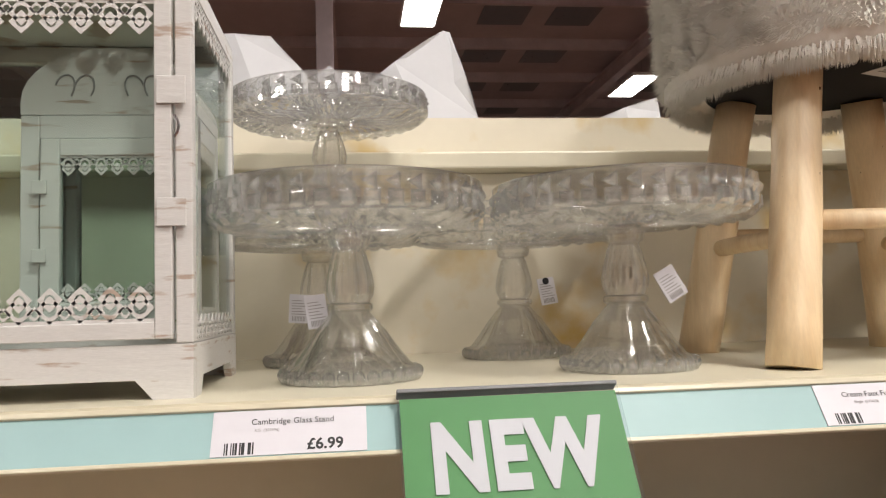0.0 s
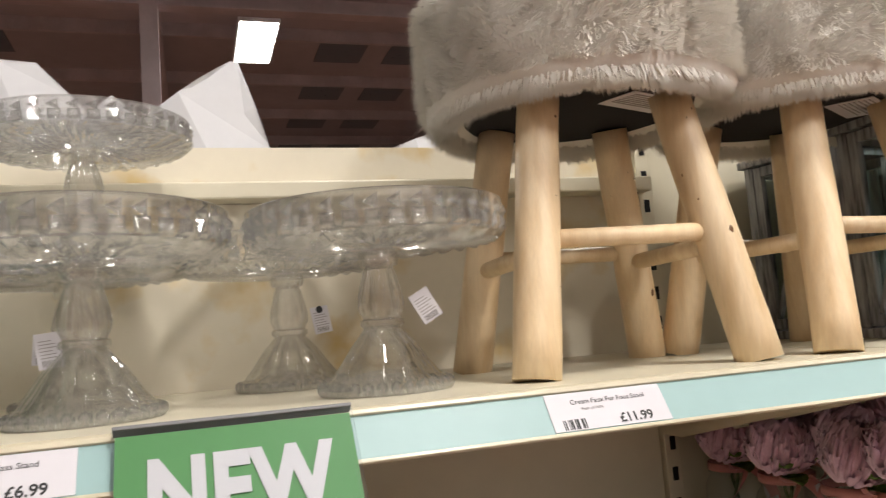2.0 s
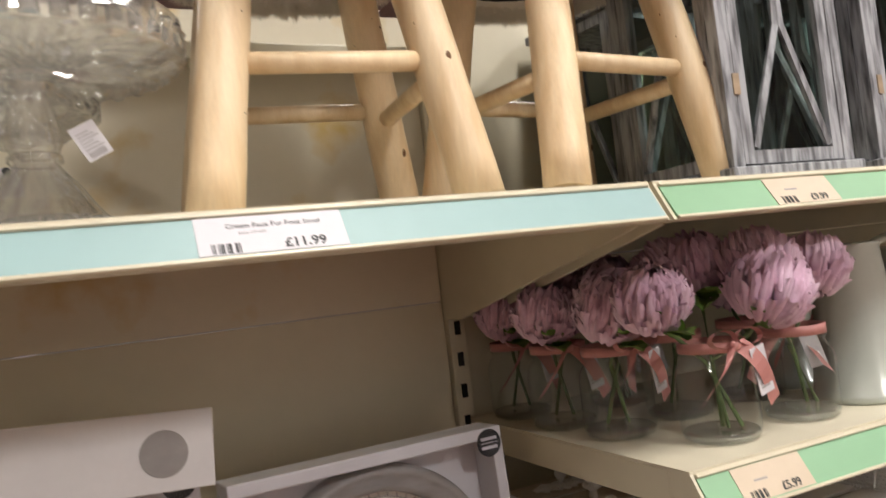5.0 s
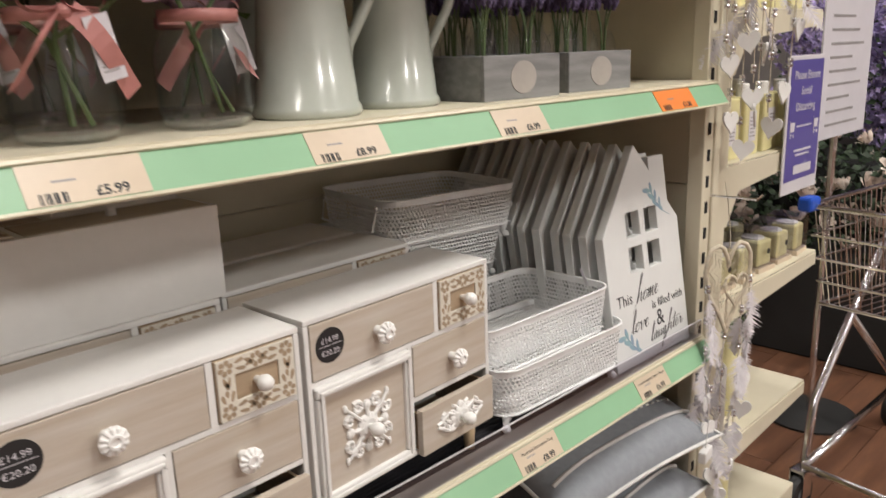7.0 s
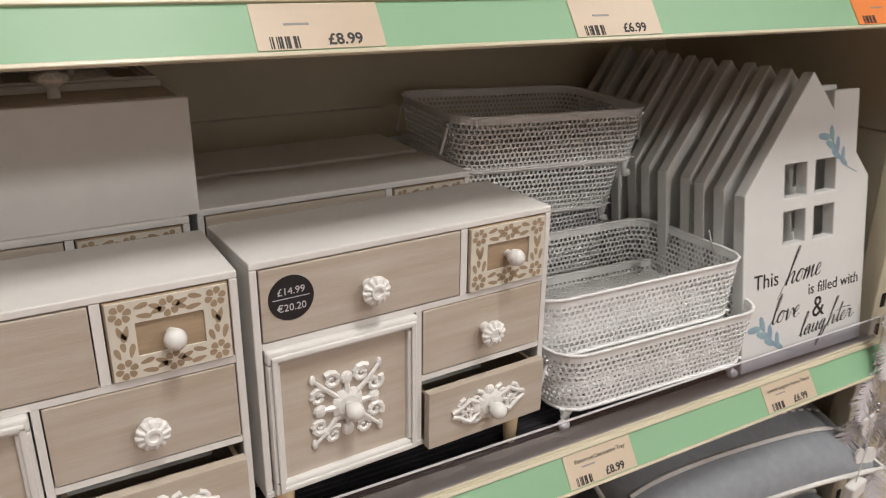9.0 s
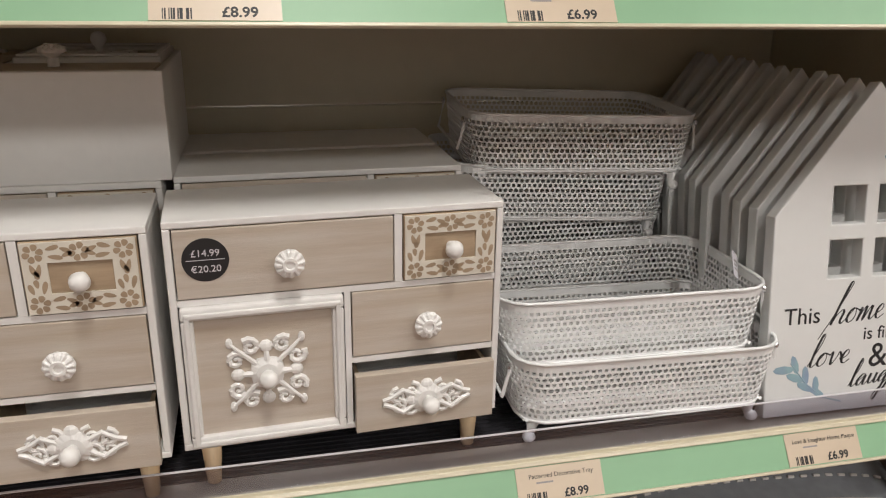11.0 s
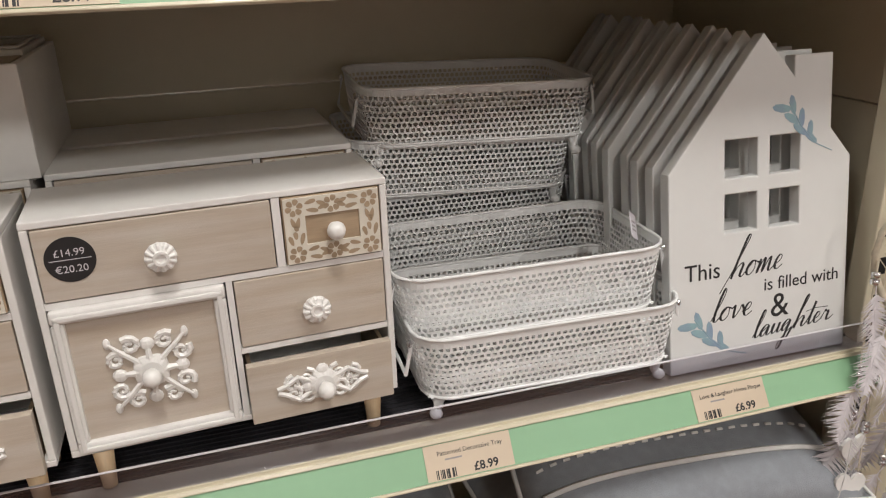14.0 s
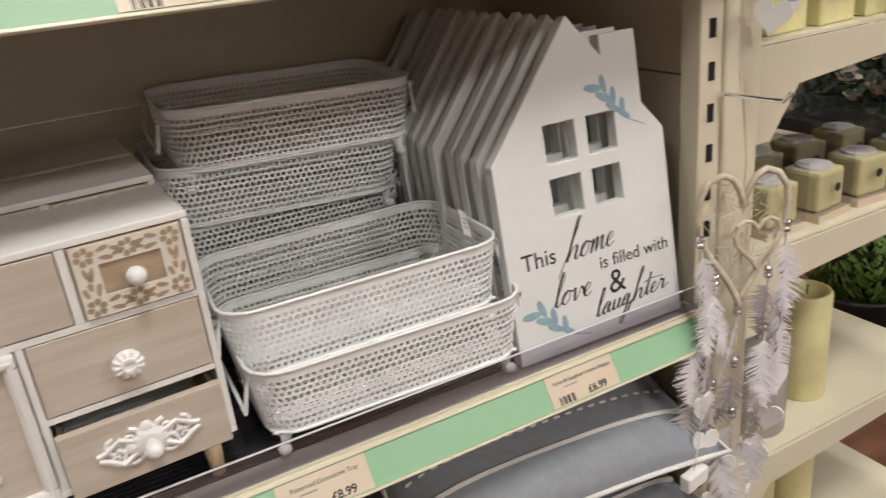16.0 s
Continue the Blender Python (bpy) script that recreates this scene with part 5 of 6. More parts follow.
    dr = part("door", boxes((xa + 0.010, xb - 0.010, -0.0005, 0.006, za + 0.010, zb - 0.010)), "wash", t, "framed limewashed cupboard door")
    for k2, dd in enumerate(((xa + g, xb - g, za, za + 0.0125), (xa + g, xb - g, zb - 0.0125, zb), (xa + g, xa + 0.0125, za + 0.0127, zb - 0.0127), (xb - 0.0125, xb - g, za + 0.0127, zb - 0.0127))):
        bm = boxes((dd[0], dd[1], -0.006, 0.0055, dd[2], dd[3]), bev=0.0022)
        if k2 < 2:
            box(bm, dd[0] + 0.003, dd[1] - 0.003, -0.009, -0.0061, dd[2] + 0.003, dd[3] - 0.004, bev=0.0014)
        else:
            box(bm, dd[0] + 0.003, dd[1] - 0.003, -0.009, -0.0061, dd[2] - 0.007, dd[3] + 0.007, bev=0.0014)
        part("door_moulding", bm, "white", dr)
    part("scroll_ornament", shifted(ornament(0.076, 0.076, True), pose((xa + xb) / 2, -0.001, (za + zb) / 2)), "whiteplastic", dr, "white moulded scroll ornament")
    k = part("knob", knob("ball"), "whiteplastic", dr, "white ball knob", smooth=True)
    k.matrix_basis = pose((xa + xb) / 2, -0.004, (za + zb) / 2)
    for sx in (-1, 1):
        for yy in (0.02, d - 0.02):
            part("leg", lathe(bmesh.new(), [(0, 0), (0.007, 0), (0.0105, z0 - 0.0005), (0, z0 - 0.0005)], 16, pose(sx * (x - 0.024), yy, 0)), "pine", t, "tapered pine leg", smooth=True)
    return t


SZ = 0.7787
chest = drawer_chest()
chest.matrix_basis = pose(0.4665, 0.0125, SZ, 0, 0, 3)
back = drawer_chest(False, False)
back.matrix_basis = pose(0.463, 0.171, SZ, 0, 0, 1.5)
copy_thing(back, pose(0.459, 0.297, SZ, 0, 0, 1.5))
copy_thing(chest, pose(0.1385, -0.006, SZ, 0, 0, 1.0))
copy_thing(back, pose(0.136, 0.150, SZ, 0, 0, 0.6))
copy_thing(back, pose(0.139, 0.300, SZ, 0, 0, -0.4))
# one more chest lies on its back on the others
copy_thing(back, Matrix.Translation((0.147, 0.436, SZ + 0.0507 + 0.231)) @ Matrix.Rotation(math.pi, 4, "Z") @ Matrix.Rotation(math.radians(-90), 4, "X") @ Matrix.Translation((0, -0.112, 0)))


# ---- pierced trays ----
def tray():
    t = thing("pierced_tray", "white pierced metal tray with claw feet", "tray", (0, 0, 0), "pierced trays")
    w, d, h, r = 0.314, 0.205, 0.075, 0.035
    z0 = 0.028
    path = []
    for cx, cy, a0 in ((w / 2 - r, -d / 2 + r, -90), (w / 2 - r, d / 2 - r, 0), (-w / 2 + r, d / 2 - r, 90), (-w / 2 + r, -d / 2 + r, 180)):
        for k in range(9):
            a = math.radians(a0 + 90 * k / 8)
            path.append(Vector((cx + r * math.cos(a), cy + r * math.sin(a), 0)))
    # even steps along the outline
    seg = [(a, b, (b - a).length) for a, b in zip(path, path[1:] + path[:1])]
    total = sum(s[2] for s in seg)
    n = 132
    even, acc, k = [], 0.0, 0
    for i in range(n):
        s = total * i / n
        while acc + seg[k][2] < s:
            acc += seg[k][2]
            k += 1
        u = (s - acc) / seg[k][2]
        even.append(seg[k][0].lerp(seg[k][1], u))
    bm = bmesh.new()
    rows = 9
    rh = (h - 0.013) / rows
    flare = 1.0

    def place(i, u, z):
        a, b = even[i % n], even[(i + 1) % n]
        p = a.lerp(b, u)
        f = 0.94 + 0.06 * (z / h)
        return bm.verts.new((p.x * f, p.y * f, z0 + z))

    for j in range(rows):
        zb = 0.004 + j * rh
        off = 0.5 * (j % 2)
        for i in range(n):
            o = [place(i, off + u, zb + v * rh) for u, v in ((0, 0), (0.5, 0), (1, 0), (1, 0.5), (1, 1), (0.5, 1), (0, 1), (0, 0.5))]
            hh = [place(i, off + 0.5 + 0.42 * math.cos(a) * (1 if j % 2 or k % 2 == 0 else 0.72), zb + rh * (0.5 + 0.43 * math.sin(a) * (1 if j % 2 or k % 2 == 0 else 0.72))) for k, a in enumerate([math.radians(225 + 45 * k) for k in range(8)])]
            for k in range(8):
                bm.faces.new((o[k], o[(k + 1) % 8], hh[(k + 1) % 8], hh[k]))
    for za, zb in ((0.0, 0.004), (h - 0.009, h)):
        for i in range(n):
            bm.faces.new((place(i, 0, za), place(i, 1, za), place(i, 1, zb), place(i, 0, zb)))
    bmesh.ops.remove_doubles(bm, verts=bm.verts, dist=0.00005)
    wall = part("pierced_wall", bm, "whitemetal", t, "white wall pierced with rows of scrolls")
    sol = wall.modifiers.new("thickness", "SOLIDIFY")
    sol.thickness = 0.0009
    part("rim", tube(bmesh.new(), [(p.x, p.y, z0 + h) for p in even[::2]], 0.0022, 6, True), "whitemetal", t, smooth=True)
    bm = bmesh.new()
    for k in range(46):
        x = -w / 2 + 0.016 + (w - 0.032) * k / 45
        box(bm, x - 0.0014, x + 0.0014, -d / 2 + 0.012, d / 2 - 0.012, z0 + 0.001, z0 + 0.002)
    for k in range(30):
        y = -d / 2 + 0.016 + (d - 0.032) * k / 29
        box(bm, -w / 2 + 0.012, w / 2 - 0.012, y - 0.0014, y + 0.0014, z0 + 0.0012, z0 + 0.0022)
    part("tray_floor", bm, "whitemetal", t, "pierced white tray floor")
    part("lower_rim", tube(bmesh.new(), [(p.x * 0.94, p.y * 0.94, z0 + 0.001) for p in even[::2]], 0.0022, 6, True), "whitemetal", t, smooth=True)
    for sx in (-1, 1):
        for sy in (-1, 1):
            bm = bmesh.new()
            px, py = sx * (w / 2 - 0.026), sy * (d / 2 - 0.022)
            tube(bm, [(px - sx * 0.006, py - sy * 0.004, z0 + 0.002), (px + sx * 0.002, py + sy * 0.002, z0 - 0.006), (px + sx * 0.001, py, z0 - 0.016), (px + sx * 0.004, py + sy * 0.003, 0.004)], 0.0062, 10, taper=lambda u: 1.7 - 1.9 * u + 1.0 * u * u)
            ball(bm, 0.0075, (px + sx * 0.005, py + sy * 0.004, 0.0062), (1, 1, 0.82), 10, 8)
            part("claw_foot", bm, "whitemetal", t, smooth=True)
    for sx in (-1, 1):
        q = sx * (w / 2 + 0.004)
        hd = part("handle", tube(bmesh.new(), [(q - sx * 0.003, -0.075, z0 + h - 0.012), (q + sx * 0.004, -0.072, z0 + h - 0.05), (q + sx * 0.004, 0.072, z0 + h - 0.05), (q - sx * 0.003, 0.075, z0 + h - 0.012)], 0.0022, 8), "whitemetal", t)
        for yy in (-0.075, 0.075):
            part("rivet", ball(bmesh.new(), 0.0045, (q - sx * 0.001, yy, z0 + h - 0.012), (0.7, 1, 1), 10, 6), "silver", hd)
    return t


tr = tray()
tr.matrix_basis = pose(0.806, 0.106, SZ, 0, 0, -2.0)
lower = copy_thing(tr, pose(0.800, 0.132, SZ + 0.056, -1.5, -1.0, -3.5))
copy_thing(tr, pose(0.79, 0.385, SZ, 0, 0, 1.5))
copy_thing(tr, pose(0.795, 0.380, SZ + 0.080, 0, 0, -1))
copy_thing(tr, pose(0.79, 0.365, SZ + 0.150, 0.5, 2.5, -2))
copy_thing(tr, pose(0.812, 0.350, SZ + 0.221, 1.0, 1.5, -3.0))
tg = thing("swing_tag", "white printed card tag tied to a pierced tray", "tag", (0.925, 0.068, 0.955, -20, 30, 40), "swing tags")
part("card", boxes((-0.012, 0.012, 0, 0.0008, -0.015, 0.015)), "card", tg)
part("small_print", boxes((-0.008, 0.008, -0.0004, 0.0, 0.004, 0.0055), (-0.008, 0.006, -0.0004, 0.0, -0.001, 0.0005), (-0.008, 0.008, -0.0004, 0.0, -0.006, -0.0045)), "greyink", tg)


# ---- house plaques ----
def plaque_body():
    """A house outline with chimney and four window openings, in xz, front at y = 0."""
    w, hs, hp, d = 0.247, 0.240, 0.389, 0.018
    x = w / 2

    def roof(px):
        return hp - (hp - hs) * abs(px) / x
    wx = (-0.0500, -0.0065, 0.0105, 0.0520)
    wz = (0.1645, 0.2098, 0.2282, 0.2725)
    c0, c1, ct = 0.042, 0.0945, 0.362
    bm = bmesh.new()

    def face(*poly):
        bm.faces.new([bm.verts.new((p, 0, q)) for p, q in poly])
    xs = [wx[0], wx[1], 0.0, wx[2], c0, wx[3], c1]
    for a, b in zip(xs, xs[1:]):
        pane = (a >= wx[0] and b <= wx[1]) or (a >= wx[2] and b <= wx[3])
        for k, (za, zb) in enumerate(zip((0,) + wz, wz)):
            if not (pane and k in (1, 3)):
                face((a, za), (b, za), (b, zb), (a, zb))
        face((a, wz[3]), (b, wz[3]), (b, roof(b)), (a, roof(a)))
        if a >= c0:
            face((a, roof(a)), (b, roof(b)), (b, ct), (a, ct))
    for a, b in ((-x, wx[0]), (c1, x)):
        for za, zb in zip((0,) + wz, wz[:3]):
            face((a, za), (b, za), (b, zb), (a, zb))
        if a < 0:
            face((a, wz[2]), (b, wz[2]), (b, wz[3]), (b, roof(b)), (a, hs))
        else:
            face((a, wz[2]), (b, wz[2]), (b, hs), (a, roof(a)), (a, wz[3]))
    bmesh.ops.remove_doubles(bm, verts=bm.verts, dist=0.0001)
    bmesh.ops.recalc_face_normals(bm, faces=bm.faces)
    r = bmesh.ops.extrude_face_region(bm, geom=bm.faces[:])
    bmesh.ops.translate(bm, verts=[v for v in r["geom"] if isinstance(v, bmesh.types.BMVert)], vec=(0, d, 0))
    bmesh.ops.recalc_face_normals(bm, faces=bm.faces)
    return bm


def sprig(flip):
    bm = bmesh.new()
    tube(bm, [(0.0, -0.0002, 0), (0.010, -0.0002, 0.012), (0.016, -0.0002, 0.03), (0.018, -0.0002, 0.052)], 0.0005, 4)
    for k, (px, pz, a, ln) in enumerate(((0.009, 0.012, 65, 0.0075), (0.014, 0.022, 60, 0.008), (0.016, 0.033, 55, 0.0085), (0.018, 0.046, 35, 0.009), (0.014, 0.018, 130, 0.0075), (0.017, 0.029, 128, 0.008), (0.018, 0.041, 115, 0.008))):
        m = Matrix.Translation((px, -0.0003, pz)) @ Matrix.Rotation(math.radians(-a + (0 if a < 100 else 10)), 4, "Y")
        ball(bm, ln, (ln, 0, 0), (1, 0.02, 0.36), 10, 4, m=m)
    return shifted(bm, Matrix.Diagonal((-1.45 if flip else 1.45, 1, 1.45, 1)))


# joined handwriting, one stroke a letter: x-height 1, each letter ends where the next one starts
SCRIPT = dict(
    h=(1.2, "-.3,-.9 .25,.7 .62,2.0 .78,2.7 .62,2.75 .45,1.8 .22,0 .42,.6 .72,.95 .86,.75 .8,.2 .95,0 1.2,.3"),
    o=(0.8, "0,.3 .38,.95 .12,.75 .06,.25 .3,0 .58,.3 .54,.8 .4,.95 .8,.75"),
    m=(1.25, "0,.7 .14,.9 .08,0 .28,.7 .46,.95 .46,0 .68,.7 .86,.95 .88,.2 1.02,0 1.25,.3"),
    e=(0.7, "0,.3 .38,.55 .44,.85 .26,.95 .08,.6 .12,.15 .35,0 .7,.3"),
    l=(0.5, "-.1,.1 .3,1.4 .42,2.2 .28,2.35 .12,1.4 .08,.3 .24,0 .5,.3"),
    v=(0.9, "0,.75 .15,.95 .2,.4 .3,0 .55,.5 .65,.9 .9,.5"),
    a=(0.9, "0,.3 .55,.85 .3,.95 .05,.5 .12,.05 .35,.1 .58,.9 .55,.2 .7,0 .9,.3"),
    u=(0.9, "0,.6 .12,.9 .08,.25 .25,0 .5,.4 .6,.9 .56,.2 .7,0 .9,.3"),
    g=(0.9, "0,.3 .55,.85 .3,.95 .05,.5 .12,.05 .35,.15 .58,.9 .42,-.5 .2,-1.5 0,-1.3 .3,-.5 .9,.2"),
    t=(0.6, "0,.3 .3,1.3 .38,2.0 .22,.5 .34,0 .6,.3"),
    r=(0.9, "0,.3 .2,.98 .3,.8 .5,.85 .48,.3 .6,0 1.1,.4"),
)


def handwriting(word, x, z, ux, uz, lean=0.35, rise=0.0):
    """Brush lettering from x on the line z, thick on the down strokes, facing -y."""
    pts, at = [], 0.0
    for c in word:
        step, stroke = SCRIPT[c]
        for q in stroke.split():
            px, pz = (float(n) for n in q.split(","))
            pts.append(Vector((x + ux * (at + px) + lean * uz * pz, -0.0003, z + uz * pz + rise * ux * (at + px))))
        at += step
    line = []
    for k in range(len(pts) - 1):
        p0, p1, p2, p3 = pts[max(0, k - 1)], pts[k], pts[k + 1], pts[min(len(pts) - 1, k + 2)]
        for j in range(5):
            u = j / 5
            line.append(0.5 * (2 * p1 + (p2 - p0) * u + (2 * p0 - 5 * p1 + 4 * p2 - p3) * u * u + (3 * p1 - p0 - 3 * p2 + p3) * u ** 3))
    wide = []
    for k in range(len(line)):
        d = (line[min(k + 1, len(line) - 1)] - line[max(k - 1, 0)]).normalized()
        wide.append(0.00062 + 0.0012 * max(0.0, -d.z) ** 2)
    last = len(line) - 1
    bm = tube(bmesh.new(), line, 1, 6, taper=lambda u: wide[round(u * last)])
    if "t" in word:
        tx = x + ux * sum(SCRIPT[c][0] for c in word[:word.index("t")])
        tz = z + rise * (tx - x)
        tube(bm, [(tx - 0.3 * ux + lean * uz * 1.3, -0.0003, tz + 1.25 * uz), (tx + 0.5 * ux + lean * uz * 1.3, -0.0003, tz + 1.45 * uz), (tx + 1.6 * ux + lean * uz * 1.3, -0.0003, tz + 1.4 * uz)], 0.0005, 5)
    for v in bm.verts:
        v.co.y = -0.0002 + (v.co.y + 0.0003) * 0.2
    return bm


def house_plaque(printed):
    t = thing("house_plaque", "white house-shaped wooden plaque with four cut-out windows", "plaque", (0, 0, 0), "house plaques")
    b = part("board", plaque_body(), "plaque", t, "white house-shaped board")
    bv = b.modifiers.new("soft_edge", "BEVEL")
    bv.width, bv.segments, bv.limit_method, bv.angle_limit = 0.003, 2, "ANGLE", radians(60)
    if printed:
        for s, size, x, z in (("This", 0.0285, -0.080, 0.1126), ("is filled with", 0.0225, 0.058, 0.0875), ("&", 0.043, 0.027, 0.0525)):
            part("printed_word", shifted(words(s, size, 0.0002), pose(x, -0.0003, z)), "ink", b, "black printed word " + s)
        for s, x, z, ux, uz, rise in (("home", -0.046, 0.1085, 0.0190, 0.0178, 0.06), ("love", -0.068, 0.0580, 0.0190, 0.0165, 0.05), ("laughter", -0.010, 0.0290, 0.0170, 0.0140, 0.07)):
            part("printed_word", handwriting(s, x, z, ux, uz, rise=rise), "ink", b, "black brush-script word " + s)
        for x, z, turn, size in ((-0.020, 0.0120, -34, 1.12), (0.096, 0.248, -26, 1.08)):
            a = part("leaf_print", sprig(True), "leafblue", b, "printed blue leaf sprig")
            a.matrix_basis = pose(x, 0, z, 0, turn, 0) @ Matrix.Diagonal((size, 1, size, 1))
    return t


hp = house_plaque(True)
hp.matrix_basis = pose(1.078, 0.012, SZ, -9, 0, -1.0)
plain = house_plaque(False)
plain.matrix_basis = pose(1.079, 0.047, SZ, -9, 0, -1)
for k in range(10):
    copy_thing(plain, pose(1.079 + 0.004 * math.sin(k * 2.1), 0.081 + k * 0.0335, SZ, -9 + 0.8 * math.sin(k * 1.3), 0, -1 + math.sin(k * 1.7)))


# ---- cushions ----
def cushion(words_on=False):
    t = thing("cushion", "grey woven cotton cushion with white stitched stripes", "cushion", (0, 0, 0), "grey cushions")
    w, d, h, n = 0.46, 0.44, 0.050, 26
    bm = bmesh.new()
    def lift(u, v):
        return h * (max(0, (1 - u ** 4)) * max(0, (1 - v ** 4))) ** 0.55
    for s in (1, -1):
        g = [[bm.verts.new((w / 2 * u * (1 - 0.06 * (1 - v * v)), d / 2 * v * (1 - 0.06 * (1 - u * u)), s * lift(u, v) + (0.003 * noise.noise(Vector((u * 4, v * 4, s))) if abs(u) < 1 and abs(v) < 1 else 0)))
              for u in [-1 + 2 * i / n for i in range(n + 1)]] for v in [-1 + 2 * j / n for j in range(n + 1)]]
        for j in range(n):
            for i in range(n):
                q = (g[j][i], g[j][i + 1], g[j + 1][i + 1], g[j + 1][i])
                bm.faces.new(q if s > 0 else q[::-1])
    bmesh.ops.remove_doubles(bm, verts=bm.verts, dist=0.0005)
    part("cover", bm, "cushion", t, smooth=True)
    edge = []
    for a, b in (((-1, -1), (1, -1)), ((1, -1), (1, 1)), ((1, 1), (-1, 1)), ((-1, 1), (-1, -1))):
        for k in range(12):
            u, v = a[0] + (b[0] - a[0]) * k / 12, a[1] + (b[1] - a[1]) * k / 12
            edge.append((w / 2 * u * (1 - 0.06 * (1 - v * v)), d / 2 * v * (1 - 0.06 * (1 - u * u)), 0))
    part("piping", tube(bmesh.new(), edge, 0.0038, 6, True), "thread", t, "white piped edge", smooth=True)
    for off, dash in ((0.155, False), (0.115, True), (-0.12, True)):
        bm = bmesh.new()
        m = 44
        for k in range(m):
            if dash and k % 2:
                continue
            u0, u1 = -0.9 + 1.8 * k / m, -0.9 + 1.8 * (k + (0.95 if dash else 1.02)) / m
            v = -off / (d / 2)
            pts = [(w / 2 * u * (1 - 0.06 * (1 - v * v)), d / 2 * v * (1 - 0.06 * (1 - u * u)), lift(u, v) + 0.001) for u in (u0, (u0 + u1) / 2, u1)]
            tube(bm, pts, 0.0022 if dash else 0.0042, 5)
        part("stitched_stripe", bm, "thread", t, "white stitched stripe")
    return t


cu = cushion()
cu.matrix_basis = pose(1.020, 0.180, 0.628, 13, 0, -5)
low = copy_thing(cu, pose(1.000, 0.175, 0.478, 6, 0, 3))
copy_thing(cu, pose(0.53, 0.20, 0.474, 3, 0, -3))


# ---- dreamcatchers hung at the end of the bay ----
def heart_pts(w, h, n=28):
    o = []
    for k in range(n):
        a = 2 * math.pi * k / n
        o.append((w / 2 * math.sin(a) ** 3, h * (13 * math.cos(a) - 5 * math.cos(2 * a) - 2 * math.cos(3 * a) - math.cos(4 * a)) / 29 - 0.1 * h))
    return o


def feather(ln, seed):
    rng = random.Random(seed)
    bm = bmesh.new()
    bend = rng.uniform(-0.25, 0.25)
    tube(bm, [(bend * ln * (k / 6) ** 2, 0, -ln * k / 6) for k in range(7)], 0.0007, 4)
    for k in range(42):
        u = 0.12 + 0.88 * k / 42
        c = Vector((bend * ln * u * u, 0, -ln * u))
        for s in (-1, 1):
            q = ln * 0.24 * math.sin(math.pi * min(1, 0.12 + 0.85 * u)) * rng.uniform(0.75, 1.2)
            tip = c + Vector((s * q, rng.uniform(-0.006, 0.006), -q * rng.uniform(0.5, 1.0)))
            a, b = bm.verts.new(c), bm.verts.new(c + Vector((0, 0, -0.0035)))
            bm.faces.new((a, b, bm.verts.new(tip)))
    return bm


def dreamcatcher(seed, plumes=4, dangles=2):
    t = thing("dreamcatcher", "cream heart dreamcatcher with white feathers and wooden hearts", "dreamcatcher", (0, 0, 0), "dreamcatchers")
    rng = random.Random(seed)
    hp = heart_pts(0.118, 0.172)
    part("hoop", tube(bmesh.new(), [(x, 0.0015 * math.sin(k * 2), z - 0.08) for k, (x, z) in enumerate(hp)], 0.0042, 8, True), "cord", t, "cord-wrapped heart hoop", smooth=True)
    bm = bmesh.new()
    for r0, r1 in ((0.98, 0.76), (0.80, 0.58), (0.62, 0.40), (0.44, 0.2)):
        pts = []
        for k in range(28):
            q = r0 if k % 2 else r1
            x, z = hp[k]
            pts.append((x * q, 0, z * q - 0.08))
        tube(bm, pts, 0.0007, 4, True)
    part("web", bm, "cord", t, "knotted cord web")
    inner = heart_pts(0.06, 0.062, 20)
    part("inner_hoop", tube(bmesh.new(), [(x + 0.018, -0.004, z - 0.105) for x, z in inner], 0.0028, 6, True), "cord", t)
    part("hanging_loop", tube(bmesh.new(), [(0, 0, -0.045), (0.001, 0, -0.01), (0.0, 0.01, 0.05), (0, 0.02, 0.085)], 0.001, 5), "cord", t)
    first = {}
    for k, (x, z0, ln) in enumerate(((-0.057, -0.08, 0.22), (-0.034, -0.13, 0.27), (0.0, -0.175, 0.28), (0.034, -0.13, 0.26), (0.057, -0.08, 0.20))):
        y = -0.006 + 0.004 * (k % 3)
        part("cord", tube(bmesh.new(), [(x, y, z0), (x * 0.98, y, z0 - ln * 0.5), (x * 0.9, y, z0 - ln)], 0.0011, 5), "cord", t)
        for j in range(4):
            z = z0 - ln * (0.08 + 0.27 * j)
            if "bead" not in first:
                b = first["bead"] = part("bead", lathe(bmesh.new(), [(0.001, -0.004), (0.0052, -0.0025), (0.0052, 0.0025), (0.001, 0.004)], 10), "silver", t, smooth=True)
            else:
                b = share("bead", first["bead"], t)
            b.matrix_basis = pose(x * (0.99 - 0.02 * j), y, z)
            share("bead", first["bead"], t, pose(x * (0.99 - 0.02 * j), y, z - 0.0085))
            if j >= plumes or (plumes < 4 and (k + j) % 2):
                continue
            f = part("feather", feather(rng.uniform(0.075, 0.11), seed * 100 + k * 10 + j), "feather", t)
            f.matrix_basis = pose(x * 0.98, y - 0.004, z - 0.012, rng.uniform(-15, 12), rng.uniform(-24, 24), rng.uniform(-50, 50))
        for j in range(dangles):
            hb = plate(bmesh.new(), heart_pts(0.042, 0.042, 22), 0.004)
            hh = part("wooden_heart", hb, "white", t, "white painted wooden heart")
            hh.matrix_basis = pose(x * 0.9 + rng.uniform(-0.012, 0.012), y - 0.006 - 0.007 * j, z0 - ln - 0.022 - 0.05 * j, rng.uniform(-6, 6), rng.uniform(-12, 12), rng.uniform(-55, 55))
    return t


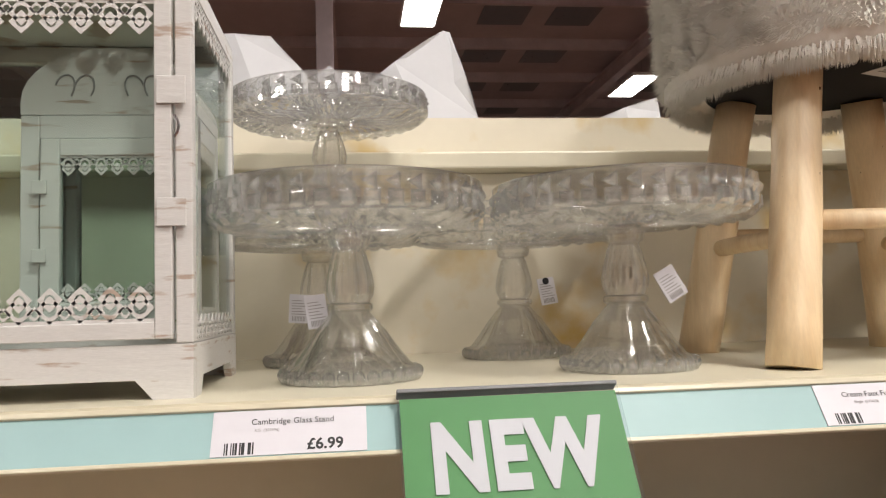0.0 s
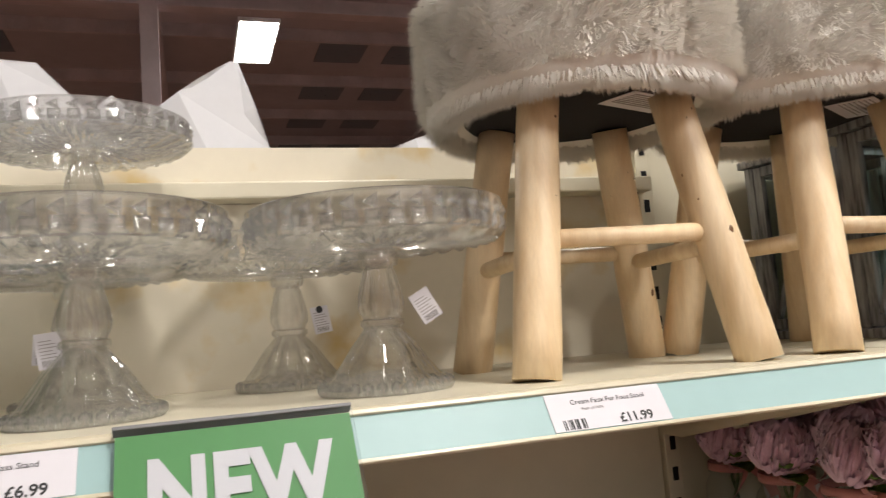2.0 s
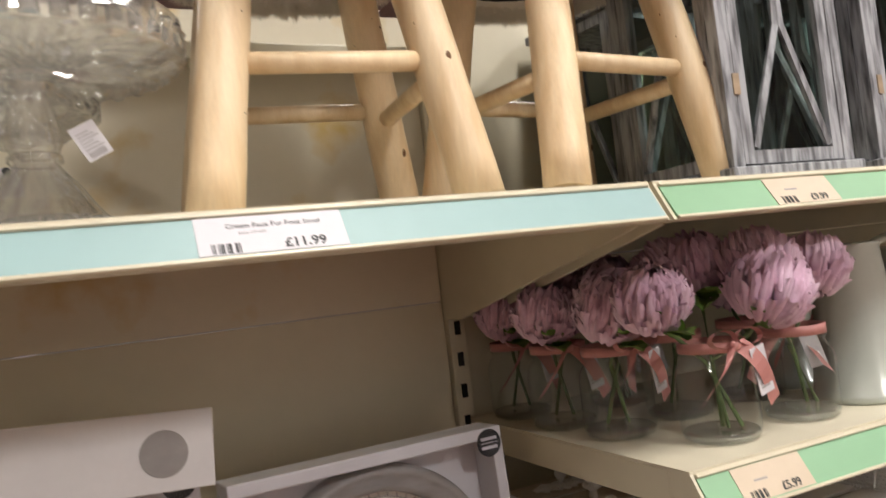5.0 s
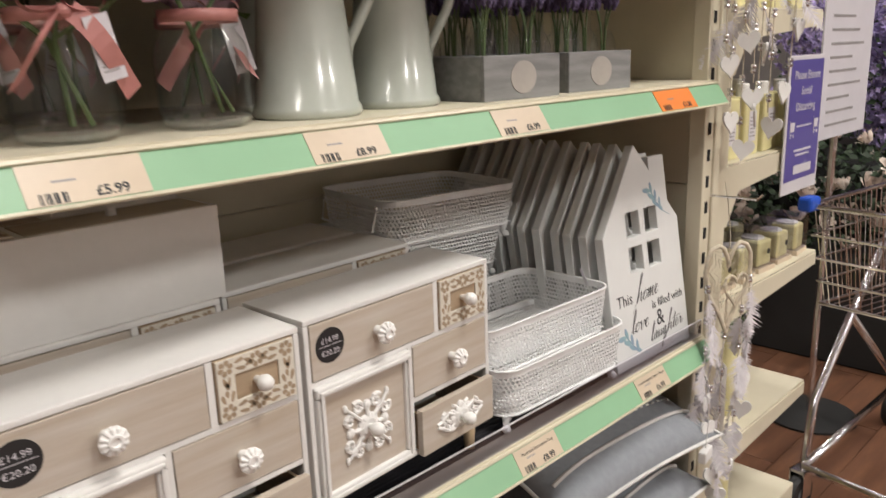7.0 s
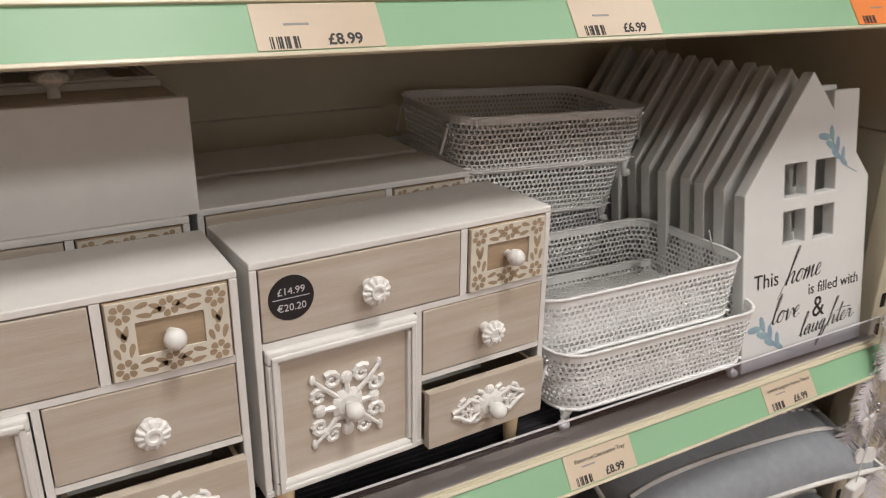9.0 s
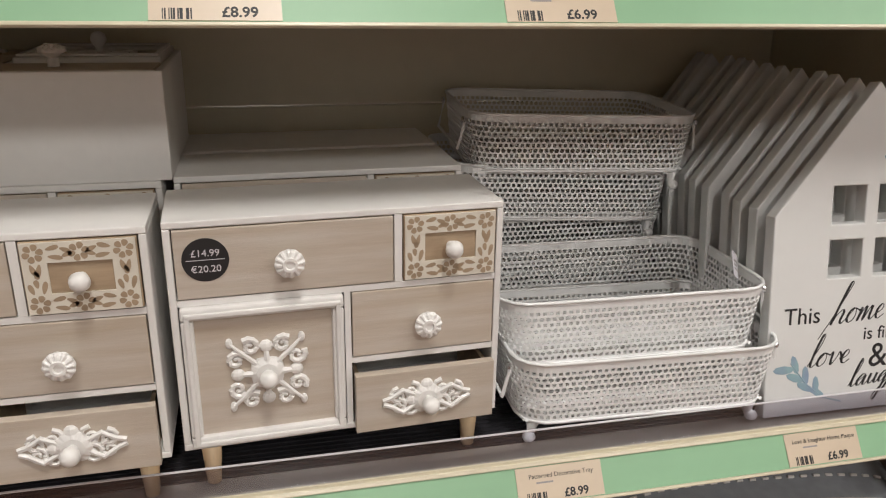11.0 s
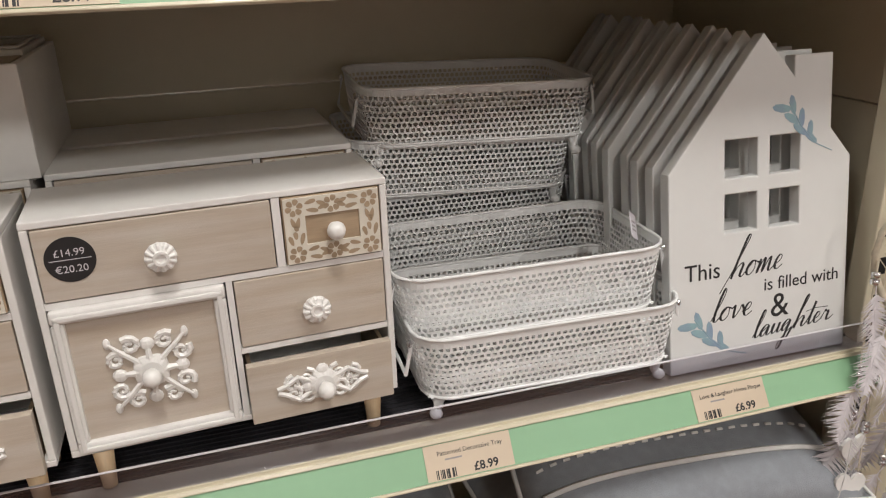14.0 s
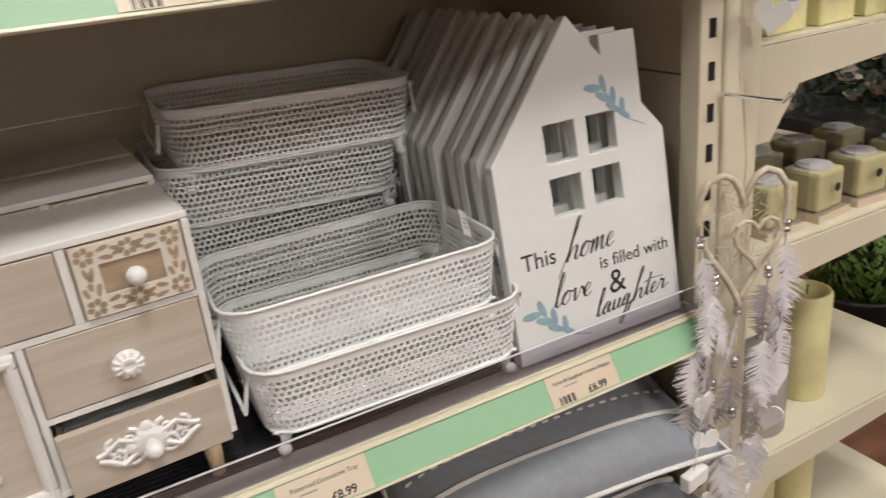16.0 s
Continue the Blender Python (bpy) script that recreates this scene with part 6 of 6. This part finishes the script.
dc = dreamcatcher(3)
dc.matrix_basis = pose(1.254, -0.036, 0.990, 0, 0, -18) @ Matrix.Diagonal((1.03, 1, 1.05, 1))
dc = dreamcatcher(5, 2, 1)
dc.matrix_basis = pose(1.282, -0.030, 1.62, 0, 0, -20)
copy_thing(dc, pose(1.317, -0.065, 1.66, 0, 0, -50))
for z in (1.051, 1.686):
    hk = thing("display_hook", "short chrome wire display hook on the end post", "hook", (1.255 if z < 1.5 else 1.282, 0.0075, z))
    part("hook", tube(bmesh.new(), [(0, 0, 0), (0, -0.09, 0.002), (0, -0.10, 0.012)], 0.0025, 8), "silver", hk)
st = thing("roll_tag", "white plastic security tag hanging on a cord", "tag", (1.170, -0.050, 0.560, 0, 0, 10))
part("tag", boxes((-0.022, 0.022, -0.008, 0.008, -0.012, 0.012), bev=0.003), "whiteplastic", st)
part("cord", tube(bmesh.new(), [(0, 0, 0.012), (0.01, 0.0, 0.06), (0.02, 0.006, 0.11)], 0.0008, 4), "thread", st)


# ---- candles on the end bay ----
def soap_bottle():
    t = thing("room_scent_box", "clear yellow boxed home fragrance with a white label", "home fragrance", (0, 0, 0), "yellow fragrance boxes")
    part("pack", boxes((-0.036, 0.036, -0.026, 0.026, 0, 0.125), bev=0.004), "yellow", t)
    part("cap", lathe(bmesh.new(), [(0.014, 0.1252), (0.014, 0.15), (0.012, 0.152), (0, 0.152)], 18), "whiteplastic", t)
    part("label", boxes((-0.018, 0.018, -0.0268, -0.0263, 0.03, 0.095)), "card", t)
    bm = bmesh.new()
    for k in range(6):
        box(bm, -0.012, 0.012 - 0.004 * (k % 2), -0.0274, -0.027, 0.04 + 0.008 * k, 0.0425 + 0.008 * k)
    part("label_print", bm, "greyink", t)
    return t


def boxed_candle():
    t = thing("boxed_candle", "yellow candle jar in a clear box on pink card", "candle", (0, 0, 0), "boxed candles")
    part("card_base", boxes((-0.04, 0.04, -0.04, 0.04, 0, 0.012), bev=0.001), "peach", t)
    part("candle_jar", boxes((-0.032, 0.032, -0.032, 0.032, 0.0125, 0.075), bev=0.006), "yellow", t)
    part("wax_top", lathe(bmesh.new(), [(0, 0.0755), (0.026, 0.0755), (0.026, 0.079), (0, 0.079)], 20), "whiteplastic", t)
    part("clear_box", boxes((-0.04, 0.04, -0.04, 0.04, 0.0125, 0.10)), "clear", t)
    part("round_label", lathe(bmesh.new(), [(0, 0), (0.007, 0), (0.007, 0.0005), (0, 0.0005)], 16, pose(0, -0.0405, 0.05, 90)), "ink", t)
    return t


def pillar(material, label, r, h):
    t = thing("pillar_candle", label, "candle", (0, 0, 0), "pillar candles")
    part("wax", lathe(bmesh.new(), [(0, 0), (r - 0.002, 0), (r, 0.003), (r, h - 0.004), (r - 0.003, h), (r - 0.008, h - 0.001), (r - 0.012, h - 0.008), (0, h - 0.010)], 32), material, t, smooth=True)
    part("wick", tube(bmesh.new(), [(0, 0, h - 0.010), (0.001, 0, h + 0.002), (0.003, 0, h + 0.008)], 0.0012, 5), "ink", t)
    return t


sb = soap_bottle()
sb.matrix_basis = pose(1.42, 0.075, 1.095)
for z in (1.095, 1.40):
    for i in range(4):
        for j in range(2):
            if (z, i, j) != (1.095, 0, 0):
                copy_thing(sb, pose(1.42 + 0.098 * i, 0.075 + 0.10 * j, z, 0, 0, 4 * math.sin(i * 3 + j)))
bc = boxed_candle()
bc.matrix_basis = pose(1.44, 0.085, 0.805)
for i, j in ((1, 0), (2, 0), (3, 0), (4, 0), (0, 1), (1, 1), (2, 1), (3, 1)):
    copy_thing(bc, pose(1.44 + 0.103 * i, 0.085 + 0.11 * j, 0.805, 0, 0, 5 * math.sin(i * 2 + j)))
pc = pillar("wax", "thick grey pillar candle", 0.05, 0.17)
pc.matrix_basis = pose(1.46, 0.10, 0.442)
copy_thing(pc, pose(1.46, 0.24, 0.442))
py = pillar("yellow", "tall pale yellow pillar candle", 0.042, 0.20)
py.matrix_basis = pose(1.60, 0.12, 0.442)
copy_thing(py, pose(1.50, 0.13, 0.135))
copy_thing(py, pose(1.62, 0.14, 0.135))

# ---- notices ----
nt = thing("notice", "purple social distancing notice in a white frame", "sign", (1.72, 0.016, 1.145))
part("frame", boxes((-0.105, 0.105, 0.0, 0.004, -0.155, 0.155), bev=0.001), "card", nt)
part("print", boxes((-0.095, 0.095, -0.0008, -0.0002, -0.125, 0.145)), "purple", nt)
for k, s in enumerate(("Please Ensure", "Social", "Distancing")):
    part("lettering", shifted(words(s, 0.027, 0.0002), pose(0, -0.0013, 0.103 - 0.035 * k)), "card", nt)
for sx in (-1, 1):
    bm = bmesh.new()
    plate(bm, [(-0.012, 0.0), (0.012, 0.0), (0.016, 0.02), (-0.012, 0.02)], 0.0003)
    tube(bm, [(-0.016, 0, 0.026), (-0.012, 0, 0.02), (-0.010, 0, -0.008), (0.012, 0, -0.008)], 0.001, 4)
    for x in (-0.008, 0.010):
        ball(bm, 0.003, (x, 0, -0.012), (1, 0.2, 1), 8, 5)
    part("trolley_symbol", shifted(bm, pose(0.07 * sx, -0.0012, -0.012)), "card", nt)
part("arrow", boxes((-0.045, 0.045, -0.0013, -0.0009, -0.004, -0.001)), "card", nt)
part("small_print", boxes((-0.05, 0.05, -0.0013, -0.0009, -0.06, -0.055), (-0.04, 0.04, -0.0013, -0.0009, -0.07, -0.066)), "card", nt)
part("logo_bar", boxes((-0.045, 0.06, -0.0013, -0.0009, -0.112, -0.092)), "card", nt)
part("hanger", boxes((-0.10, -0.08, 0.0042, 0.012, 0.10, 0.26)), "clear", nt)
bd = thing("price_board", "white printed price board on a metal stand", "sign", (2.62, 0.223, 0))
part("board", boxes((-0.225, 0.225, 0, 0.006, 1.02, 1.62), bev=0.001), "card", bd)
part("heading", shifted(words("Prices", 0.05, 0.0003), pose(0.02, -0.0008, 1.50)), "ink", bd)
bm = bmesh.new()
for k in range(9):
    box(bm, -0.16, 0.14 - 0.05 * (k % 3), -0.001, -0.0004, 1.06 + 0.042 * k, 1.068 + 0.042 * k)
part("small_print", bm, "greyink", bd)
part("stand", tube(bmesh.new(), [(0, 0.02, 0.0), (0, 0.02, 1.2)], 0.012, 8), "silver", bd)
part("foot", lathe(bmesh.new(), [(0, 0), (0.16, 0), (0.16, 0.008), (0.02, 0.02), (0, 0.02)], 24, pose(0, 0.02, 0)), "black", bd)


# ---- shopping trolley ----
def trolley():
    t = thing("shopping_trolley", "chrome wire shopping trolley with a white handle", "shopping trolley", (0, 0, 0))
    x0, x1, y0, y1 = 0.0, 0.72, -0.24, 0.24
    zb, zt = 0.56, 0.90

    def ring(z, f):
        return [(x0 + 0.05 * f, y0 * (1 - 0.12 * f), z + 0.06 * f), (x1 - 0.04 * f, y0 * (1 - 0.02 * f), z), (x1 - 0.04 * f, y1 * (1 - 0.02 * f), z), (x0 + 0.05 * f, y1 * (1 - 0.12 * f), z + 0.06 * f)]
    bk = part("basket_rim", tube(bmesh.new(), ring(zt, 0), 0.007, 8, True), "silver", t)
    for k, z in enumerate((0.64, 0.72, 0.80)):
        f = (zt - z) / (zt - zb)
        part("basket_rail", tube(bmesh.new(), ring(z, f), 0.0035, 6, True), "silver", t)
    top, bot = ring(zt, 0), ring(zb, 1)
    part("basket_floor_rim", tube(bmesh.new(), bot, 0.005, 6, True), "silver", t)
    for i in range(4):
        a, b, c, d = Vector(top[i]), Vector(top[(i + 1) % 4]), Vector(bot[i]), Vector(bot[(i + 1) % 4])
        n = 22 if i % 2 == 0 else 15
        for k in range(1, n):
            part("basket_wire", tube(bmesh.new(), [a.lerp(b, k / n), c.lerp(d, k / n)], 0.0019, 5), "silver", t)
    for k in range(1, 15):
        a, b = Vector(bot[0]).lerp(Vector(bot[3]), k / 15), Vector(bot[1]).lerp(Vector(bot[2]), k / 15)
        part("basket_wire", tube(bmesh.new(), [a, b], 0.0019, 5), "silver", t)
    for s in (-1, 1):
        y = s * 0.235
        part("leg", tube(bmesh.new(), [(0.02, s * 0.20, 0.13), (0.10, s * 0.225, 0.30), (0.30, s * 0.235, 0.52), (0.74, s * 0.245, 0.99)], 0.013, 10), "silver", t, smooth=True)
        part("base_bar", tube(bmesh.new(), [(0.0, s * 0.19, 0.14), (0.76, s * 0.26, 0.15)], 0.012, 10), "silver", t, smooth=True)
        part("strut", tube(bmesh.new(), [(0.30, s * 0.235, 0.52), (0.76, s * 0.26, 0.15)], 0.012, 10), "silver", t, smooth=True)
        part("corner_cap", boxes((-0.025, 0.03, s * 0.24 - 0.02, s * 0.24 + 0.02, 0.885, 0.925), bev=0.008), "bluecap", t, "blue plastic corner bumper")
        for x in (0.0, 0.76):
            yy = s * (0.19 if x == 0 else 0.26)
            w = part("castor", lathe(bmesh.new(), [(0.02, -0.013), (0.055, -0.015), (0.062, -0.008), (0.062, 0.008), (0.055, 0.015), (0.02, 0.013)], 28, pose(x - 0.02, yy, 0.062, 90)), "black", t, "black rubber castor wheel")
            part("hub", lathe(bmesh.new(), [(0, -0.016), (0.02, -0.016), (0.02, 0.016), (0, 0.016)], 18, pose(x - 0.02, yy, 0.062, 90)), "grey", w)
            part("fork", boxes((x - 0.035, x + 0.012, yy - 0.022, yy - 0.018, 0.055, 0.14), (x - 0.035, x + 0.012, yy + 0.018, yy + 0.022, 0.055, 0.14), (x - 0.035, x + 0.012, yy - 0.022, yy + 0.022, 0.132, 0.14)), "silver", w)
    part("cross_bar", tube(bmesh.new(), [(0.0, -0.19, 0.14), (0.0, 0.19, 0.14)], 0.012, 8), "silver", t)
    part("handle", tube(bmesh.new(), [(0.76, -0.25, 0.99), (0.76, 0.25, 0.99)], 0.017, 12), "whiteplastic", t, "white plastic push handle", smooth=True)
    return t


tl = trolley()
tl.matrix_basis = pose(1.965, -0.15, 0.0, 0, 0, -8)
pk = thing("white_batten", "long white painted batten standing in the trolley", "batten", (2.10, -0.14, 0.63, 0, 12, 0))
part("batten", boxes((-0.022, 0.022, -0.010, 0.010, 0, 0.42), bev=0.002), "white", pk)
gb = thing("wrapped_pack", "clear plastic wrapped pack lying in the trolley", "pack", (2.45, -0.20, 0.578))
bm = bmesh.new()
ball(bm, 0.12, (0, 0, 0.10), (1.1, 0.9, 0.8), 18, 10)
for v in bm.verts:
    v.co += v.co.normalized() * 0.02 * noise.noise(v.co * 22)
part("pack", bm, "clear", gb)
part("contents", ball(bmesh.new(), 0.085, (0, 0, 0.09), (1.1, 0.9, 0.8), 14, 8), "boxboard", gb)


# ---- artificial flowers beyond the aisle ----
def rose_head(r):
    """Cupped petals in three whorls round a bud."""
    bm = bmesh.new()
    for ring, (count, rad, lean, high) in enumerate(((5, 1.0, 0.55, 0.85), (5, 0.72, 0.30, 1.0), (4, 0.42, 0.12, 1.08))):
        for j in range(count):
            a = 2 * math.pi * (j + 0.5 * ring) / count
            grid = []
            for v in (0, 0.45, 0.8, 1.0):
                wide = (0.5, 0.95, 0.85, 0.4)[(0, 0.45, 0.8, 1.0).index(v)] * 3.4 / count
                rr = r * rad * (0.35 + 0.65 * v ** 0.6 + (lean * 0.35 if v == 1.0 else 0))
                grid.append([bm.verts.new((rr * math.cos(a + s * wide), rr * math.sin(a + s * wide), r * (high * v * 1.25 - 0.6) * (1 - 0.06 * abs(s)))) for s in (-0.7, -0.25, 0.25, 0.7)])
            for q in range(3):
                for s in range(3):
                    bm.faces.new((grid[q][s], grid[q][s + 1], grid[q + 1][s + 1], grid[q + 1][s]))
    return bm


def floret_head(r, rng):
    """A dome of small four-petalled florets."""
    bm = bmesh.new()
    for j in range(46):
        d = Vector((rng.gauss(0, 1), rng.gauss(0, 1), rng.gauss(0.2, 1))).normalized()
        p = d * r * rng.uniform(0.8, 1.0)
        u = (d.orthogonal().normalized() * math.cos(j) + d.cross(d.orthogonal().normalized()) * math.sin(j)) * r * 0.2
        w = d.cross(u)
        mid = bm.verts.new(p)
        for a, b in ((u, w), (w, -u), (-u, -w), (-w, u)):
            bm.faces.new((mid, bm.verts.new(p + a * 0.55 + d * r * 0.05), bm.verts.new(p + (a + b) * 0.8 + d * r * rng.uniform(0.0, 0.14)), bm.verts.new(p + b * 0.55 + d * r * 0.05)))
    return bm


def blooms(name, label, centre, size, n, r, material, seed, cat="artificial flowers"):
    t = thing(name, label, cat, centre, "flower displays")
    rng = random.Random(seed)
    bm = bmesh.new()
    for k in range(n):
        c = Vector((rng.uniform(-1, 1) * size[0], rng.uniform(-1, 1) * size[1], rng.uniform(0.1, 1) * size[2]))
        turn = Matrix.Translation(c) @ pose(0, 0, 0, rng.uniform(-50, 50), rng.uniform(-50, 50), rng.uniform(0, 360)) @ Matrix.Scale(rng.uniform(0.75, 1.15), 4)
        if k == 0:
            bm = rose_head(r) if material == "rose" else floret_head(r, rng)
            head = part("flower_head", bm, material, t)
            head.matrix_basis = turn
        else:
            share("flower_head", head, t, turn)
    bm = bmesh.new()
    for k in range(n * 22 if material == "rose" else n * 8):
        c = Vector((rng.uniform(-1, 1) * size[0], rng.uniform(-1, 1) * size[1], rng.uniform(0.0, 0.9) * size[2]))
        d = Vector((rng.gauss(0, 1), rng.gauss(0, 1), rng.gauss(0, 0.6))).normalized()
        u = d.orthogonal().normalized()
        ln = rng.uniform(0.03, 0.06)
        bm.faces.new([bm.verts.new(q) for q in (c, c + d * ln * 0.5 + u * ln * 0.28, c + d * ln, c + d * ln * 0.5 - u * ln * 0.28)])
    tagged(part("foliage", bm, "darkleaf", t), kind="stuff")
    return t


ds = thing("display_stand", "dark stepped display stand for flowers", "display stand", (3.9, 0.75, 0))
part("lower_step", boxes((-0.75, 0.9, -0.85, 0.9, 0, 0.45), bev=0.01), "black", ds)
part("upper_step", boxes((-0.35, 0.9, -0.85, 0.9, 0.4502, 0.80), bev=0.01), "black", ds)
blooms("rose_display", "bank of cream artificial roses with dark leaves", (3.42, 0.45, 0.45), (0.30, 0.55, 0.50), 84, 0.040, "rose", 5)
blooms("hydrangea_display", "bank of lilac artificial hydrangeas", (3.95, 0.35, 0.80), (0.38, 0.50, 0.72), 150, 0.095, "hydrangea", 6)
blooms("rose_display", "bunch of blush artificial roses among leaves", (3.35, 1.15, 0.45), (0.30, 0.40, 0.46), 45, 0.04, "rose", 9)
tp = thing("topiary_ball", "dark green artificial box topiary in a black pot", "artificial plant", (2.52, 0.62, 0.0))
rng = random.Random(12)
bm = bmesh.new()
for k in range(2600):
    d = Vector((rng.gauss(0, 1), rng.gauss(0, 1), rng.gauss(0, 1))).normalized()
    c = d * 0.17 * rng.uniform(0.8, 1.05) + Vector((0, 0, 0.32))
    u = (d.orthogonal().normalized() + d * 0.8).normalized()
    w = d.cross(u).normalized() * 0.006
    bm.faces.new([bm.verts.new(q) for q in (c - w, c + w, c + u * 0.022)])
tagged(part("leaves", bm, "leaf", tp), kind="stuff")
part("pot", lathe(bmesh.new(), [(0, 0), (0.10, 0), (0.13, 0.17), (0.138, 0.175), (0.138, 0.185), (0.12, 0.185), (0.11, 0.16), (0, 0.16)], 28), "black", tp, smooth=True)
# near-black green ball: the shade deep between the leaves is in its colour
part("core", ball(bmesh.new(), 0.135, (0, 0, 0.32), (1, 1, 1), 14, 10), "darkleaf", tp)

# ---- floor planks beside the end bay ----
floor_ob = bpy.data.objects["floor"]
first = None
for r in range(13):
    for c in range(4):
        x, y = 1.3 + c * 0.9 - 0.45 * (r % 2), -1.6 + r * 0.18
        if first is None:
            first = p = part("plank", boxes((0.001, 0.899, 0.001, 0.179, -0.0039, 0.0), bev=0.0008), "floor", floor_ob)
        else:
            p = share("plank", first, floor_ob)
        p.matrix_basis = pose(x, y, 0)
